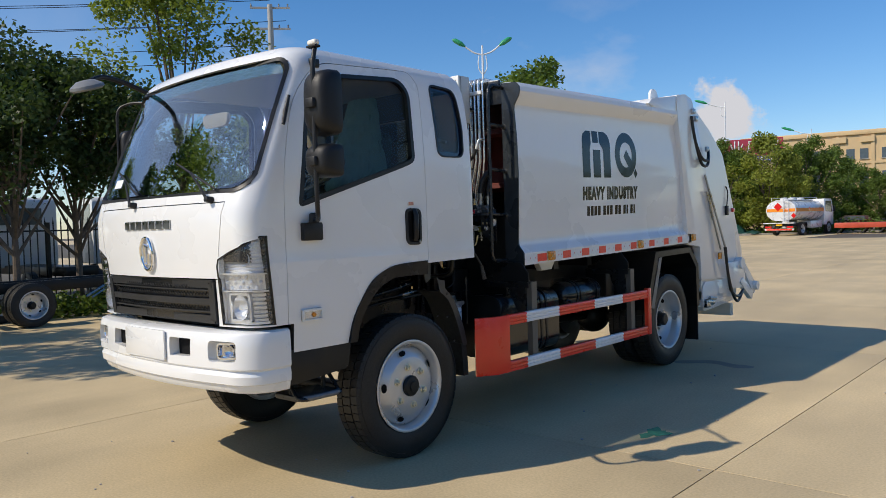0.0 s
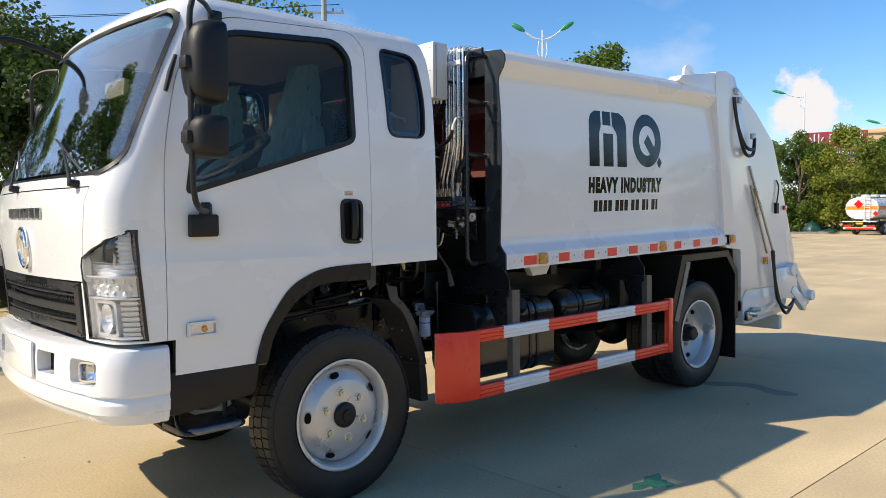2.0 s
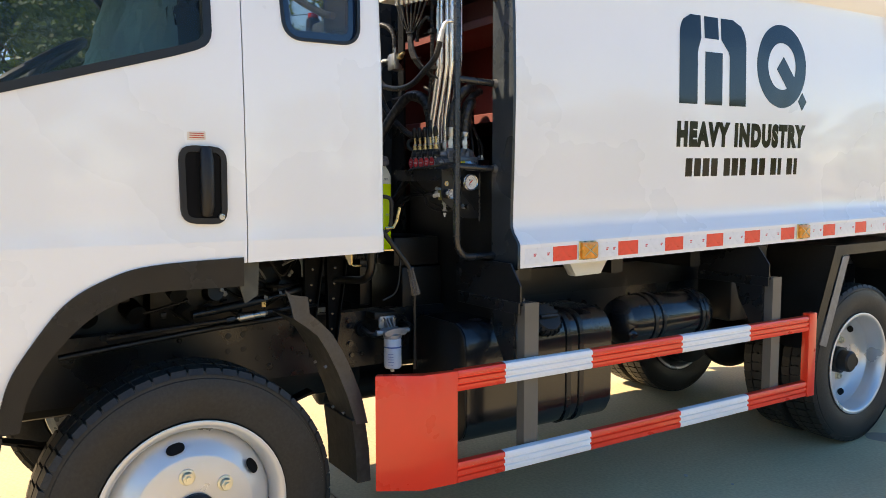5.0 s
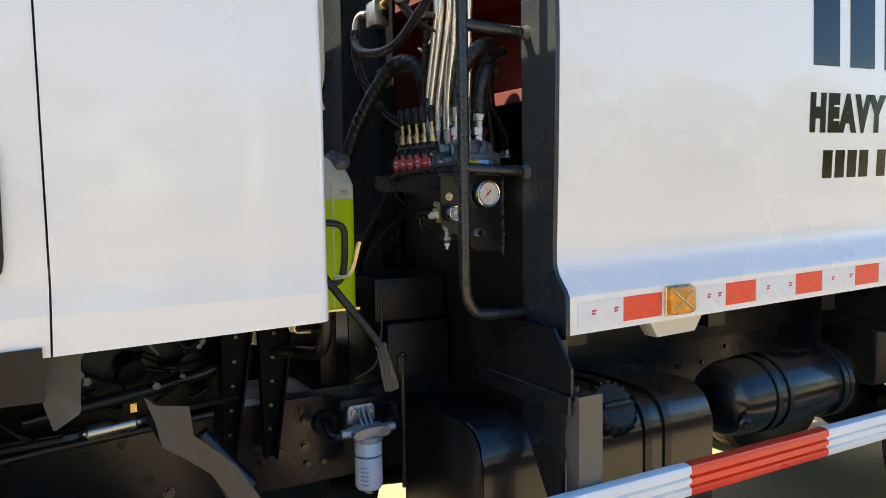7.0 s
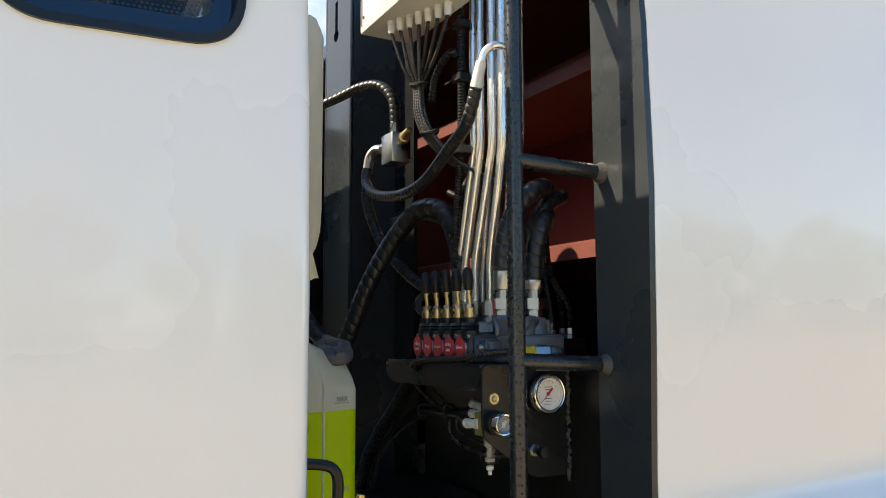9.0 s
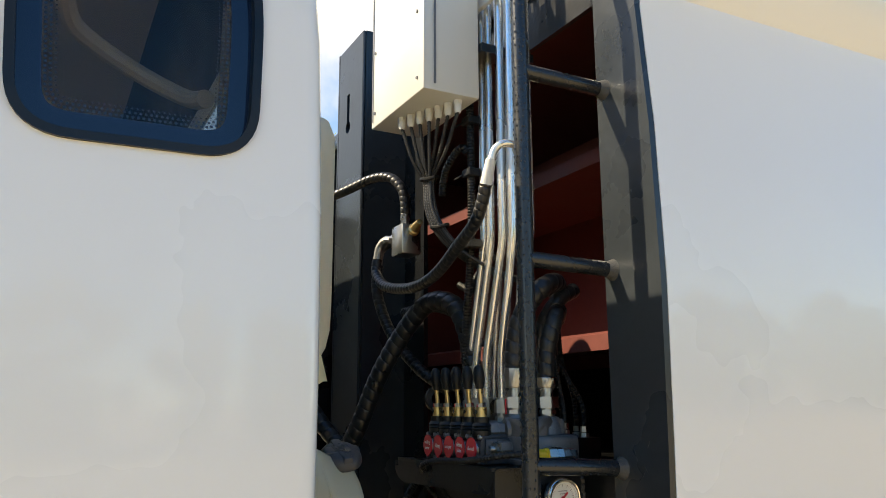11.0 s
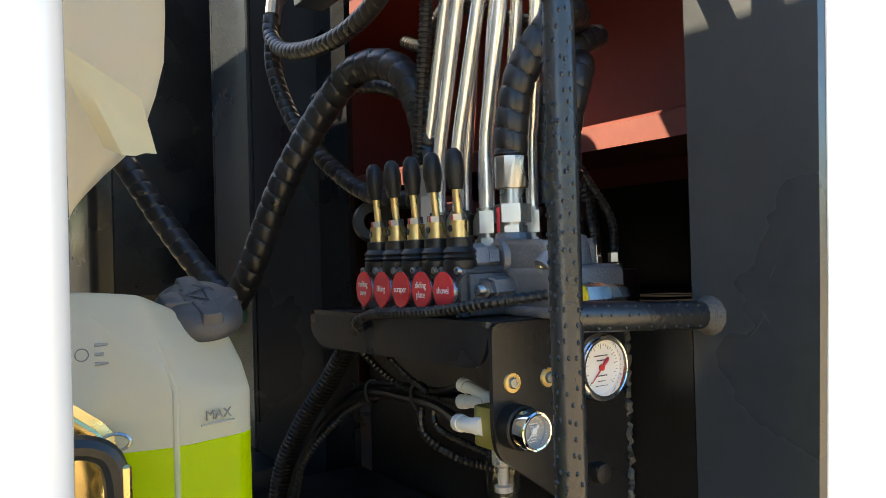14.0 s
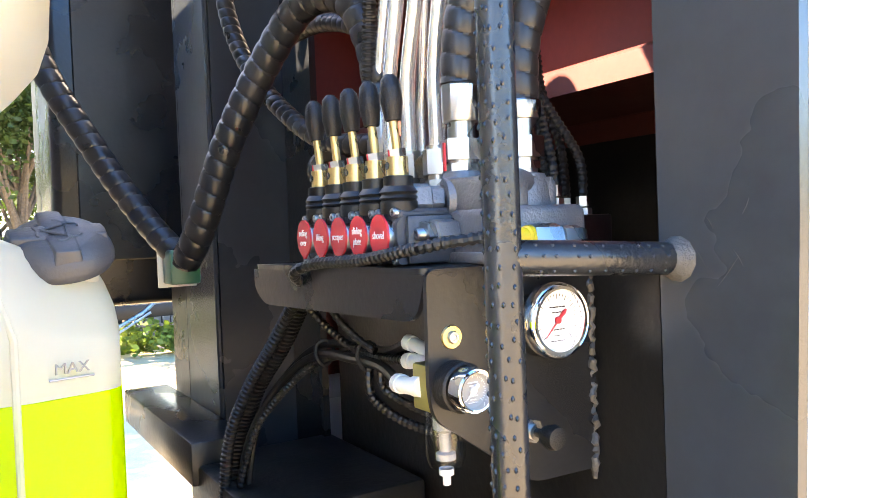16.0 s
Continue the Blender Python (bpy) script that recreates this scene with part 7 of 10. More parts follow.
def gauge(y, z, r, face, case, name, label, x=-3.342, depth=0.018, arc=0.0):
    bm = B()
    lathe(bm, [(r * 0.95, 0.0), (r * 1.17, 0.003), (r * 1.19, depth * 0.70), (r * 1.12, depth * 0.92), (r * 1.06, depth * 0.84), (r * 1.02, depth), (r * 0.94, depth * 0.98), (r * 0.89, depth * 0.70), (r * 0.89, depth * 0.5)], (x, y, z), (1, 0, 0), 40)
    g = part(name, bm, case, cheek, label)
    part("dial", lathe(B(), [(0, depth * 0.58), (r * 0.90, depth * 0.58), (r * 0.90, depth * 0.3), (0, depth * 0.3)], (x, y, z), (1, 0, 0), 32), face, cheek)
    bm = B()
    xx = x + depth * 0.58 + 0.0004
    for k in range(31):
        a = math.radians(225 - 270 * k / 30)
        r0 = r * (0.64 if k % 3 == 0 else 0.73)
        d = Vector((0, math.cos(a), math.sin(a)))
        tube(bm, [Vector((xx, y, z)) + d * r0, Vector((xx, y, z)) + d * r * 0.80], 0.00028, 4)
    for dz, w in ((0.40, 0.30), (0.24, 0.20), (-0.28, 0.26), (-0.46, 0.17), (-0.62, 0.28)):
        rng = random.Random(int(dz * 100))
        u = -w
        while u < w:
            v = u + rng.uniform(0.05, 0.11)
            tube(bm, [(xx, y + r * u, z + r * dz), (xx, y + r * min(v, w), z + r * dz)], 0.0005 if dz < -0.4 else 0.0008, 4)
            u = v + 0.05
    part("dial_marks", bm, DECAL if face is DIAL else LETTER, cheek, kind="stuff")
    bm = B()
    a = math.radians(225)
    d = Vector((0, math.cos(a), math.sin(a)))
    o = Vector((xx + 0.0016, y, z))
    tube(bm, [o + d * r * 0.70, o, o - d * r * 0.12, o - d * r * 0.34, o - d * r * 0.44], [0.0004, 0.0010, 0.0016, 0.0022, 0.0012], 6)
    lathe(bm, [(0.0, 0.0034), (0.0034, 0.0026), (0.0038, 0.0)], (xx, y, z), (1, 0, 0), 12)
    part("needle", bm, REDPLATE if face is DIAL else LETTER, cheek, "red needle" if face is DIAL else "")


gauge(4.620, 1.656, 0.033, DIAL, CHROME, "pressure_gauge", "chrome-rimmed hydraulic pressure gauge", x=-3.335)
DARKDIAL = pbr("grey_dial", (0.32, 0.32, 0.31), 0.4, var=0.05)
gauge(4.505, 1.605, 0.0178, DARKDIAL, CHROME, "air_gauge", "small black-cased air gauge", x=-3.322, depth=0.020)
bm = B()
lathe(bm, [(0.0235, 0.0), (0.0235, 0.018), (0.021, 0.0195)], (-3.342, 4.505, 1.605), (1, 0, 0), 28)
part("gauge_case", bm, PLASTIC, cheek)
bm = B()
hexnut(bm, (-3.342, 4.592, 1.548), (-3.333, 4.592, 1.548), 0.0125)
cyl(bm, (-3.333, 4.592, 1.548), (-3.328, 4.592, 1.548), 0.008, seg=14)
part("knob_nut", bm, ZINC, cheek)
bm = B()
lathe(bm, [(0.0045, 0.0), (0.0045, 0.016), (0.010, 0.020), (0.0125, 0.030), (0.0105, 0.037), (0.0, 0.039)], (-3.334, 4.592, 1.548), (1, 0, 0), 18)
part("knob", bm, PLASTIC, cheek, "black push-pull knob")
bm = B()
BX, BY = -3.370, 4.512
lathe(bm, [(0.012, 0.018), (0.0185, 0.016), (0.0195, 0.0), (0.0195, -0.030), (0.0165, -0.040), (0.006, -0.044), (0.0, -0.044)], (BX, BY, 1.562), (0, 0, 1), 24)
part("filter_bowl", bm, LENS, truck, "clear air filter bowl")
bm = B()
lathe(bm, [(0.012, 0.016), (0.012, -0.004), (0.006, -0.008), (0.006, -0.026), (0.010, -0.028), (0.010, -0.034), (0, -0.035)], (BX, BY, 1.562), (0, 0, 1), 14)
part("filter_core", bm, GREY, truck)
part("drain", lathe(B(), [(0.0075, 0.0), (0.0075, -0.006), (0.004, -0.008), (0.004, -0.016), (0, -0.017)], (BX, BY, 1.519), (0, 0, 1), 12), NYLON, truck)
part("regulator", box(B(), -3.392, -3.35, 4.49, 4.535, 1.577, 1.622, 0.003), OLIVE, truck, "olive regulator block")


def elbow(pts, r, mat, name, label=""):
    bm = B()
    tube(bm, spline(pts, 5), r, 12)
    for p, q in ((pts[0], pts[1]), (pts[-1], pts[-2])):
        d = (Vector(q) - Vector(p)).normalized()
        tube(bm, [Vector(p) - d * 0.001, Vector(p) + d * 0.010], r * 1.2, 12)
    return part(name, bm, mat, truck, label)


elbow([(-3.405, 4.535, 1.622), (-3.43, 4.537, 1.620), (-3.452, 4.537, 1.625), (-3.476, 4.536, 1.628)], 0.0075, NYLON, "air_fitting", "white push-in air fitting")
elbow([(-3.43, 4.537, 1.614), (-3.45, 4.535, 1.611), (-3.474, 4.533, 1.608)], 0.0075, NYLON, "air_fitting", "white push-in air fitting")
part("fitting_stem", cyl(B(), (-3.41, 4.535, 1.622), (-3.36, 4.53, 1.626), 0.005, seg=12), ZINC, truck)
elbow([(-3.378, 4.492, 1.600), (-3.400, 4.490, 1.598), (-3.426, 4.494, 1.596)], 0.0085, NYLON, "air_fitting", "white push-in air fitting")

# ---- valve bank ----
VX = [-3.597 + 0.0422 * k for k in range(5)]


def row_y(x):
    return 4.470 + 0.06 * (x + 3.597)


DARKCAST = pbr("dark_cast_iron", (0.075, 0.08, 0.09), 0.45, metal=0.5, var=0.3, vscale=20, bump=0.3, bscale=250)
bm = B()
box(bm, -3.447, -3.326, 4.552, 4.668, 1.716, 1.771, 0.009, 3)
prism(bm, rounded([(-3.428, 4.556), (-3.338, 4.556), (-3.338, 4.60), (-3.372, 4.625), (-3.365, 4.665), (-3.452, 4.665), (-3.452, 4.58)], 0.010), "z", 1.765, 1.802, 0.009, 3)
lathe(bm, [(0.030, -0.02), (0.028, -0.008), (0.023, 0.0), (0.021, 0.008), (0.0165, 0.009)], (-3.428, 4.584, 1.803), (0, 0, 1), 24)
lathe(bm, [(0.029, -0.03), (0.026, -0.006), (0.022, 0.006), (0.0165, 0.007)], (-3.39, 4.638, 1.800), (0, 0, 1), 22)
lathe(bm, [(0.027, -0.030), (0.025, -0.006), (0.0225, 0.002), (0.0165, 0.003)], (-3.424, 4.558, 1.781), (-0.30, -1, 0), 22)
lathe(bm, [(0.023, -0.020), (0.0205, 0.0), (0.0185, 0.005), (0.013, 0.006)], (-3.400, 4.556, 1.749), (0.1, -1, 0), 22)
tube(bm, spline([(-3.452, 4.62, 1.776), (-3.452, 4.60, 1.79), (-3.45, 4.585, 1.792), (-3.43, 4.565, 1.79)], 4), 0.014, 12)
tube(bm, spline([(-3.345, 4.556, 1.770), (-3.343, 4.575, 1.788), (-3.355, 4.60, 1.797), (-3.38, 4.63, 1.797)], 4), 0.012, 12)
valve = part("valve_bank", bm, CAST, truck, "grey cast hydraulic valve bank", sharp=45)
part("valve_foot", box(B(), -3.452, -3.322, 4.545, 4.672, 1.715, 1.727, 0.004, 2), CAST, valve)
part("end_plate", prism(B(), rounded([(4.488, 1.717), (4.60, 1.717), (4.60, 1.765), (4.50, 1.768), (4.488, 1.76)], 0.005), "x", -3.416, -3.406), DARKCAST, valve, "dark grey end plate")
part("inlet_block", box(B(), VX[4] + 0.022, -3.40, 4.497, 4.60, 1.717, 1.766, 0.004), DARKCAST, valve, "dark blue-grey inlet block")
bm = B()
hexnut(bm, (-3.350, 4.562, 1.770), (-3.350, 4.562, 1.780), 0.0085)
part("lug", bm, BRASS, valve, "small yellow-zinc bolt head")
part("manifold", box(B(), -3.50, -3.412, 4.70, 4.79, 1.716, 1.762, 0.003), BLACKM, truck, "black manifold block")
part("manifold", box(B(), -3.40, -3.352, 4.60, 4.684, 1.716, 1.772, 0.003), DARKCAST, truck, "dark manifold block")
for x, y, z in ((-3.385, 4.675, 1.772), (-3.452, 4.72, 1.762), (-3.43, 4.76, 1.762), (-3.475, 4.775, 1.762)):
    bm = B()
    hexnut(bm, (x, y, z), (x, y, z + 0.008), 0.0105)
    hexnut(bm, (x, y, z + 0.010), (x, y, z + 0.022), 0.0085)
    part("conduit_gland", bm, ZINC, valve)
WORDS = ["rolling\nover", "lifting", "scraper", "sliding\nplate", "shovel"]
for x, w in zip(VX, WORDS):
    yy = row_y(x)
    part("valve_section", box(B(), x - 0.0205, x + 0.0205, yy + 0.012, 4.62, 1.7165, 1.773, 0.004, 1), DARKCAST, valve, "dark cast valve section")
    part("spool_cap", lathe(B(), [(0.0, 0.006), (0.015, 0.006), (0.0165, 0.003), (0.0165, -0.006)], (x, yy + 0.008, 1.745), (0, -1, 0), 20), ZINC, valve)
    bm = B()
    prism(bm, [(x + 0.0192 * math.cos(2 * math.pi * j / 30), 1.7465 + (0.0215 if j not in (22, 23) else 0.0245) * math.sin(2 * math.pi * j / 30)) for j in range(30)], "y", yy - 0.0015, yy + 0.001)
    part("label_disc", bm, REDPLATE, valve, "round red label plate")
    lettering("label_words", w, 0.0112, LETTER, Matrix.Translation((x, yy - 0.0019, 1.7465)) @ Matrix.Rotation(math.pi / 2, 4, "X"), valve, 0.86, 0.0002)
    for dx, dz in ((-0.016, 0.024), (0.016, 0.024), (-0.016, -0.024), (0.016, -0.024)):
        bm = B()
        lathe(bm, [(0.0, 0.003), (0.0022, 0.003), (0.0026, 0.006), (0.0042, 0.006), (0.0048, 0.004), (0.0048, 0.0)], (x + dx, yy + 0.012, 1.745 + dz), (0, -1, 0), 12)
        part("bolt", bm, ZINC, valve)
    # rubber boot, clevis, rod and grip
    ly = yy + 0.024
    prof = [(0.0185, 0.0), (0.0195, 0.003), (0.0195, 0.012), (0.0175, 0.014)]
    for k in range(2):
        prof += [(0.0200, 0.016 + 0.006 * k), (0.0175, 0.0195 + 0.006 * k)]
    prof += [(0.0155, 0.028), (0.0155, 0.038), (0.012, 0.039), (0.0, 0.039)]
    part("boot", lathe(B(), prof, (x, ly, 1.768), (0, 0, 1), 20), RUBBER, valve, "black rubber bellows")
    bm = B()
    cyl(bm, (x, ly, 1.805), (x, ly, 1.826), 0.0112, seg=20)
    part("clevis", bm, BRASS, valve, "brass-plated lever socket")
    part("clevis_hole", lathe(B(), [(0, 0.0), (0.0042, 0.0004), (0.0042, -0.004), (0, -0.004)], (x - 0.002, ly - 0.0113, 1.817), (-0.1, -1, 0), 12), BLACKG, valve)
    part("lock_nut", hexnut(B(), (x, ly, 1.826), (x, ly - 0.001, 1.834), 0.0098), ZINC, valve)
    part("paint_mark", box(B(), x - 0.001, x + 0.002, ly - 0.0102, ly - 0.0088, 1.826, 1.833), REDPLATE, valve)
    part("lever_rod", cyl(B(), (x, ly, 1.832), (x, ly - 0.004, 1.870), 0.0048, seg=12), BRASS, valve)
    part("lever_grip", lathe(B(), [(0.0075, 0.0), (0.0085, 0.001), (0.0105, 0.014), (0.0115, 0.018), (0.0112, 0.030), (0.0092, 0.042), (0.005, 0.047), (0, 0.048)], (x, ly - 0.003, 1.862), (0, -0.06, 1), 18), PLASTIC, valve, "black lever grip")


# hex unions and steel tubes
def union(x, y, z, r, h, mat=ZINC):
    bm = B()
    hexnut(bm, (x, y, z), (x, y, z + h * 0.38), r * 0.86)
    cyl(bm, (x, y, z + h * 0.36), (x, y, z + h * 0.5), r * 0.66, seg=14)
    hexnut(bm, (x, y, z + h * 0.48), (x, y, z + h * 0.93), r)
    cyl(bm, (x, y, z + h * 0.93), (x, y, z + h), r * 0.8, seg=14)
    part("union", bm, mat, valve, "zinc hex union")


# (foot x, foot y, upper x, upper y)
TUBES = [(-3.617, 4.585, -3.541, 4.585), (-3.578, 4.580, -3.508, 4.583), (-3.537, 4.583, -3.461, 4.585), (-3.478, 4.585, -3.421, 4.585),
         (-3.590, 4.635, -3.526, 4.622), (-3.548, 4.635, -3.486, 4.622), (-3.496, 4.635, -3.440, 4.622), (-3.455, 4.64, -3.392, 4.61)]
for i, (x0, y0, x1, y1) in enumerate(TUBES):
    union(x0, y0, 1.783, 0.0178, 0.062)
    z0 = (1.915, 1.92, 1.93, 1.935)[i % 4]
    zb = 2.188
    P = [Vector((x0, y0, 1.84)), Vector((x0, y0, z0 - 0.02)), Vector((x0 + 0.02 * (x1 - x0), y0, z0)), Vector((x0 + 0.08 * (x1 - x0), y0, z0 + 0.02)),
         Vector((x0 + 0.92 * (x1 - x0), y1, zb - 0.02)), Vector((x0 + 0.98 * (x1 - x0), y1, zb)), Vector((x1, y1, zb + 0.025))]
    P += [Vector((x1, y1, 2.5)), Vector((x1, y1, 2.845)), Vector((x1, y1 + 0.006, 2.866)), Vector((x1, y1 + 0.022, 2.880)), Vector((x1, y1 + 0.05, 2.883)), Vector((x1, y1 + 0.16, 2.883))]
    bm = B()
    tube(bm, P, 0.0092 if i < 4 else 0.0085, 14)
    part("steel_tube", bm, STEEL, truck, "bright steel hydraulic tube", sharp=85)
part("tube_clamp", box(B(), -3.565, -3.372, 4.560, 4.572, 2.744, 2.776, 0.003, 1), NYLON, truck, "flat white clamp bar across the tubes")
# the hose-end elbow that joins one tube
bm = B()
tube(bm, spline([(-3.376, 4.505, 2.325), (-3.37, 4.512, 2.350), (-3.36, 4.53, 2.362), (-3.36, 4.565, 2.360)], 6), 0.0082, 12)
part("hose_elbow", bm, STEEL, truck, "bent steel hose elbow")
part("elbow_nut", hexnut(B(), (-3.380, 4.574, 2.360), (-3.358, 4.566, 2.360), 0.0135), ZINC, truck)
bm = B()
tube(bm, [(-3.391, 4.50, 2.275), (-3.376, 4.505, 2.328)], [0.0128, 0.0112], 14)
part("hose_ferrule", bm, NYLON, truck)


def wrap(pts, r, name="hydraulic_hose", pitch=0.022, label="black hose in spiral guard"):
    """A hose in spiral wrap: each turn of the guard stands a little proud of the next."""
    P = spline(pts, 10)
    L = [0.0]
    for a, b in zip(P, P[1:]):
        L.append(L[-1] + (b - a).length)
    n = max(2, int(L[-1] / (pitch / 12)))
    Q = []
    for k in range(n + 1):
        d = L[-1] * k / n
        i = min(len(P) - 2, max(0, int(np.searchsorted(L, d)) - 1))
        t = (d - L[i]) / max(1e-6, L[i + 1] - L[i])
        Q.append(P[i].lerp(P[i + 1], min(1, t)))
    bm = B()
    T = (Q[1] - Q[0]).normalized()
    u = T.orthogonal().normalized()
    rows = []
    for k, q in enumerate(Q):
        T = (Q[min(k + 1, n)] - Q[max(k - 1, 0)]).normalized()
        u = (u - T * u.dot(T)).normalized()
        w = T.cross(u)
        ring = []
        for j in range(20):
            f = (L[-1] * k / n / pitch + j / 20) % 1.0
            rad = r * (0.90 if f > 0.91 else 0.955 + 0.062 * (1 - (2 * f - 0.9) ** 2))
            a = 2 * math.pi * j / 20
            ring.append(bm.verts.new(q + rad * (math.cos(a) * u + math.sin(a) * w)))
        rows.append(ring)
    for a, b in zip(rows, rows[1:]):
        for j in range(20):
            bm.faces.new((a[j], a[(j + 1) % 20], b[(j + 1) % 20], b[j]))
    bm.faces.new(rows[0][::-1])
    bm.faces.new(rows[-1])
    return part(name, bm, GUARD, truck, label, sharp=22)


wrap([(-3.992, 4.43, 1.715), (-3.945, 4.445, 1.77), (-3.890, 4.478, 1.90), (-3.83, 4.52, 2.01), (-3.75, 4.55, 2.075), (-3.67, 4.575, 2.062), (-3.627, 4.588, 1.99), (-3.618, 4.592, 1.915)], 0.0235, pitch=0.026, label="thick black hose in spiral guard, looped over")
bm = B()
cyl(bm, (-3.618, 4.592, 1.915), (-3.617, 4.592, 1.87), 0.019, seg=16)
hexnut(bm, (-3.617, 4.592, 1.87), (-3.617, 4.592, 1.84), 0.022)
part("hose_end", bm, ZINC, truck)
wrap([(-4.20, 4.22, 2.30), (-4.19, 4.25, 2.08), (-4.13, 4.33, 1.90), (-4.07, 4.39, 1.785), (-4.022, 4.425, 1.728)], 0.0215, pitch=0.026)
bm = B()
box(bm, -4.035, -3.983, 4.405, 4.452, 1.680, 1.735, 0.004)
part("hose_clamp", bm, GREENCAP, truck, "green hose clamp block")
bm = B()
box(bm, -4.042, -4.036, 4.398, 4.458, 1.674, 1.741)
part("clamp_plate", bm, ZINC, truck)
# valve block with its elbows and hoses
bm = B()
box(bm, -3.915, -3.845, 4.52, 4.575, 2.215, 2.295, 0.004)
vb = part("counterbalance_valve", bm, ZINC, truck, "machined alloy valve block")
bm = B()
lathe(bm, [(0.016, 0.0), (0.016, 0.012), (0.012, 0.014), (0.012, 0.026), (0.010, 0.034), (0.008, 0.052), (0, 0.054)], (-3.845, 4.552, 2.277), (1, -0.12, 0.25), 14)
part("adjuster", bm, BRASS, vb, "brass adjuster")
bm = B()
tube(bm, spline([(-3.915, 4.535, 2.262), (-3.95, 4.52, 2.268), (-3.972, 4.51, 2.25), (-3.976, 4.505, 2.215)], 5), 0.011, 10)
tube(bm, spline([(-3.915, 4.555, 2.252), (-3.965, 4.54, 2.262), (-3.995, 4.525, 2.245), (-4.0, 4.52, 2.205)], 5), 0.011, 10)
hexnut(bm, (-3.93, 4.53, 2.266), (-3.915, 4.535, 2.262), 0.015)
hexnut(bm, (-3.88, 4.545, 2.295), (-3.88, 4.545, 2.325), 0.015)
part("elbow", bm, ZINC, vb)
wrap([(-3.976, 4.505, 2.215), (-3.965, 4.50, 2.175), (-3.90, 4.495, 2.135), (-3.80, 4.495, 2.113), (-3.70, 4.497, 2.108), (-3.61, 4.50, 2.125), (-3.51, 4.50, 2.17), (-3.437, 4.50, 2.205), (-3.405, 4.50, 2.245), (-3.391, 4.50, 2.278)], 0.0135, pitch=0.016)
wrap([(-4.0, 4.52, 2.205), (-3.995, 4.515, 2.13), (-3.95, 4.53, 2.03), (-3.86, 4.55, 1.945), (-3.76, 4.575, 1.885), (-3.66, 4.61, 1.87)], 0.0145, pitch=0.016)
wrap([(-3.88, 4.545, 2.325), (-3.885, 4.54, 2.39), (-3.92, 4.52, 2.435), (-3.98, 4.49, 2.445), (-4.08, 4.43, 2.42), (-4.2, 4.34, 2.39)], 0.0135, pitch=0.016)
wrap([(-4.0, 4.60, 2.08), (-3.85, 4.62, 2.08), (-3.73, 4.63, 2.04), (-3.66, 4.64, 1.97)], 0.014, pitch=0.016)
wrap([(-3.98, 4.70, 1.78), (-3.85, 4.70, 1.79), (-3.72, 4.68, 1.80), (-3.66, 4.65, 1.80)], 0.014, pitch=0.016)
# the great hoses on the pump side
for x, y, rr, pts in ((-3.428, 4.584, 0.0205, [(-3.428, 4.584, 1.905), (-3.426, 4.586, 1.95), (-3.418, 4.594, 2.0), (-3.403, 4.614, 2.045), (-3.396, 4.648, 2.078), (-3.43, 4.70, 2.09), (-3.50, 4.75, 2.08)]),
                      (-3.39, 4.638, 0.0185, [(-3.39, 4.638, 1.885), (-3.388, 4.640, 1.94), (-3.383, 4.650, 1.985), (-3.392, 4.668, 2.015), (-3.44, 4.71, 2.03), (-3.50, 4.75, 2.02)])):
    z0 = pts[0][2]
    part("hose_nut", hexnut(B(), (x, y, 1.812), (x, y, 1.820), 0.0175), ZINC, truck)
    bm = B()
    hexnut(bm, (x, y, 1.824), (x, y, 1.846), 0.0225)
    cyl(bm, (x, y, 1.80), (x, y, 1.866), 0.0150, seg=18)
    part("hose_nut", bm, ZINC, truck)
    bm = B()
    P = [(x, y, 1.864)]
    lathe(bm, [(0.014, 0.0), (0.0195, 0.001), (0.0205, 0.004), (0.0205, z0 - 1.866), (0.019, z0 - 1.864)], (x, y, 1.864), (0, 0, 1), 10)
    part("hose_end", bm, ZINC, truck, "crimped steel hose end")
    wrap(pts, rr, pitch=0.024, label="thick black suction hose in spiral guard")
wrap([(-3.46, 4.668, 1.85), (-3.46, 4.67, 1.94), (-3.448, 4.675, 2.0), (-3.43, 4.70, 2.05), (-3.45, 4.76, 2.08)], 0.017, pitch=0.024)
# test port with a yellow cap
bm = B()
hexnut(bm, (-3.304, 4.573, 1.739), (-3.300, 4.602, 1.739), 0.0140)
part("test_nut", bm, ZINC, valve, "bright zinc hex nut")
bm = B()
lathe(bm, [(0.0095, 0.0), (0.0095, 0.004), (0.0115, 0.005), (0.0115, 0.026), (0.009, 0.032), (0, 0.032)], (-3.300, 4.601, 1.739), (0.05, 1, 0), 6)
part("test_port", bm, ZINC, valve)
part("port_stem", cyl(B(), (-3.310, 4.60, 1.744), (-3.345, 4.61, 1.744), 0.009, seg=14), ZINC, valve)
part("port_cap", lathe(B(), [(0.0, 0.0), (0.0100, 0.001), (0.0104, 0.004), (0.0104, 0.016), (0.0122, 0.018), (0.0122, 0.023), (0, 0.023)], (-3.305, 4.550, 1.739), (0.04, 1, 0), 18), YELLOW, valve, "yellow plastic port cap")
bm = B()
lathe(bm, [(0.0, 0.004), (0.003, 0.004), (0.0035, 0.0), (0.0055, 0.0), (0.0062, 0.002), (0.0062, 0.014)], (-3.396, 4.503, 1.7465), (0.05, 1, 0.03), 16)
part("relief_tip", bm, ZINC, valve)
part("relief_nut", hexnut(B(), (-3.396, 4.511, 1.7468), (-3.397, 4.521, 1.7472), 0.0125), ZINC, valve, "grey hex nut")
bm = B()
lathe(bm, [(0.0105, 0.0), (0.0140, 0.002), (0.0140, 0.026), (0.0120, 0.028), (0.0120, 0.034)], (-3.397, 4.522, 1.7475), (-0.06, 1, 0.03), 6)
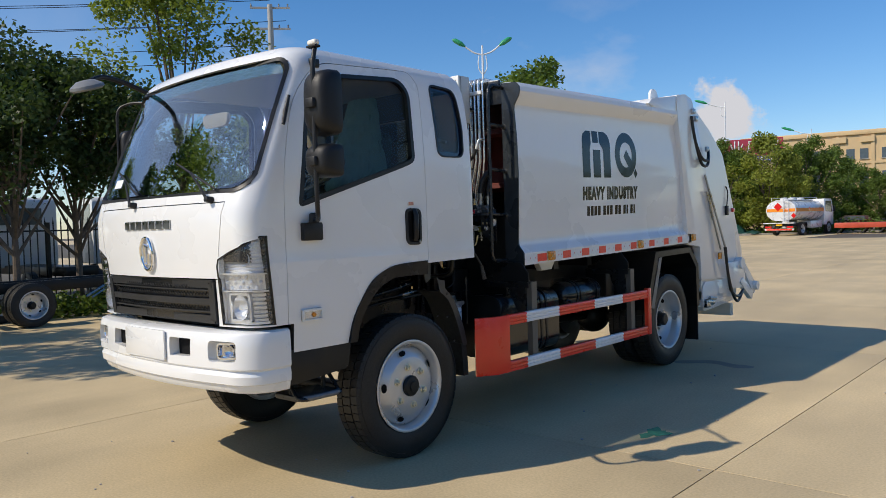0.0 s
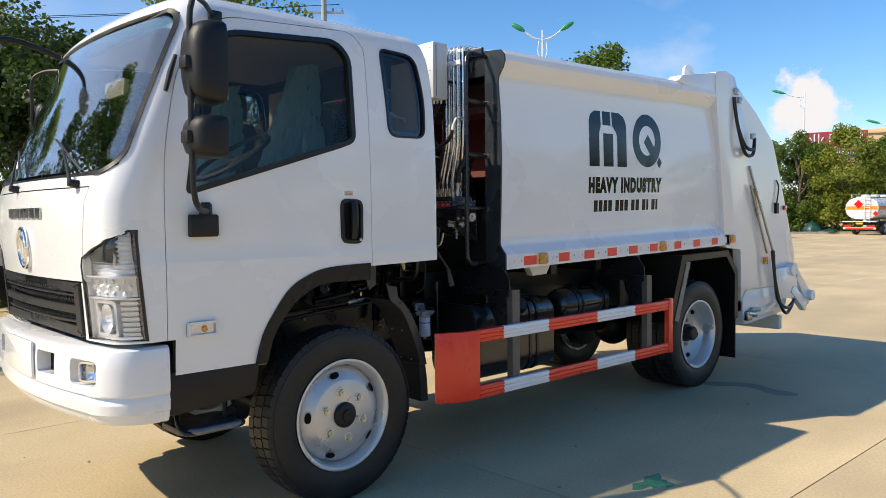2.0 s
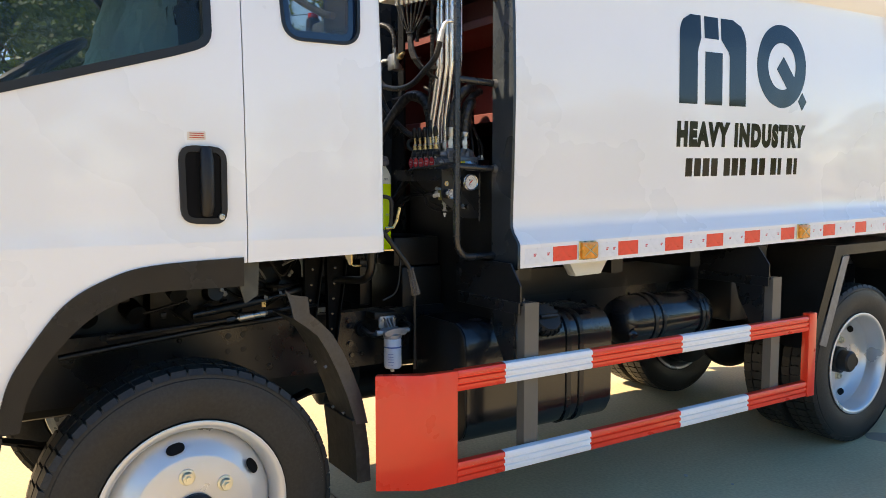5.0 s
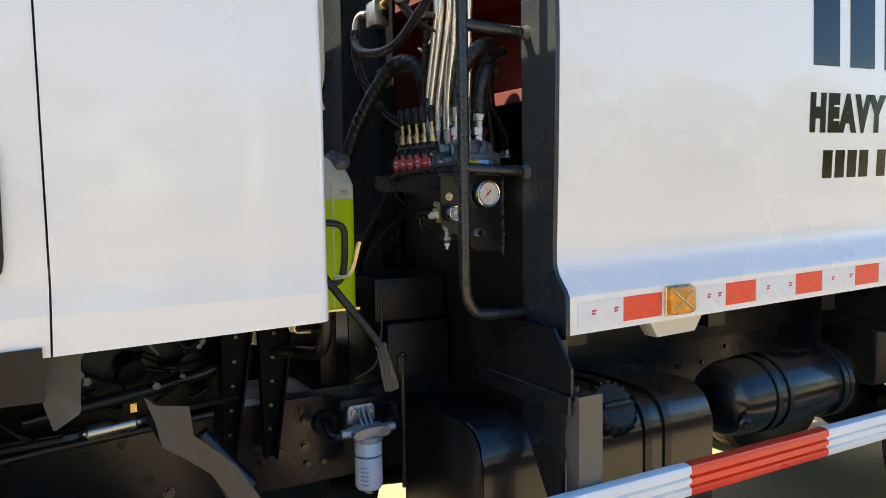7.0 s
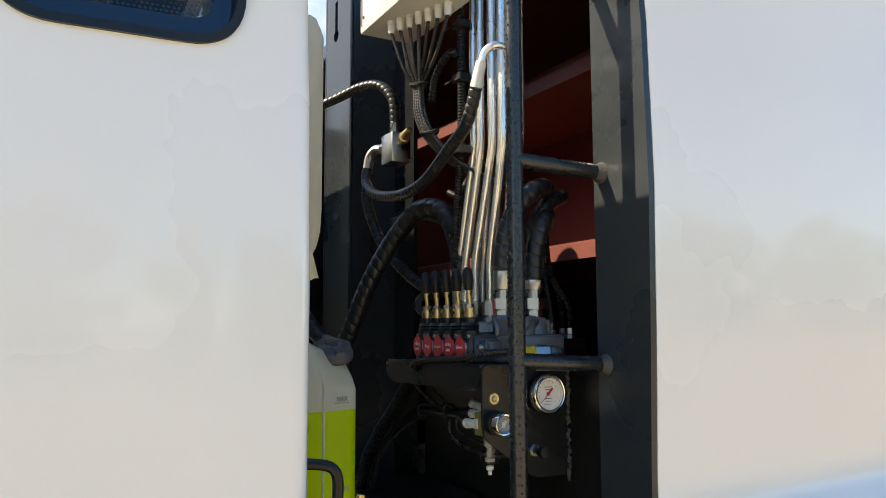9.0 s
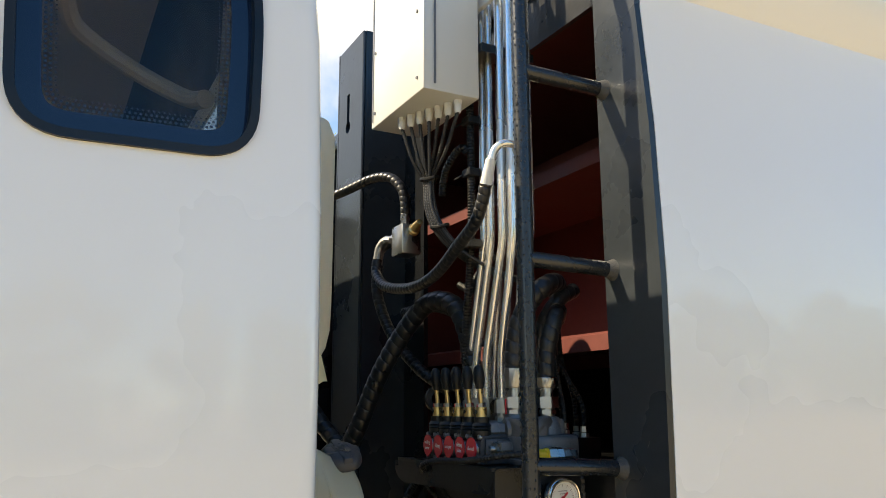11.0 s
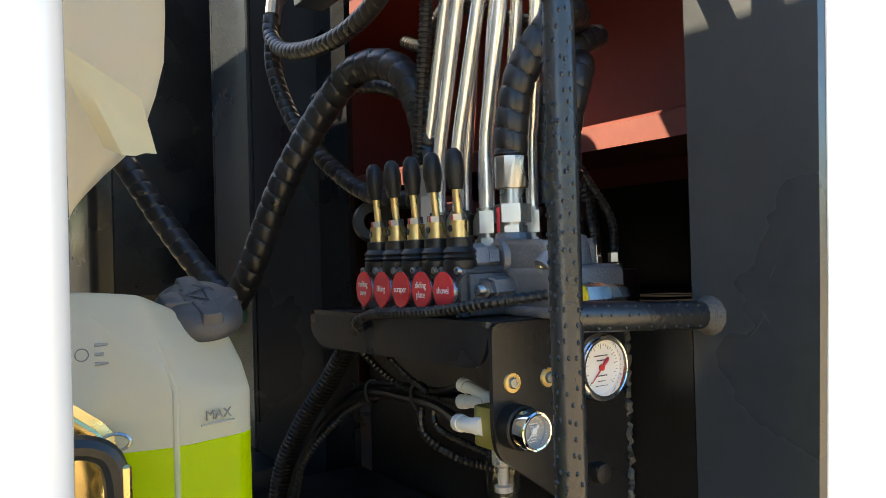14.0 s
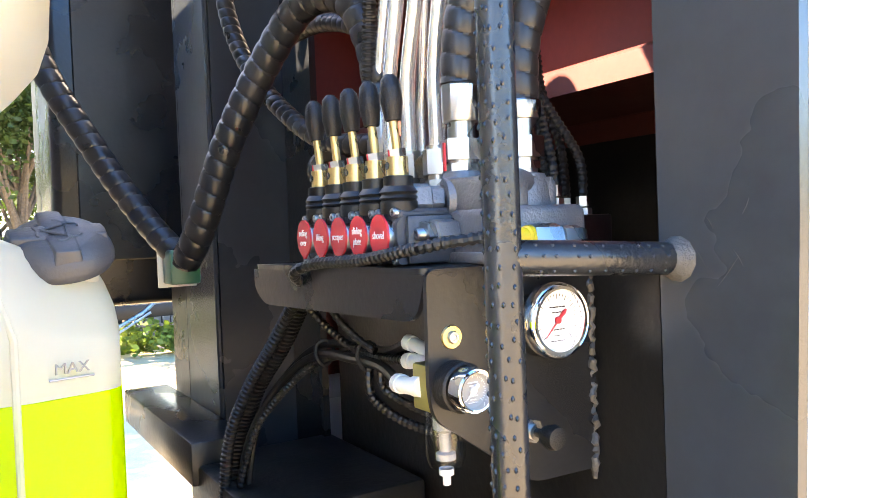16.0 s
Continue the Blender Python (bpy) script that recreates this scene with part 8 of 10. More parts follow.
part("relief_valve", bm, CAST, valve, "grey hex relief valve")
bm = B()
lathe(bm, [(0.0, 0.0), (0.0145, 0.0), (0.0180, 0.002), (0.0180, 0.020), (0.0150, 0.022), (0.0150, 0.034)], (-3.434, 4.520, 1.782), (0.30, 1, 0), 6)
part("plug_nut", bm, CAST, valve, "large grey hex plug")
part("paint_mark", box(B(), -3.4295, -3.4262, 4.5605, 4.5625, 1.812, 1.842), REDPLATE, valve)


def cord(pts, r, name, mat=RUBBER, label="", ribs=True):
    P = spline(pts, 10)
    bm = B()
    if ribs:
        Q, R = [], []
        for a, b in zip(P, P[1:]):
            n = max(1, int((b - a).length / 0.0016))
            for k in range(n):
                Q.append(a.lerp(b, k / n))
                R.append(r * (1.0 if len(Q) % 4 < 2 else 0.80))
        tube(bm, Q, R, 9)
    else:
        tube(bm, P, r, 9)
    return part(name, bm, mat, truck, label, sharp=30)


cord([(-3.318, 4.535, 1.742), (-3.335, 4.50, 1.738), (-3.37, 4.479, 1.732), (-3.44, 4.466, 1.723), (-3.53, 4.452, 1.718), (-3.575, 4.446, 1.706), (-3.60, 4.47, 1.69)], 0.0065, "conduit", label="black corrugated conduit")
cord([(-3.68, 4.54, 1.70), (-3.73, 4.52, 1.665), (-3.78, 4.505, 1.60), (-3.83, 4.48, 1.53), (-3.87, 4.46, 1.44), (-3.88, 4.45, 1.30)], 0.016, "conduit", label="thick black corrugated conduit")
cord([(-3.68, 4.52, 1.69), (-3.72, 4.50, 1.655), (-3.765, 4.485, 1.60), (-3.81, 4.46, 1.53), (-3.845, 4.44, 1.44), (-3.85, 4.43, 1.28)], 0.009, "conduit")
cord([(-3.424, 4.494, 1.596), (-3.50, 4.515, 1.600), (-3.60, 4.53, 1.595), (-3.70, 4.525, 1.589), (-3.78, 4.505, 1.545), (-3.83, 4.47, 1.46), (-3.85, 4.45, 1.34)], 0.0062, "air_line", ribs=False, label="black air line")
cord([(-3.476, 4.536, 1.628), (-3.53, 4.54, 1.612), (-3.62, 4.545, 1.607), (-3.71, 4.535, 1.600), (-3.775, 4.515, 1.56), (-3.825, 4.48, 1.48), (-3.84, 4.46, 1.34)], 0.0055, "air_line", ribs=False, label="black air line")
cord([(-3.474, 4.533, 1.608), (-3.53, 4.535, 1.604), (-3.62, 4.54, 1.598), (-3.70, 4.53, 1.580), (-3.76, 4.51, 1.545), (-3.81, 4.47, 1.47), (-3.835, 4.44, 1.34)], 0.0055, "conduit")
for x, y, z in ((-3.69, 4.53, 1.592), (-3.565, 4.53, 1.603)):
    bm = B()
    tube(bm, [Vector((x + 0.003 * math.sin(2 * a), y + 0.013 * math.cos(a), z + 0.017 * math.sin(a))) for a in (2 * math.pi * j / 14 for j in range(15))], 0.0026, 6, cap=False)
    part("cable_tie", bm, PLASTIC, truck, kind="stuff")
cord([(-3.67, 4.49, 1.68), (-3.665, 4.505, 1.65), (-3.62, 4.53, 1.612), (-3.56, 4.54, 1.605), (-3.50, 4.55, 1.61)], 0.0055, "conduit")
cord([(-3.56, 4.53, 1.595), (-3.555, 4.53, 1.555), (-3.51, 4.55, 1.53), (-3.45, 4.57, 1.525), (-3.38, 4.59, 1.53)], 0.006, "conduit", label="black corrugated conduit loop")
cord([(-3.53, 4.53, 1.597), (-3.525, 4.53, 1.57), (-3.48, 4.55, 1.55), (-3.42, 4.57, 1.54)], 0.005, "conduit")
cord([(-3.60, 4.50, 1.70), (-3.595, 4.50, 1.66), (-3.57, 4.515, 1.63), (-3.54, 4.53, 1.61)], 0.005, "conduit")
cord([(-3.385, 4.675, 1.79), (-3.387, 4.675, 1.82), (-3.41, 4.68, 1.88), (-3.43, 4.69, 1.95), (-3.44, 4.72, 2.06)], 0.0062, "conduit")
cord([(-3.43, 4.76, 1.782), (-3.432, 4.758, 1.83), (-3.46, 4.74, 1.89), (-3.49, 4.73, 1.95), (-3.50, 4.74, 2.06)], 0.0062, "conduit")
cord([(-3.452, 4.72, 1.782), (-3.454, 4.72, 1.84), (-3.46, 4.715, 1.90), (-3.47, 4.72, 1.98), (-3.47, 4.73, 2.06)], 0.0062, "conduit")
cord([(-3.475, 4.775, 1.782), (-3.478, 4.77, 1.85), (-3.49, 4.75, 1.93), (-3.50, 4.75, 2.06)], 0.0062, "conduit")
part("hose_roll", lathe(B(), [(0.016, -0.012), (0.030, -0.012), (0.034, -0.006), (0.034, 0.006), (0.030, 0.012), (0.016, 0.012)], (-3.80, 4.60, 1.845), (1, -0.5, 0), 24), RUBBER, truck, "coiled black rubber hose end")

# ---- wiring box up between the posts ----
CABLEG = pbr("dark_corrugated_plastic", (0.026, 0.026, 0.027), 0.38, var=0.1, vscale=30)
bm = B()
box(bm, -3.775, -3.48, 4.40, 4.542, 2.505, 2.90, 0.005)
wb = part("wiring_box", bm, GREYBOX, truck, "light grey steel wiring box")
bm = B()
box(bm, -3.478, -3.4765, 4.425, 4.43, 2.52, 2.89)
box(bm, -3.765, -3.76, 4.3975, 4.3985, 2.52, 2.89)
for x in (-3.75, -3.51):
    for z in (2.54, 2.70, 2.86):
        cyl(bm, (x, 4.40, z), (x, 4.397, z), 0.004, seg=8)
part("box_screws", bm, CAST, wb, kind="stuff")
part("box_bracket", box(B(), -3.80, -3.47, 4.543, 4.685, 2.62, 2.64), BLACK, truck)
for k in range(7):
    x, y = -3.665 + 0.026 * k, 4.435 + 0.011 * k
    bm = B()
    hexnut(bm, (x, y, 2.505), (x, y, 2.496), 0.0105)
    lathe(bm, [(0.0088, 0), (0.0088, -0.015), (0.007, -0.021), (0.005, -0.022)], (x, y, 2.497), (0, 0, 1), 12)
    part("cable_gland", bm, NYLON, wb, "white nylon cable gland")
    gx, gy = -3.654 + 0.0105 * (k % 4) + 0.005 * (k // 4), 4.488 + 0.011 * (k // 4)
    cord([(x, y, 2.478), ((x + gx) / 2, (y + gy) / 2, 2.40), (gx, gy, 2.35), (gx + 0.008, gy + 0.002, 2.28), (gx + 0.030, gy + 0.015, 2.225), (gx + 0.058, gy + 0.055, 2.170), (gx + 0.095, gy + 0.120, 2.125), (gx + 0.14, gy + 0.19, 2.10)], 0.0047, "cable", CABLEG, label="dark grey corrugated cable")
bm = B()
for z, dx, dy in ((2.352, 0, -0.006), (2.232, 0.028, 0.006)):
    tube(bm, [Vector((-3.637 + dx, 4.50 + dy, z)) + Vector((0.0265 * math.cos(a), 0.0175 * math.sin(a), 0.004 * math.sin(2 * a))) for a in (2 * math.pi * j / 16 for j in range(17))], 0.004, 6, cap=False)
part("cable_tie", bm, PLASTIC, truck, kind="stuff")
cord([(-3.552, 4.558, 2.90), (-3.550, 4.556, 2.6), (-3.548, 4.556, 2.42), (-3.551, 4.558, 2.25), (-3.575, 4.565, 2.12), (-3.600, 4.57, 2.02), (-3.62, 4.575, 1.92)], 0.0100, "conduit", label="black corrugated conduit beside the tubes")
cord([(-3.550, 4.548, 2.40), (-3.560, 4.540, 2.415), (-3.590, 4.535, 2.405), (-3.622, 4.530, 2.375), (-3.634, 4.528, 2.335), (-3.636, 4.528, 2.315)], 0.0095, "conduit")
cord([(-3.72, 4.62, 2.12), (-3.66, 4.62, 2.10), (-3.60, 4.60, 2.12), (-3.53, 4.60, 2.16)], 0.010, "conduit")
bm = B()
for z in (2.185, 2.352, 2.478):
    box(bm, -3.566, -3.530, 4.541, 4.574, z - 0.010, z + 0.010, 0.003, 1)
    tube(bm, [(-3.555, 4.545, z), (-3.575, 4.528, z - 0.012)], 0.002, 5)
part("conduit_clip", bm, PLASTIC, truck, kind="stuff")

# ---- things on the cab's back ----
bm = B()
BP = rounded([(-3.318, 4.035), (-3.313, 4.100), (-3.302, 4.150), (-3.318, 4.214), (-3.40, 4.228), (-3.43, 4.20), (-3.43, 4.035)], [0.012, 0.004, 0.012, 0.016, 0.02, 0.02, 0.012])


def bottle_solid(z0, z1):
    """A straight piece of the reservoir between two heights."""
    return prism(B(), BP, "z", z0, z1)


def bottle_top(z0):
    """The reservoir above its fluid: a level roof, falling off in a slanting shoulder that carries the neck."""
    bm = B()
    low = BP
    top = rounded([(-3.330, 4.045), (-3.330, 4.090), (-3.327, 4.128), (-3.358, 4.205), (-3.400, 4.215), (-3.422, 4.19), (-3.422, 4.045)], [0.010, 0.004, 0.012, 0.016, 0.02, 0.02, 0.012])

    def brim(y):
        return float(np.interp(y, [4.09, 4.150, 4.215], [1.752, 1.692, 1.681]))

    def roof(y):
        return float(np.interp(y, [4.10, 4.13, 4.205], [1.766, 1.762, 1.727]))
    rows = [[bm.verts.new((x, y, z0)) for x, y in low]]
    for f in (0.0, 0.10, 0.45, 0.80, 0.93, 1.0):
        out = 0.0035 * math.sin(math.pi * f)
        row = []
        for (x0, y0), (x1, y1) in zip(low, top):
            zz = brim(y0) + (roof(y1) - brim(y0)) * f
            k = f * (1 if f < 1 else 1.0)
            d = Vector((x0 + 3.37, y0 - 4.13)).normalized() * out
            row.append(bm.verts.new((x0 + (x1 - x0) * k + d.x, y0 + (y1 - y0) * k + d.y, zz + (0.0015 if 0.5 < f < 1 else 0.0))))
        rows.append(row)
    n = len(low)
    for a, b in zip(rows, rows[1:]):
        for k in range(n):
            bm.faces.new((a[k], a[(k + 1) % n], b[(k + 1) % n], b[k]))
    bm.faces.new(rows[0][::-1])
    bmesh.ops.triangulate(bm, faces=[bm.faces.new(rows[-1])])
    return bm


bottle = part("coolant_reservoir", bottle_top(1.6485), BOTTLE, truck, "milky plastic coolant reservoir half filled with yellow-green fluid", sharp=50)
part("coolant", bottle_solid(1.375, 1.648), FLUID, bottle, "bright yellow-green coolant", sharp=40)
bm = B()
tube(bm, [(-3.3035, 4.149, 1.378), (-3.3035, 4.149, 1.690), (-3.312, 4.140, 1.722), (-3.3275, 4.128, 1.760)], [0.0016, 0.0026, 0.0026, 0.0016], 8)
part("mould_seam", bm, BOTTLE, bottle, "raised mould seam")
CO, CA = Vector((-3.3600, 4.1832, 1.7395)), Vector((0.54, -0.07, 1)).normalized()
part("neck", lathe(B(), [(0.026, -0.03), (0.026, 0.0), (0.020, 0.002)], CO, CA, 24), BOTTLE, bottle)
# cap: a domed skirt, a raised crown and four flat wings
cu = Vector((0, 1, 0))
cv = CA.cross(cu)
bm = B()
lathe(bm, [(0.0330, 0.0), (0.0362, 0.0), (0.0370, 0.0016), (0.0368, 0.006), (0.0350, 0.0115), (0.0318, 0.0165), (0.0275, 0.0203), (0.0235, 0.0219), (0.0, 0.0225)], CO, CA, 48)
cap = part("reservoir_cap", bm, CAPGREY, bottle, "blue-grey screw cap with raised wings", sharp=60)
for k in range(4):
    bm = B()
    a = 0.11 + math.pi / 2 * k
    d, w = math.cos(a) * cu + math.sin(a) * cv, math.cos(a + math.pi / 2) * cu + math.sin(a + math.pi / 2) * cv
    lo = [bm.verts.new(CO + CA * 0.006 + d * r + w * o) for r, o in ((0.006, -0.0110), (0.0345, -0.0105), (0.0352, 0.0), (0.0345, 0.0105), (0.006, 0.0110))]
    hi = [bm.verts.new(CO + CA * 0.0230 + d * r + w * o) for r, o in ((0.006, -0.0100), (0.0308, -0.0080), (0.0314, 0.0), (0.0308, 0.0080), (0.006, 0.0100))]
    fs = [bm.faces.new(lo[::-1]), bm.faces.new(hi)] + [bm.faces.new((lo[i], lo[(i + 1) % 5], hi[(i + 1) % 5], hi[i])) for i in range(5)]
    bmesh.ops.bevel(bm, geom=list({e for f in fs for e in f.edges}), offset=0.0016, segments=2, affect="EDGES", profile=0.5)
    part("cap_wing", bm, CAPGREY, bottle, sharp=60)
bm = B()
tube(bm, [CO + CA * 0.0233 + 0.0105 * (math.cos(a) * cu + math.sin(a) * cv) for a in (math.pi + 2 * math.pi * j / 3 for j in range(4))], 0.0011, 6)
part("cap_triangle", bm, CAPGREY, bottle)
for q in range(3):
    bm = B()
    tube(bm, [CO + CA * 0.0230 + (0.0145 + 0.0015 * math.sin(j)) * (math.cos(a) * cu + math.sin(a) * cv) for j, a in ((j, 2.1 * q + 0.4 + 1.3 * j / 8) for j in range(9))], 0.0010, 5)
    part("cap_mark", bm, CAPGREY, bottle)
MAXM = Matrix.Translation((-3.3060, 4.182, 1.668)) @ Matrix.Rotation(0.245, 4, "Z") @ Matrix.Rotation(math.pi / 2, 4, "Z") @ Matrix.Rotation(math.pi / 2, 4, "X")
lettering("level_word", "MAX", 0.0105, CAST, MAXM, bottle, 1.0, 0.0006)
MINM = Matrix.Translation((-3.3088, 4.188, 1.520)) @ Matrix.Rotation(0.245, 4, "Z") @ Matrix.Rotation(math.pi / 2, 4, "Z") @ Matrix.Rotation(math.pi / 2, 4, "X")
lettering("level_word", "MIN", 0.0105, GREY, MINM, bottle, 1.0, 0.0003)
bm = B()
tube(bm, [(-3.3045, 4.168, 1.6612), (-3.3113, 4.196, 1.6612)], 0.0008, 5)
part("level_line", bm, GREY, bottle)
for k in range(3):
    part("moulded_bar", tube(B(), [(-3.3128, 4.0955, 1.7285 - 0.0068 * k), (-3.3128, 4.1045 - 0.003 * (k % 2), 1.7285 - 0.0068 * k)], 0.0013, 5), CAST, bottle)
part("moulded_ring", lathe(B(), [(0.0040, 0), (0.0044, 0.0006), (0.0048, 0)], (-3.3130, 4.087, 1.722), (1, -0.1, 0), 20), CAST, bottle)
bm = B()
tube(bm, spline([(-3.30, 4.045, 1.56), (-3.285, 4.06, 1.575), (-3.285, 4.10, 1.57), (-3.29, 4.10, 1.50), (-3.29, 4.10, 1.44), (-3.30, 4.05, 1.42)], 5), 0.006, 8)
part("bottle_strap", bm, BRASS, truck, "brass-coloured strap over the bottle")
bm = B()
rng = random.Random(4)
for k in range(16):
    z = 1.648 - 0.010 * k
    tube(bm, [Vector((-3.288, 4.098 + 0.0025 * (k % 2), z)) + Vector((0.0005 + 0.004 * math.cos(a) * (k % 2), 0.004 * math.cos(a) * (1 - k % 2), 0.007 * math.sin(a))) for a in (2 * math.pi * j / 8 for j in range(9))], 0.0012, 5, cap=False)
part("chain", bm, BRASS, truck, "small brass chain")
bm = B()
BB = [(4.03, 1.700), (4.070, 1.697), (4.106, 1.668), (4.112, 1.50), (4.03, 1.46)]
prism(bm, rounded(BB, 0.010), "x", -3.306, -3.301, 0.001)
tube(bm, [(-3.299, y, z) for y, z in rounded([(4.036, 1.690), (4.066, 1.688), (4.097, 1.663), (4.103, 1.51), (4.036, 1.475)], 0.008)], 0.0032, 8)
part("bottle_bracket", bm, BRASS, truck, "pressed yellow-zinc bracket")
bm = B()
tube(bm, [Vector((-3.292, 4.104, 1.661)) + Vector((0.003 * math.cos(a), 0.0095 * math.cos(a), 0.0060 * math.sin(a))) for a in (2 * math.pi * j / 20 for j in range(21))], 0.0013, 6, cap=False)
part("key_ring", bm, ZINC, truck, "steel split ring")
bm = B()
tube(bm, spline([(-3.262, 4.055, 1.668), (-3.265, 4.082, 1.666), (-3.266, 4.098, 1.650), (-3.266, 4.100, 1.60), (-3.262, 4.095, 1.53)], 5), 0.0085, 10)
part("rubber_strap", bm, RUBBER, truck, "black rubber latch strap")
part("strap_buckle", box(B(), -3.270, -3.258, 4.100, 4.108, 1.60, 1.652, 0.002, 1), BRASS, truck)
# cab lock lever
bm = B()
tube(bm, spline([(-3.16, 4.0, 1.605), (-3.13, 4.055, 1.60), (-3.12, 4.098, 1.59), (-3.12, 4.105, 1.55), (-3.12, 4.096, 1.475), (-3.13, 4.06, 1.46), (-3.15, 4.0, 1.475)], 6), 0.008, 10)
part("lock_loop", bm, BLACKM, truck, "black bent lock loop")
bm = B()
tube(bm, spline([(-3.13, 4.055, 1.48), (-3.118, 4.12, 1.395), (-3.115, 4.178, 1.32), (-3.115, 4.188, 1.29)], 5), 0.0095, 16)
part("lock_lever", bm, BLACKM, truck)
P = [Vector((-3.115, 4.185, 1.315)).lerp(Vector((-3.108, 4.210, 1.205)), k / 16) for k in range(17)]
bm = B()
sd = (P[-1] - P[0]).normalized()
su = sd.cross(Vector((0, 1, 0))).normalized()
sv = sd.cross(su)
rows = [[bm.verts.new(p + (rad - (0.0 if i % 4 < 2 else 0.0022)) * (math.cos(2 * math.pi * i / 56) * su + math.sin(2 * math.pi * i / 56) * sv)) for i in range(56)]
        for p, rad in ((P[0], 0.0115), (P[1], 0.0145), (P[2], 0.0118), (P[4], 0.0130), (P[15], 0.0180), (P[16], 0.0172))]
for a, b in zip(rows, rows[1:]):
    for i in range(56):
        bm.faces.new((a[i], a[(i + 1) % 56], b[(i + 1) % 56], b[i]))
bm.faces.new(rows[-1])
bm.faces.new(rows[0][::-1])
part("lever_sleeve", bm, SCUFFED, truck, "grey-black lever sleeve ribbed lengthwise")
part("lever_tab", tube(B(), [(-3.115, 4.075, 1.475), (-3.11, 4.108, 1.478), (-3.105, 4.118, 1.50), (-3.103, 4.133, 1.555)], 0.006, 8), BRASS, truck)
bm = B()
tube(bm, spline([(-3.40, 4.160, 1.38), (-3.405, 4.158, 1.29), (-3.44, 4.150, 1.240), (-3.54, 4.125, 1.225), (-3.65, 4.03, 1.22), (-3.67, 3.92, 1.22)], 7), 0.018, 16)
part("reservoir_pipe", bm, RUBBER, truck)
part("bracket_plate", box(B(), -3.43, -3.30, 4.12, 4.215, 1.368, 1.374), BRASS, truck)
# cream tank with a hanging paper
bm = B()
rows = []
for z, y1, dx in ((1.800, 4.082, 0.10), (1.812, 4.090, 0.06), (1.835, 4.097, 0.035), (1.862, 4.112, 0.02), (1.885, 4.127, 0.010), (1.906, 4.142, 0.004), (1.930, 4.155, 0.0), (1.960, 4.162, 0.0), (2.0, 4.164, 0.0), (2.32, 4.164, 0.0), (2.35, 4.155, 0.01), (2.36, 4.14, 0.03)):
    y0, r = 4.052, 0.40 * (y1 - 4.052)
    rows.append([bm.verts.new((x, y, z)) for x, y in rounded([(-3.78 + dx, y0), (-3.352 - dx, y0), (-3.352 - dx, y1), (-3.64 + dx, y1 + 0.055 * (y1 - y0) / 0.112), (-3.78 + dx, y1 + 0.04 * (y1 - y0) / 0.112)], [0.3 * r, 0.3 * r, r, r, r], 6)])
for a, b in zip(rows, rows[1:]):
    for k in range(len(a)):
        bm.faces.new((a[k], a[(k + 1) % len(a)], b[(k + 1) % len(a)], b[k]))
bm.faces.new(rows[0][::-1])
bm.faces.new(rows[-1])
bmesh.ops.recalc_face_normals(bm, faces=bm.faces)
part("plastic_tank", bm, WTANK, truck, "cream plastic tank on the back of the cab")
bm = B()
g = []
for j in range(6):
    row = []
    for i in range(5):
        u, v = i / 4, j / 5
        a = Vector((-3.345, 4.072, 1.958)).lerp(Vector((-3.338, 4.138, 1.915)), u)
        b = Vector((-3.318, 4.106, 1.872)).lerp(Vector((-3.316, 4.146, 1.866)), u)
        row.append(bm.verts.new(a.lerp(b, v) + Vector((0.010, 0.0, -0.004)) * math.sin(5.0 * u) * (0.3 + v)))
    g.append(row)
for j in range(5):
    for i in range(4):
        bm.faces.new((g[j][i], g[j][i + 1], g[j + 1][i + 1], g[j + 1][i]))
bmesh.ops.solidify(bm, geom=bm.faces, thickness=0.0008)
part("paper_tag", bm, PAPER, truck, "loose cream paper tag")
bm = B()
lathe(bm, [(0.028, 0), (0.03, 0.006), (0.03, 0.026), (0, 0.028)], (-4.66, 4.44, 2.60), (0, 0, 1), 18)
part("red_cap", bm, REDLENS, truck, "dull red reservoir cap")
part("filler_neck", lathe(B(), [(0.04, -0.10), (0.04, -0.01), (0.028, 0.0)], (-4.66, 4.44, 2.60), (0, 0, 1), 18), BLACKM, truck)

# far-side boxes behind the post
bm = B()
box(bm, -5.0, -4.61, 4.31, 4.64, 1.605, 2.50, 0.02, 3)
box(bm, -4.612, -4.604, 4.36, 4.60, 1.71, 2.45, 0.003, 1)
part("air_cleaner_box", bm, BLACK, truck, "black pressed box beside the post")
bm = B()
box(bm, -4.52, -3.97, 4.42, 4.514, 1.36, 1.43, 0.004)
part("ledge", bm, BLACK, truck)
part("side_plate", box(B(), -4.52, -4.347, 4.530, 4.540, 1.30, 1.66, 0.002, 1), BLACK, truck, "black plate beside the channel post")
# Relay and battery boxes take the darker black in place of shade.
bm = B()
box(bm, -4.02, -3.69, 4.43, 4.68, 1.255, 1.392, 0.006)
part("relay_box", bm, BLACKM, truck, "black sheet steel box")
bm = B()
box(bm, -3.99, -3.665, 4.46, 4.68, 0.98, 1.25, 0.005)
part("battery_box", bm, BLACKM, truck, "black sheet steel battery box")
bm = B()
prism(bm, [(-3.50, 1.17), (-3.255, 1.17), (-3.05, 1.17), (-3.05, 1.28), (-3.50, 1.28)], "y", 4.66, 4.684)
part("cross_plate", bm, BLACK, truck)
bm = B()
tube(bm, [(-3.25, 4.66, 1.285), (-3.12, 4.66, 1.272), (-3.05, 4.67, 1.268)], [0.006, 0.008, 0.006], 8)
part("weld_bead", bm, BLACKM, truck)


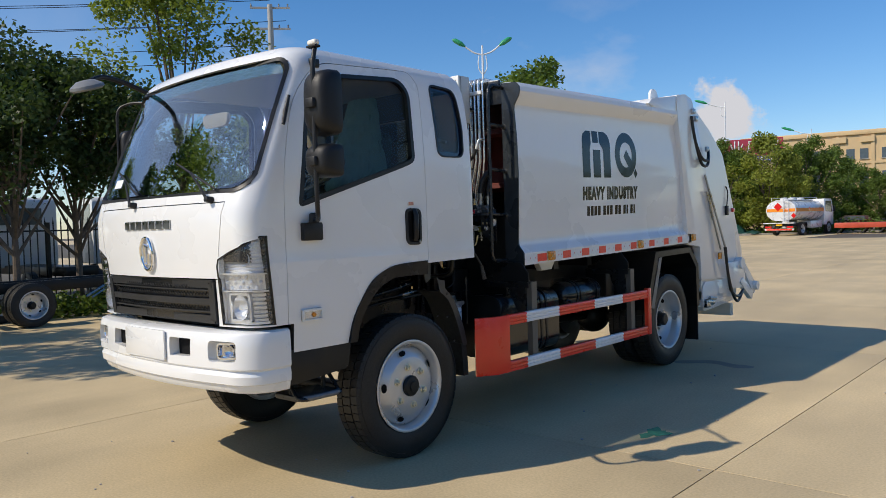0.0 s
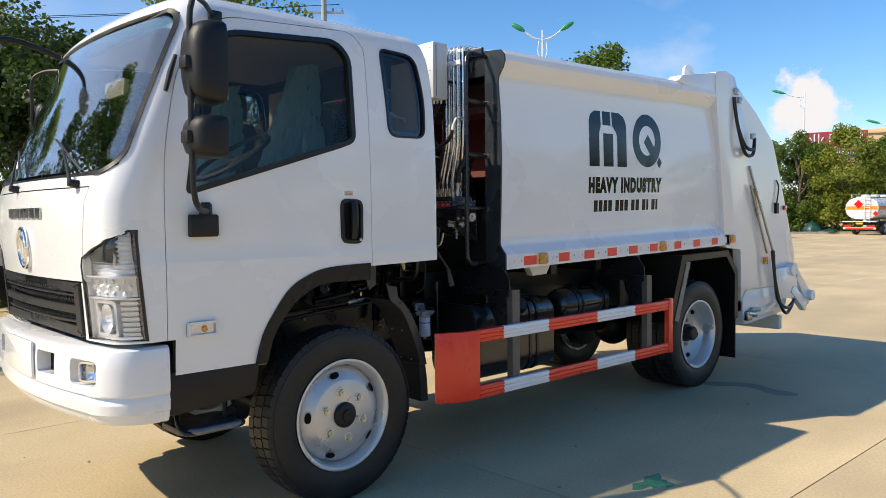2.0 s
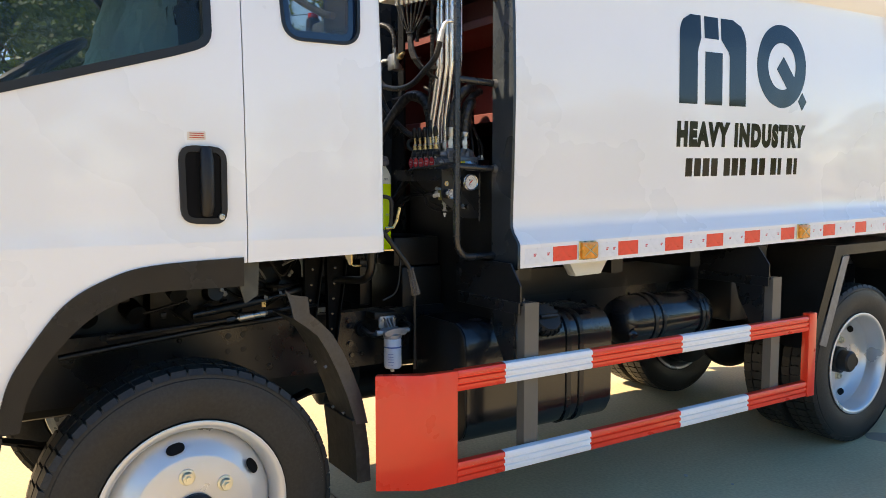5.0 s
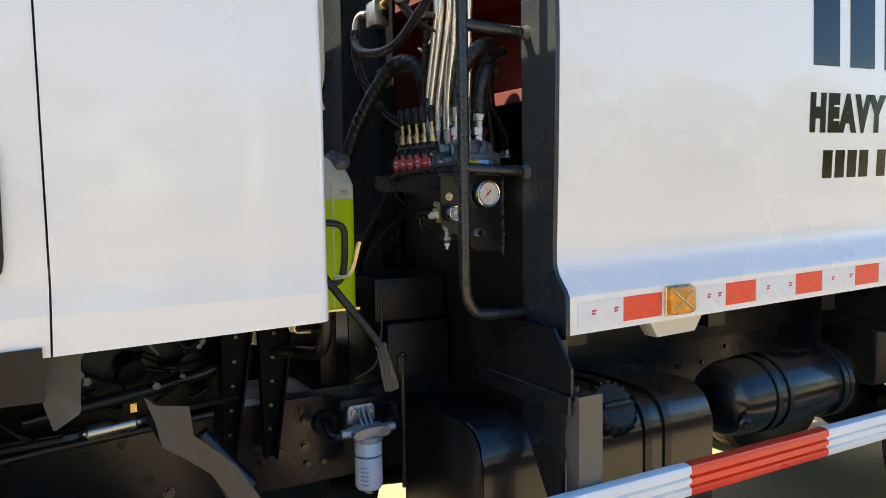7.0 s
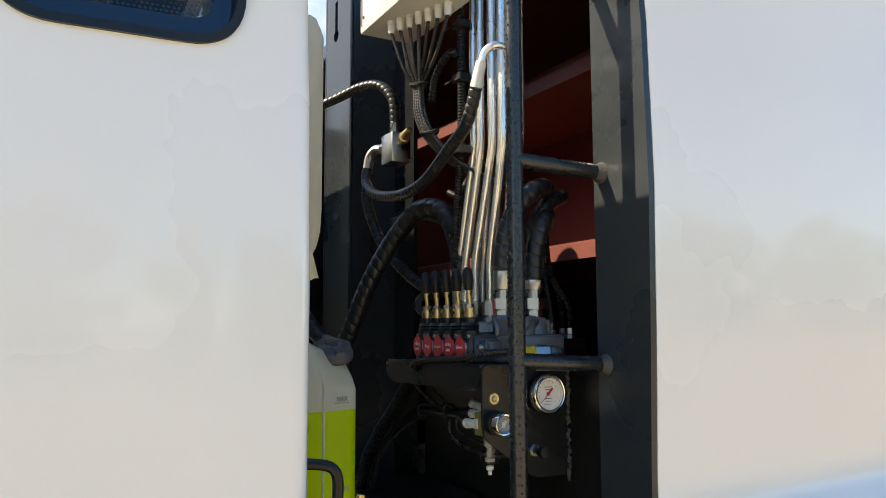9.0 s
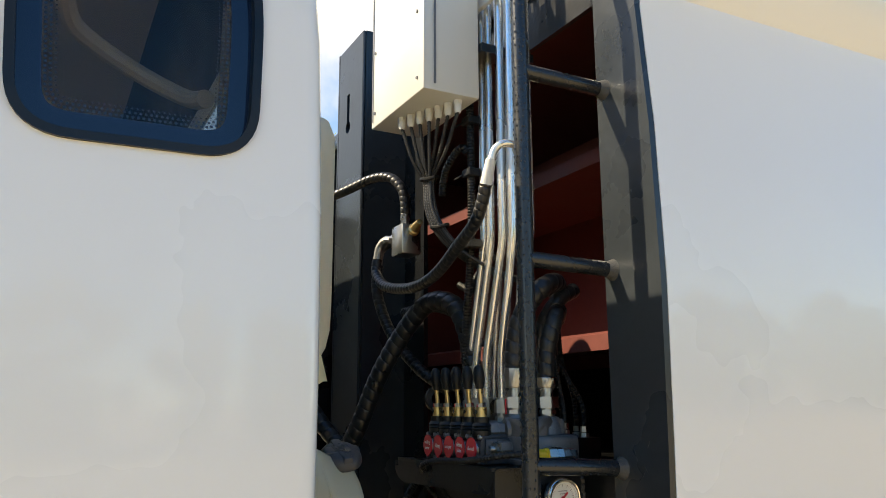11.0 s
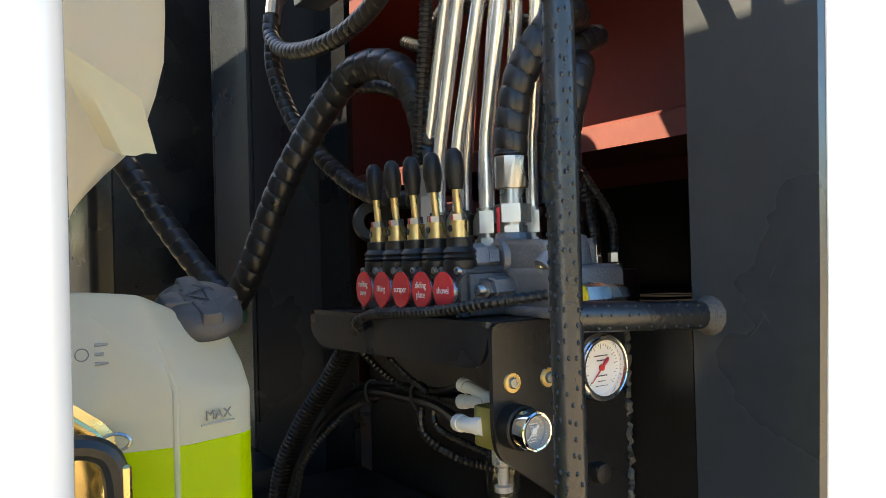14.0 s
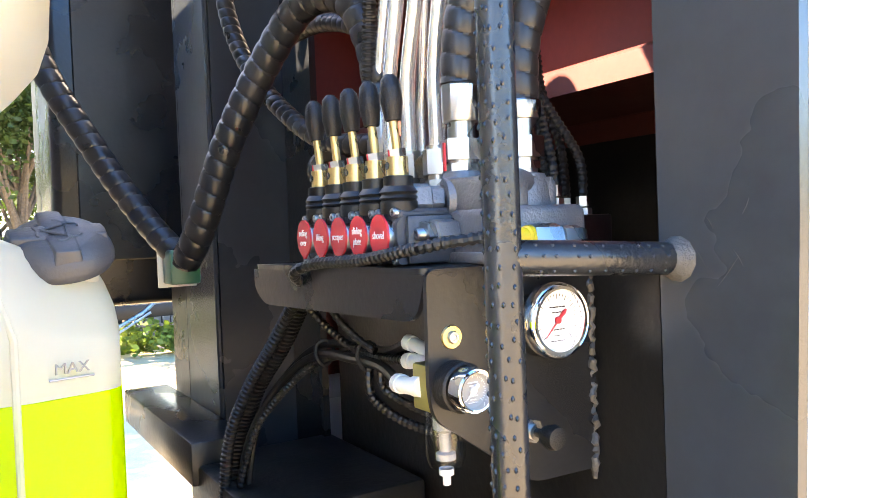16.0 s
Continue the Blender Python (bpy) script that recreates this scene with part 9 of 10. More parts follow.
# ---- the yard round the truck ----
def leaf_crown(bm, centres, per, size, rng):
    for c, r in centres:
        for _ in range(per):
            d = Vector((rng.gauss(0, 1), rng.gauss(0, 1), rng.gauss(0, 0.75)))
            d = d.normalized() * r * (rng.random() ** 0.45)
            p = Vector(c) + d
            a = Vector((rng.uniform(-1, 1), rng.uniform(-1, 1), rng.uniform(-0.6, 0.6))).normalized()
            b = a.orthogonal().normalized()
            b.rotate(Matrix.Rotation(rng.uniform(0, 6.28), 3, a))
            l, w = size * rng.uniform(0.7, 1.3), size * rng.uniform(0.3, 0.5)
            vs = [bm.verts.new(p - a * l * 0.5), bm.verts.new(p + b * w), bm.verts.new(p + a * l * 0.5), bm.verts.new(p - b * w)]
            bm.faces.new(vs)


def make_tree(seed, height, spread, leaf, mat, clumps=34, per=120, bare=0.25, group="yard trees", label="leafy green broadleaf tree in full crown"):
    rng = random.Random(seed)
    t = thing("tree", (0, 0, 0), label, "tree", group)
    bm = B()
    top = Vector((rng.uniform(-0.3, 0.3), rng.uniform(-0.3, 0.3), height * 0.8))
    tr = spline([(0, 0, 0), (rng.uniform(-.1, .1), rng.uniform(-.1, .1), height * 0.3), tuple(top)], 6)
    r0 = height * 0.018
    tube(bm, tr, [r0 * (1 - 0.85 * i / (len(tr) - 1)) for i in range(len(tr))], 9)
    centres = []
    for k in range(clumps):
        h = height * rng.uniform(bare, 0.97)
        f = (h / height - bare) / (1 - bare)
        reach = spread * (0.45 + 0.75 * math.sin(math.pi * min(1, f * 0.85 + 0.12))) * rng.uniform(0.25, 1.0)
        if f > 0.85:
            reach *= 0.5
        a = rng.uniform(0, 6.283)
        c = Vector((reach * math.cos(a), reach * math.sin(a), h))
        r = spread * rng.uniform(0.18, 0.36)
        centres.append((c, r))
        if k % 2 == 0:
            base = tr[min(len(tr) - 1, int(len(tr) * min(0.95, h / height * 0.75)))]
            tube(bm, spline([tuple(base), tuple(base.lerp(c, 0.5) + Vector((0, 0, -0.1))), tuple(c)], 3), [r0 * 0.4, r0 * 0.36, r0 * 0.3, r0 * 0.24, r0 * 0.18, r0 * 0.14, r0 * 0.08], 6)
    part("trunk", bm, BARK, t)
    bm = B()
    leaf_crown(bm, centres, per, leaf, rng)
    part("crown", bm, mat, t, sharp=180)
    return t


T1 = make_tree(1, 8.0, 2.6, 0.17, LEAF1, 60, 300, 0.12)
T2 = make_tree(2, 7.0, 2.4, 0.16, LEAF2, 54, 300, 0.14, label="yellow-green broadleaf tree with a loose crown")
T3 = make_tree(3, 6.5, 2.6, 0.12, LEAF3, 50, 360, 0.52, label="dense dark green broadleaf tree")
T4 = make_tree(4, 7.5, 2.2, 0.105, LEAF4, 46, 330, 0.20, label="airy young tree with open branches")


def put(tree, x, y, k, turn, first=[]):
    m = Matrix.Translation((x, y, -0.02)) @ Matrix.Rotation(turn, 4, "Z") @ Matrix.Scale(k, 4)
    if tree.name in first:
        c = copy_thing(tree, Matrix.Identity(4))
        c.matrix_basis = m
        return c
    first.append(tree.name)
    tree.matrix_basis = m
    return tree


EYE0 = Vector((0.625, -0.537, 0))


def out(dx, dy, d):
    v = Vector((dx, dy, 0)).normalized()
    return EYE0 + v * d


# the tree belt at the yard's far end
rng = random.Random(21)
belt = [(-0.395, 0.92, 60, T1, 0.95), (-0.365, 0.931, 58, T1, 1.0), (-0.345, 0.938, 62, T2, 0.9), (-0.322, 0.946, 57, T2, 1.18), (-0.300, 0.954, 58, T2, 1.05), (-0.275, 0.961, 60, T1, 1.0), (-0.255, 0.967, 66, T1, 0.95), (-0.232, 0.972, 70, T1, 0.85), (-0.205, 0.978, 66, T1, 0.68), (-0.18, 0.983, 66, T1, 0.7), (-0.15, 0.988, 68, T2, 0.8), (-0.42, 0.907, 64, T1, 0.9), (-0.35, 0.936, 66, T1, 1.05), (-0.288, 0.957, 65, T1, 1.0), (-0.12, 0.99, 70, T1, 0.9), (-0.09, 0.995, 70, T2, 0.9), (-0.45, 0.89, 66, T2, 0.9), (-0.48, 0.877, 66, T1, 0.9)]
for dx, dy, d, tr, k in belt:
    p = out(dx, dy, d * 1.24)
    put(tr, p.x, p.y, k * (0.94 if -0.36 < dx < -0.33 or -0.31 < dx < -0.29 else 1.03), rng.uniform(0, 6.28))
for dx, dy, d, tr, k in ((-0.572, 0.820, 50, T1, 1.50), (-0.585, 0.811, 52, T1, 1.42), (-0.605, 0.796, 55, T1, 1.15), (-0.64, 0.768, 60, T1, 1.0)):
    p = out(dx, dy, d)
    put(tr, p.x, p.y, k, rng.uniform(0, 6.28))
# the near trees on the far side of the truck
for dx, dy, d, tr, k in ((-0.945, 0.325, 17.0, T3, 0.84), (-0.922, 0.387, 18.2, T3, 0.80), (-0.97, 0.24, 21, T4, 0.95), (-0.985, 0.17, 22, T4, 1.0), (-0.868, 0.497, 28, T4, 1.45), (-0.83, 0.56, 32, T4, 0.85), (-0.80, 0.6, 30, T4, 0.8), (-0.74, 0.67, 34, T1, 0.8), (-1, 0.05, 22, T4, 1.0), (-1, -0.12, 27, T3, 0.9), (-0.78, 0.62, 21, T3, 0.78), (-0.74, 0.67, 21, T3, 0.74), (-0.69, 0.72, 22, T3, 0.72), (-0.69, 0.72, 40, T1, 0.8)):
    p = out(dx, dy, d)
    put(tr, p.x, p.y, k, rng.uniform(0, 6.28))
for x, y, k in ((-14.5, -3.2, 1.1), (-16.5, -7.5, 1.0), (-21.5, -3.6, 0.95), (-22.5, -8.0, 0.9), (-24.0, -13.0, 0.9)):
    put(T1, x, y, k, rng.uniform(0, 6.28))
# trees across the yard behind the walk, seen in the paint and glass
for i in range(14):
    put((T1, T2)[i % 2], 24 + rng.uniform(-3, 3), -18 + i * 5.5, rng.uniform(0.8, 1.1), rng.uniform(0, 6.28))

# shrubs along the fence: one bank of leaves
bm = B()
cs = []
for i in range(60):
    p = out(-1 + 0.006 * i, 0.0 + 0.009 * i, 17.4 + rng.uniform(-0.4, 0.4))
    cs.append(((p.x, p.y, rng.uniform(0.1, 0.35)), rng.uniform(0.25, 0.45)))
leaf_crown(bm, cs, 110, 0.12, rng)
tagged(part("hedge", bm, LEAF1, None, sharp=180), "low overgrown hedge under the fence", "hedge", kind="stuff")
bm = B()
cs = []
for i in range(80):
    p = out(-0.5 + 0.0055 * i, 0.87 + 0.0016 * i, 71 + rng.uniform(-1, 1))
    cs.append(((p.x, p.y, rng.uniform(0.2, 0.9)), rng.uniform(0.5, 0.9)))
leaf_crown(bm, cs, 60, 0.22, rng)
tagged(part("hedge", bm, LEAF1, None, sharp=180), "low bushes under the tree belt", "hedge", kind="stuff")

# kerb and verge at the far end
bm = B()
a, b = out(-0.52, 0.854, 64), out(-0.05, 0.999, 82)
for i in range(24):
    p, q = a.lerp(b, i / 24), a.lerp(b, (i + 0.985) / 24)
    d = (q - p).normalized()
    nrm = Vector((-d.y, d.x, 0))
    vs = [bm.verts.new(w + nrm * o + Vector((0, 0, z))) for z in (-0.02, 0.16) for w, o in ((p, 0), (q, 0), (q, 0.25), (p, 0.25))]
    for f in ((0, 1, 5, 4), (1, 2, 6, 5), (2, 3, 7, 6), (3, 0, 4, 7), (4, 5, 6, 7)):
        bm.faces.new([vs[j] for j in f])
tagged(part("kerb", bm, KERB), "pale stone kerb along the planted verge", "kerb", kind="structure")
bm = B()
vs = [bm.verts.new(v) for v in (a + Vector((-2, 0.6, 0.1)), b + Vector((2, 0.4, 0.1)), b + Vector((6, 60, 0.1)), a + Vector((-40, 60, 0.1)))]
bm.faces.new(vs)
tagged(part("verge", bm, GRASS), "grassy verge behind the kerb", "grass", kind="structure")
bm = B()
p0 = out(-1, 0.02, 16.3)
vs = [bm.verts.new(v) for v in ((-15.3, -14, -0.004), (-15.3, 13.5, -0.004), (-30, 30, -0.004), (-80, 30, -0.004), (-80, -14, -0.004))]
bm.faces.new(vs)
tagged(part("verge", bm, ASPHALT), "bare shaded soil behind the yard", "ground", kind="structure")


# ---- parked vehicles round the yard ----
def far_wheels(t, spots, k):
    for x, y in spots:
        w = wheel(x, y, 1 if x > 0 else -1, 0.165 if y < 2.5 else 0.015, t, z=TR * k)
        w.scale = (k, k, k)


def cab_box(t, y0, y1, z0, z1, w, mat, glass=DARKWIN):
    """A plain forward-control cab with screen, side windows and a roof curve."""
    bm = B()
    prism(bm, rounded([(y0, z0), (y1, z0), (y1 + 0.03, z0 + (z1 - z0) * 0.5), (y1 - 0.28, z1 - 0.06), (y1 - 0.45, z1), (y0 + 0.1, z1), (y0, z1 - 0.1)], 0.05), "x", -w, w, 0.05)
    part("cab", bm, mat, t)
    for s in (1, -1):
        bm = B()
        zc = z0 + (z1 - z0) * 0.5
        prism(bm, rounded([(y0 + 0.25, zc + 0.02), (y1 - 0.18, zc - 0.05), (y1 - 0.38, z1 - 0.18), (y0 + 0.25, z1 - 0.18)], 0.05), "x", s * w - 0.004, s * w + 0.006)
        part("side_window", bm, glass, t)
        bm = B()
        box(bm, s * (w + 0.02) - 0.02, s * (w + 0.14), y1 - 0.05, y1 + 0.05, zc, zc + 0.45, 0.03)
        part("mirror", bm, PLASTIC, t)
    bm = B()
    zc = z0 + (z1 - z0) * 0.52
    vs = [bm.verts.new(v) for v in ((-w * 0.9, y1 + 0.042, zc), (w * 0.9, y1 + 0.042, zc), (w * 0.86, y1 - 0.25, z1 - 0.1), (-w * 0.86, y1 - 0.25, z1 - 0.1))]
    bm.faces.new(vs)
    bmesh.ops.solidify(bm, geom=bm.faces, thickness=0.01)
    part("windscreen", bm, glass, t)


def placed(t, x, y, yaw, z=0.0):
    t.matrix_basis = Matrix.Translation((x, y, z)) @ Matrix.Rotation(radians(yaw), 4, "Z")
    return t


# fuel tanker, tail towards the walk
tk = thing("tanker_truck", (0, 0, 0), "silver-white fuel tanker truck with an orange stripe", "truck")
bm = B()
sec = [(1.18 * math.copysign(abs(math.cos(a)) ** 0.8, math.cos(a)), 1.95 + 0.80 * math.copysign(abs(math.sin(a)) ** 0.8, math.sin(a))) for a in (2 * math.pi * k / 40 for k in range(40))]
prism(bm, sec, "y", 0.45, 5.3, 0.06)
part("tank", bm, TANKW, tk)
for s in (1, -1):
    part("stripe", box(B(), s * 1.181 - 0.006, s * 1.181 + 0.012, 0.5, 5.25, 1.85, 2.12), ORANGE, tk, "orange reflective stripe")
part("stripe", box(B(), -1.1, 1.1, 0.432, 0.448, 1.86, 2.1), ORANGE, tk)
bm = B()
prism(bm, [(-0.55, 2.25), (-0.22, 1.92), (0.11, 2.25), (-0.22, 2.58)], "y", 0.415, 0.43)
part("warning_diamond", bm, REDLENS, tk, "red warning diamond plate")
bm = B()
prism(bm, [(1.0, 1.35), (1.2, 1.55), (1.0, 1.75), (0.8, 1.55)], "y", 0.415, 0.43)
part("warning_diamond", bm, REDLENS, tk)
bm = B()
prism(bm, [(2.55, 2.05), (2.85, 1.85), (2.7, 2.1), (2.85, 2.3)], "x", 1.194, 1.20)
part("warning_diamond", bm, REDLENS, tk)
bm = B()
for x in (0.25, 0.62):
    tube(bm, [(x, 0.36, 0.9), (x, 0.36, 2.75), (x, 0.55, 2.95)], 0.025, 6)
for k in range(6):
    tube(bm, [(0.25, 0.36, 1.1 + 0.3 * k), (0.62, 0.36, 1.1 + 0.3 * k)], 0.018, 6)
part("ladder", bm, TANKW, tk)
bm = B()
box(bm, -0.5, 0.5, 0.6, 5.0, 2.74, 2.80, 0.02)
for y in (1.0, 2.4, 3.8):
    lathe(bm, [(0.28, 0), (0.28, 0.16), (0.2, 0.2), (0, 0.2)], (0, y, 2.76), (0, 0, 1), 16)
for s in (1, -1):
    tube(bm, [(s * 0.75, 0.5, 2.72), (s * 0.75, 0.5, 2.95), (s * 0.75, 5.0, 2.95), (s * 0.75, 5.0, 2.72)], 0.02, 6)
part("walkway", bm, TANKW, tk)
bm = B()
box(bm, -0.45, 0.45, 0.3, 7.2, 0.72, 0.98, 0.02)
part("frame", bm, BLACKM, tk)
bm = B()
box(bm, -1.2, 1.2, 0.0, 0.42, 0.95, 1.02, 0.01)
box(bm, -1.15, 1.15, 0.12, 0.2, 0.42, 0.56, 0.01)
part("rear_step", bm, GREYBOX, tk)
part("tail_lamp", box(B(), -1.1, -0.6, 0.1, 0.12, 0.6, 0.75, 0.01), REDLENS, tk)
part("tail_lamp", box(B(), 0.6, 1.1, 0.1, 0.12, 0.6, 0.75, 0.01), REDLENS, tk)
part("plate_bar", box(B(), -0.25, 0.25, 0.1, 0.12, 0.78, 0.92, 0.01), YELLOW, tk)
part("hazard_bar", box(B(), -1.0, 1.0, 0.105, 0.118, 0.44, 0.54), REDP, tk)
for s in (1, -1):
    part("side_locker", box(B(), min(s * 0.85, s * 1.15), max(s * 0.85, s * 1.15), 3.0, 5.0, 0.55, 1.1, 0.03), TANKW, tk)
cab_box(tk, 5.55, 7.25, 0.75, 2.85, 1.08, WHITE)
far_wheels(tk, [(1.0, 1.7), (-1.0, 1.7), (0.98, 6.4), (-0.98, 6.4)], 1.0)
placed(tk, -19.1, 60.5, -8)

# red lorry chassis far off
rt = thing("truck_cab_chassis", (0, 0, 0), "faded red truck cab on a bare chassis", "truck")
cab_box(rt, 4.6, 6.3, 0.9, 2.9, 1.15, FARRED)
bm = B()
box(bm, -0.8, 0.8, 4.585, 4.597, 2.05, 2.6, 0.0)
part("rear_window", bm, DARKWIN, rt)
bm = B()
box(bm, -0.45, 0.45, -2.0, 6.1, 0.75, 1.0, 0.02)
part("frame", bm, BLACKM, rt)
far_wheels(rt, [(1.0, 0.4), (-1.0, 0.4), (0.7, 0.4), (-0.7, 0.4), (1.0, 5.5), (-1.0, 5.5)], 1.05)
placed(rt, -13.3, 72, 6)
fb = thing("truck_ramp_body", (0, 0, 0), "rust-red flat truck body lying on the ground", "truck body")
bm = B()
box(bm, -1.9, 1.9, -1.2, 1.2, 0.45, 0.85, 0.03)
part("side_board", bm, FARRED, fb)
for x in (-1.7, 0.0, 1.2):
    for y in (-1.1, 1.1):
        part("prop", tube(B(), [(x, y, 0.0), (x + 0.5, y, 0.6)], 0.06, 8), BLACKM, fb)
placed(fb, -14.6, 66.5, 8)
dc = thing("car", (0, 0, 0), "dark maroon saloon car", "car")
bm = B()
prism(bm, rounded([(-2.2, 0.35), (2.2, 0.35), (2.25, 0.8), (1.3, 0.95), (0.7, 1.4), (-0.9, 1.42), (-1.7, 1.0), (-2.2, 0.9)], 0.12), "x", -0.85, 0.85, 0.08)
part("body", bm, pbr("maroon_car_paint", (0.05, 0.008, 0.012), 0.2, coat=0.8), dc)
bm = B()
prism(bm, rounded([(0.62, 1.0), (0.52, 1.34), (-0.8, 1.36), (-1.35, 1.02)], 0.05), "x", -0.855, 0.855)
part("windows", bm, DARKWIN, dc)
far_wheels(dc, [(0.78, 1.35), (-0.78, 1.35), (0.78, -1.35), (-0.78, -1.35)], 0.66)
placed(dc, -16.3, 72, -75)

# white cabs behind the fence
for i, (x, y, yaw) in enumerate(((-21.6, 7.2, 92), (-20.8, 9.9, 80))):
    wt2 = thing("white_truck", (0, 0, 0), "white light truck parked behind the fence", "truck", "trucks behind the fence")
    cab_box(wt2, 0.0, 1.75, 0.85, 2.75, 1.0, WHITE)
    bm = B()
    box(bm, -0.4, 0.4, -3.6, 1.6, 0.7, 0.92, 0.02)
    part("frame", bm, BLACKM, wt2)
    bm = B()
    box(bm, -0.6, 0.6, -0.012, -0.002, 2.0, 2.45)
    part("rear_window", bm, DARKWIN, wt2)
    far_wheels(wt2, [(0.8, 0.9), (-0.8, 0.9), (0.8, -2.6), (-0.8, -2.6)], 0.8)
    placed(wt2, x, y, yaw)

# bare chassis in the trees' shade
ch = thing("truck_chassis", (0, 0, 0), "bare black truck chassis with twin rear wheels", "chassis")
for s in (1, -1):
    part("frame_rail", box(B(), s * 0.38 - 0.035, s * 0.38 + 0.035, -1.2, 5.2, 0.62, 0.82, 0.008), BLACKM, ch)
for y in (-1.0, 0.9, 2.4, 4.2):
    part("cross_member", box(B(), -0.345, 0.345, y - 0.05, y + 0.05, 0.64, 0.80), BLACKM, ch)
part("axle", cyl(B(), (-0.8, 0, 0.4), (0.8, 0, 0.4), 0.07), BLACKM, ch)
bm = B()
tube(bm, [(0.42, 1.2, 0.45), (0.42, 1.7, 0.70), (0.42, 1.9, 0.86)], 0.03, 8)
part("air_pipe", bm, ZINC, ch)
part("air_pipe", tube(B(), [(0.46, 1.3, 0.42), (0.46, 1.8, 0.70)], 0.02, 8), ZINC, ch)
part("chassis_box", box(B(), 0.42, 0.75, 2.5, 3.1, 0.45, 0.78, 0.02), BLACKM, ch)
far_wheels(ch, [(0.80, 0.0), (0.56, 0.0), (-0.80, 0.0), (-0.56, 0.0)], 0.80)
placed(ch, -15.0, 4.75, 4)

# green tarpaulin heap at the foot of the far trees
TARP = pbr("green_tarpaulin", (0.010, 0.055, 0.045), 0.45, var=0.3, vscale=3, bump=0.5, bscale=6)
for dx, dy, d, sx, sz in ((-0.352, 0.936, 70, 0.8, 0.9), (-0.335, 0.942, 69, 0.8, 0.3)):
    p = out(dx, dy, d)
    bm = B()
    rng = random.Random(int(d * 7))
    rows = []
    for j in range(6):
        f = j / 5
        rows.append([bm.verts.new((p.x + sx * (1 - f ** 2.2) * math.cos(a) * rng.uniform(0.85, 1.15), p.y + sx * (1 - f ** 2.2) * math.sin(a) * rng.uniform(0.85, 1.15), sz * f * rng.uniform(0.92, 1.08) + 0.1)) for a in (2 * math.pi * i / 14 for i in range(14))])
    for a, b in zip(rows, rows[1:]):
        for i in range(14):
            bm.faces.new((a[i], a[(i + 1) % 14], b[(i + 1) % 14], b[i]))
    tagged(part("tarpaulin", bm, TARP), "crumpled green tarpaulin heap at the foot of the trees", "tarpaulin", "tarpaulin heaps")

# ---- fence ----
fence = thing("iron_fence", (-18.6, 6, 0), "black iron railing along the yard's edge", "fence", kind="structure")
bm = B()
box(bm, -0.012, 0.012, -0.012, 0.012, 0.0, 1.85)
lathe(bm, [(0.022, 1.85), (0.012, 1.92), (0.0, 2.02)], (0, 0, 0), (0, 0, 1), 6)
me_bar = to_mesh("bar", bm, BLACKM)
for i in range(110):
    y = -6 + 0.17 * i
    shared("bar", me_bar, fence, (-18.6 + 0.05 * math.sin(i), y, 0.12))
for z in (0.35, 1.78):
    part("rail", box(B(), -18.62, -18.58, -6.2, 13, z, z + 0.04), BLACKM, fence)
for y in (-6, -2.8, 0.4, 3.6, 6.8, 10, 13):
    part("post", box(B(), -18.64, -18.56, y - 0.04, y + 0.04, 0, 2.0), BLACKM, fence)

# ---- lamp posts and poles ----
def street_lamp(p, h, arms, yaw, label, reach=1.0):
    t = thing("street_lamp", (0, 0, 0), label, "street lamp", "street lamps")
    bm = B()
    tube(bm, [(0, 0, 0), (0, 0, h * 0.5), (0, 0, h)], [0.11, 0.085, 0.05], 12)
    part("pole", bm, POLEW, t)
    for s in (a * reach for a in arms):
        bm = B()
        tube(bm, spline([(0, 0, h - 0.5), (s * 0.9, 0, h - 0.35), (s * 1.9, 0, h + 0.05)], 5), 0.045, 8)
        tube(bm, spline([(0, 0, h - 1.6), (s * 0.42, 0, h - 1.2), (s * 0.35, 0, h - 0.55)], 6), 0.03, 8)
        part("arm", bm, POLEW, t)
        bm = B()
        tube(bm, [(s * 1.7, 0, h - 0.02), (s * 2.1, 0, h + 0.12), (s * 2.7, 0, h + 0.32), (s * 2.95, 0, h + 0.38)], [0.05, 0.14, 0.13, 0.04], 10)
        part("lamp_head", bm, POLEG, t)
    placed(t, p.x, p.y, yaw)
    return t


street_lamp(out(-0.62, 0.784, 42), 11.4, (1, -1), 42, "white double-arm street lamp with green heads", 0.55)
street_lamp(out(-0.362, 0.932, 84), 13.4, (-1,), 25, "white single-arm street lamp with a green head")
street_lamp(out(-0.272, 0.962, 92), 10.8, (-1,), 20, "white single-arm street lamp with a green head")
up = thing("utility_pole", (0, 0, 0), "grey steel utility pole with cross-arms and wires", "utility pole")
bm = B()
tube(bm, [(0, 0, 0), (0, 0, 12.0)], [0.2, 0.12], 12)
part("pole", bm, CONCPOLE, up)
for z in (11.85, 10.9):
    bm = B()
    box(bm, -0.9, 0.9, -0.04, 0.04, z - 0.04, z + 0.04)
    part("cross_arm", bm, CONCPOLE, up)
bm = B()
for z in (11.95, 11.0):
    for x in (-0.85, 0.8, 0.4):
        lathe(bm, [(0.03, -0.08), (0.045, 0.0), (0.03, 0.04), (0.04, 0.07), (0, 0.1)], (x, 0, z), (0, 0, 1), 8)
part("insulator", bm, CAST, up)
pp = out(-0.808, 0.589, 36)
placed(up, pp.x, pp.y, 50)
wires = thing("overhead_wires", (pp.x, pp.y, 0), "thin dark overhead wires", "wires", kind="structure")
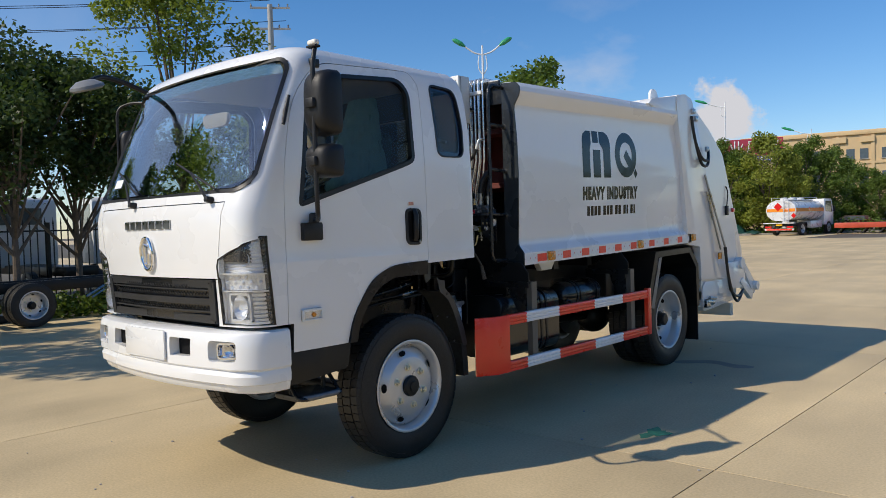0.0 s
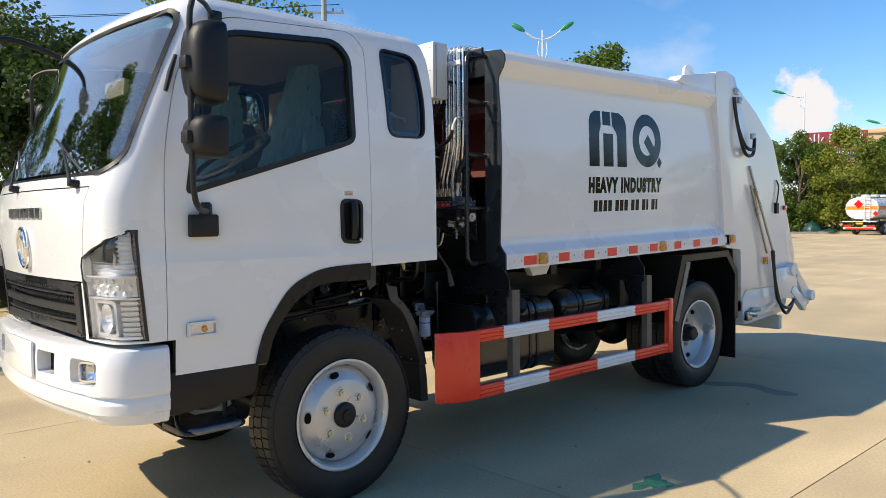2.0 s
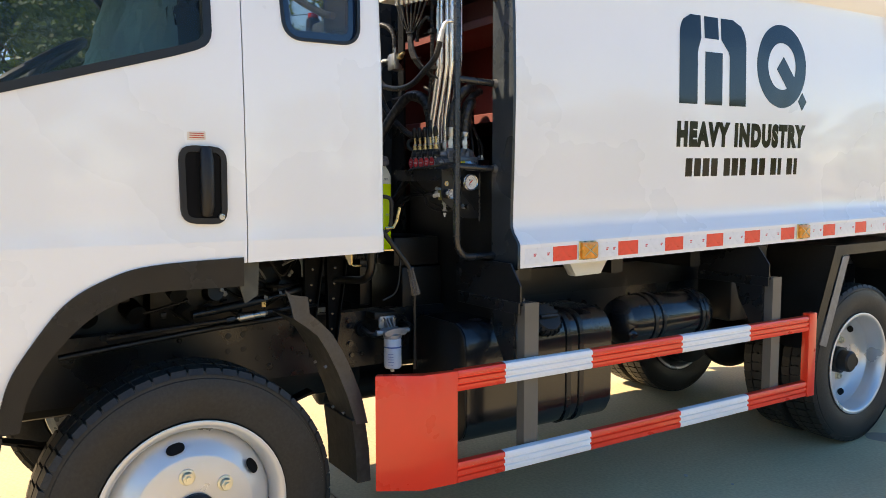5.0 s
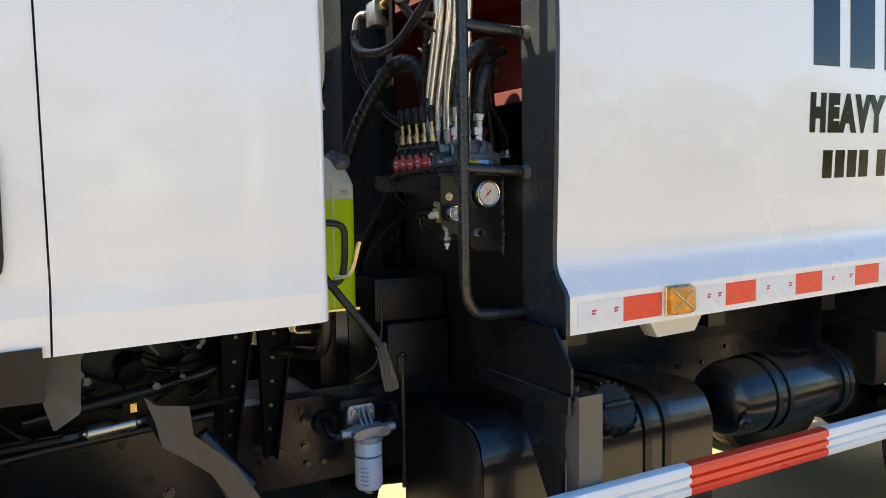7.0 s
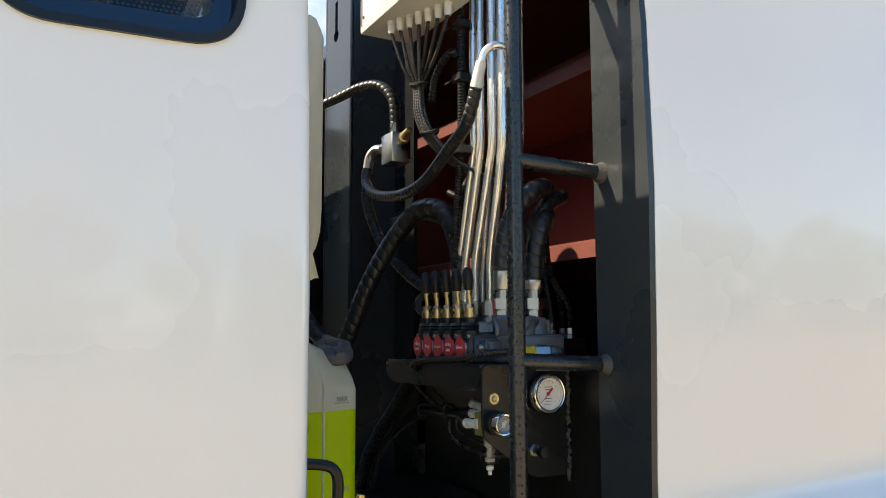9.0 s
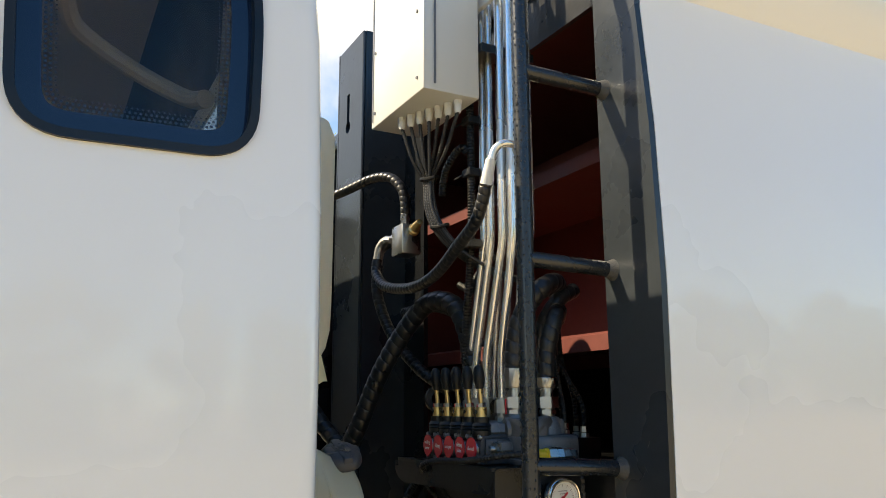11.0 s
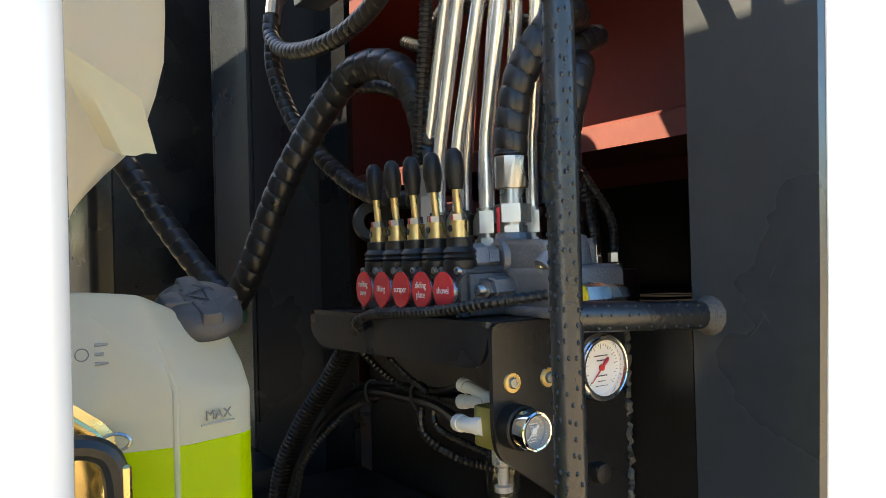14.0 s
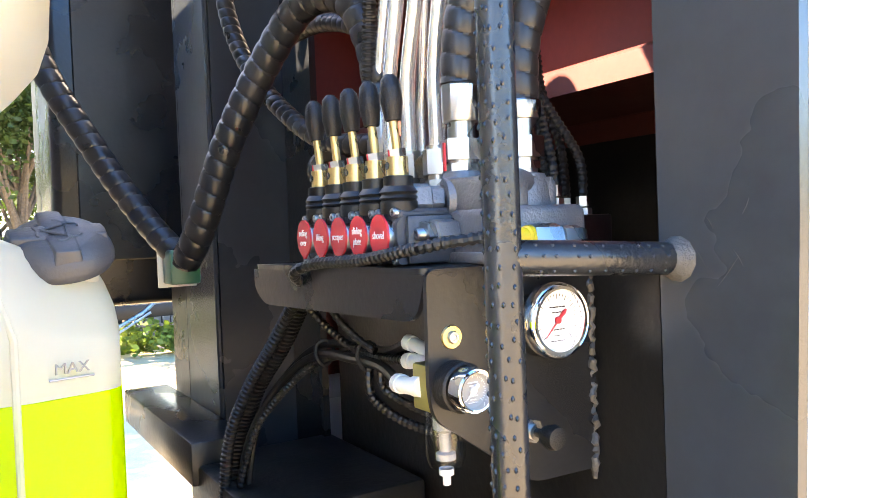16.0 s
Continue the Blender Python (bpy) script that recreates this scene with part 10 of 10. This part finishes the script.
for k, z in enumerate((12.25, 12.2, 11.25, 11.2, 10.2, 9.6)):
    bm = B()
    a = Vector((pp.x + 0.5 * (k % 3) - 0.5, pp.y + 0.5 * (k % 3) - 0.5, z))
    b = a + Vector((-34, -40, 0.5 - 0.2 * k))
    tube(bm, [a.lerp(b, i / 12) + Vector((0, 0, -3.2 * (i / 12) * (1 - i / 12))) for i in range(13)], 0.016, 5)
    part("wire", bm, BLACKM, wires)

# ---- building and banner over the trees ----
V = Vector((-0.225, 0.974, 0)).normalized()
Rt = Vector((V.y, -V.x, 0))
bc = EYE0 + V * 112
bld = thing("office_building", (0, 0, 0), "tan rendered three-storey works building", "building")
bm = B()
box(bm, -14, 26, 0, 12, 0, 14.2)
part("wall", bm, TANWALL, bld)
bm = B()
box(bm, -14.2, 26.2, -0.25, 12.2, 14.2, 14.9, 0.03)
part("roof", bm, TANWALL, bld)
bm = B()
box(bm, -14.1, 26.1, -0.12, 0.0, 9.6, 9.95)
part("string_course", bm, TANWALL, bld)
for i in range(10):
    x = -12.4 + 4.0 * i
    part("pilaster", box(B(), x - 2.0 - 0.2, x - 2.0 + 0.2, -0.14, 0.0, 0, 14.2), TANWALL, bld)
    for z0, z1 in ((1.5, 4.0), (5.7, 8.4), (10.4, 12.0)):
        for dx in (-1.0, 0.55):
            w = part("window", box(B(), x + dx, x + dx + 0.95, -0.03, 0.02, z0, z1), DARKWIN, bld)
            part("sill", box(B(), x + dx - 0.08, x + dx + 1.03, -0.14, 0.0, z0 - 0.12, z0 - 0.002), KERB, bld)
for i, x in enumerate((-3.0, 0.2, 3.4)):
    part("roof_box", box(B(), x, x + 1.6, -0.28, 0.4, 13.0, 13.9), TANWALL, bld)
bld.matrix_basis = Matrix(((Rt.x, V.x, 0, bc.x), (Rt.y, V.y, 0, bc.y), (0, 0, 0.82, 0), (0, 0, 0, 1)))
V2 = Vector((-0.325, 0.946, 0)).normalized()
R2 = Vector((V2.y, -V2.x, 0))
sc2 = EYE0 + V2 * 96
bn = thing("roof_banner", (0, 0, 0), "long red roof banner with white characters above a blue band", "sign")
part("board", box(B(), -4.2, 2.4, 0.0, 0.2, 9.3, 11.5), BANNER, bn)
part("band", box(B(), -4.0, 2.3, -0.03, -0.005, 8.6, 9.28), BLUEBAND, bn)
for i, x in enumerate((-2.6, -0.7, 1.2)):
    lettering("banner_character", "业厂家"[i], 1.75, LETTER, Matrix.Translation((x, -0.04, 10.4)) @ Matrix.Rotation(math.pi / 2, 4, "X"), bn, 1.0, 0.02)
for i in range(7):
    part("number_bar", box(B(), -1.6 + 0.5 * i, -1.25 + 0.5 * i, -0.06, -0.035, 8.75, 9.15), LETTER, bn)
part("house_front", box(B(), -4.4, 2.6, 0.21, 6, 0, 9.2), TANWALL, bn)
bn.matrix_basis = Matrix(((R2.x, V2.x, 0, sc2.x), (R2.y, V2.y, 0, sc2.y), (0, 0, 0.92, 0), (0, 0, 0, 1)))

# a few dropped bits, a green patch and a stain on the concrete
bits = random.Random(8)
bm = B()
for k in range(46):
    x, y = bits.uniform(-6, 1.0), bits.uniform(1.5, 9.5)
    r = bits.uniform(0.006, 0.016)
    bmesh.ops.create_icosphere(bm, subdivisions=1, radius=r, matrix=Matrix.Translation((x, y, r * 0.4)) @ Matrix.Diagonal((1, 1, 0.6, 1)))
tagged(part("grit", bm, KERB), "scattered grit and crumbs on the concrete", "grit", kind="stuff")
GREENPATCH = pbr("green_paint_stain", (0.05, 0.22, 0.13), 0.7, var=0.4, vscale=25)
bm = B()
pts = []
for k in range(18):
    a = 2 * math.pi * k / 18
    r = 0.11 * (1 + 0.35 * math.sin(3 * a + 1) + 0.2 * math.sin(7 * a))
    pts.append(bm.verts.new((-2.0 + r * 0.8 * math.cos(a), 4.86 + r * 1.3 * math.sin(a), 0.002)))
bm.faces.new(pts)
tagged(part("paint_stain", bm, GREENPATCH), "small green patch on the concrete", "stain", kind="structure")
WET = pbr("damp_concrete", (0.215, 0.178, 0.135), 0.6, var=0.4, vscale=3)
wet = spline([(x, y, 0.0015) for x, y in ((-3.13, 7.65), (-2.96, 7.79), (-2.76, 7.88), (-2.50, 7.78), (-2.30, 7.81))], 6)
n = len(wet)
bm = B()
sides = []
for k, p in enumerate(wet):
    t = (wet[min(k + 1, n - 1)] - wet[max(k - 1, 0)]).normalized()
    q = Vector((-t.y, t.x, 0))
    f = k / (n - 1)
    h = 0.115 * math.sin(math.pi * (0.04 + 0.92 * f)) ** 0.5 * (1 + 0.22 * math.sin(7 * f + 1) + 0.12 * math.sin(17 * f))
    sides.append((bm.verts.new(p + q * h), bm.verts.new(p - q * h * 0.9)))
for a, b in zip(sides, sides[1:]):
    bm.faces.new((a[0], a[1], b[1], b[0]))
tagged(part("damp_patch", bm, WET), "damp dark patch on the concrete", "stain", kind="structure")

# ---- concrete slabs ----
SX, SY = 4.79, 5.0
bm = B()
box(bm, -SX / 2 + 0.004, SX / 2 - 0.004, -SY / 2 + 0.004, SY / 2 - 0.004, -0.12, 0.0, 0.0012, 1)
me_slab = to_mesh("slab", bm, CONCRETE)
k = 0
for j in range(-4, 13):
    for i in range(-3, 8):
        x, y = -1.3 - SX / 2 + SX * (i - 0), 4.29 - SY / 2 + SY * j
        if x < -17 or (y > 52):
            continue
        ob = new("slab", me_slab)
        ob.parent = ground
        ob.location = (x, y, 0)
        ORG[ob.name] = Vector((x, y, 0))
# the yard beyond the near slabs
bm = B()
x0, x1 = -1.3 - SX * 4, -1.3 + SX * 8
y1 = 4.29 + SY * 12
for quad in (((-300, y1 + 0.01), (300, y1 + 0.01), (300, 300), (-300, 300)), ((x1 + 0.01, -300), (300, -300), (300, y1), (x1 + 0.01, y1)), ((-300, -300), (x1, -300), (x1, 4.29 - SY * 5 - 0.01), (-300, 4.29 - SY * 5 - 0.01)), ((-60, 14), (-15.7, 14), (-15.7, y1), (-60, y1))):
    bm.faces.new([bm.verts.new((x, y, -0.003)) for x, y in quad])
far = new("yard_beyond", to_mesh("yard_beyond", bm, CONCRETE))
far.parent = ground
tagged(far, kind="stuff")
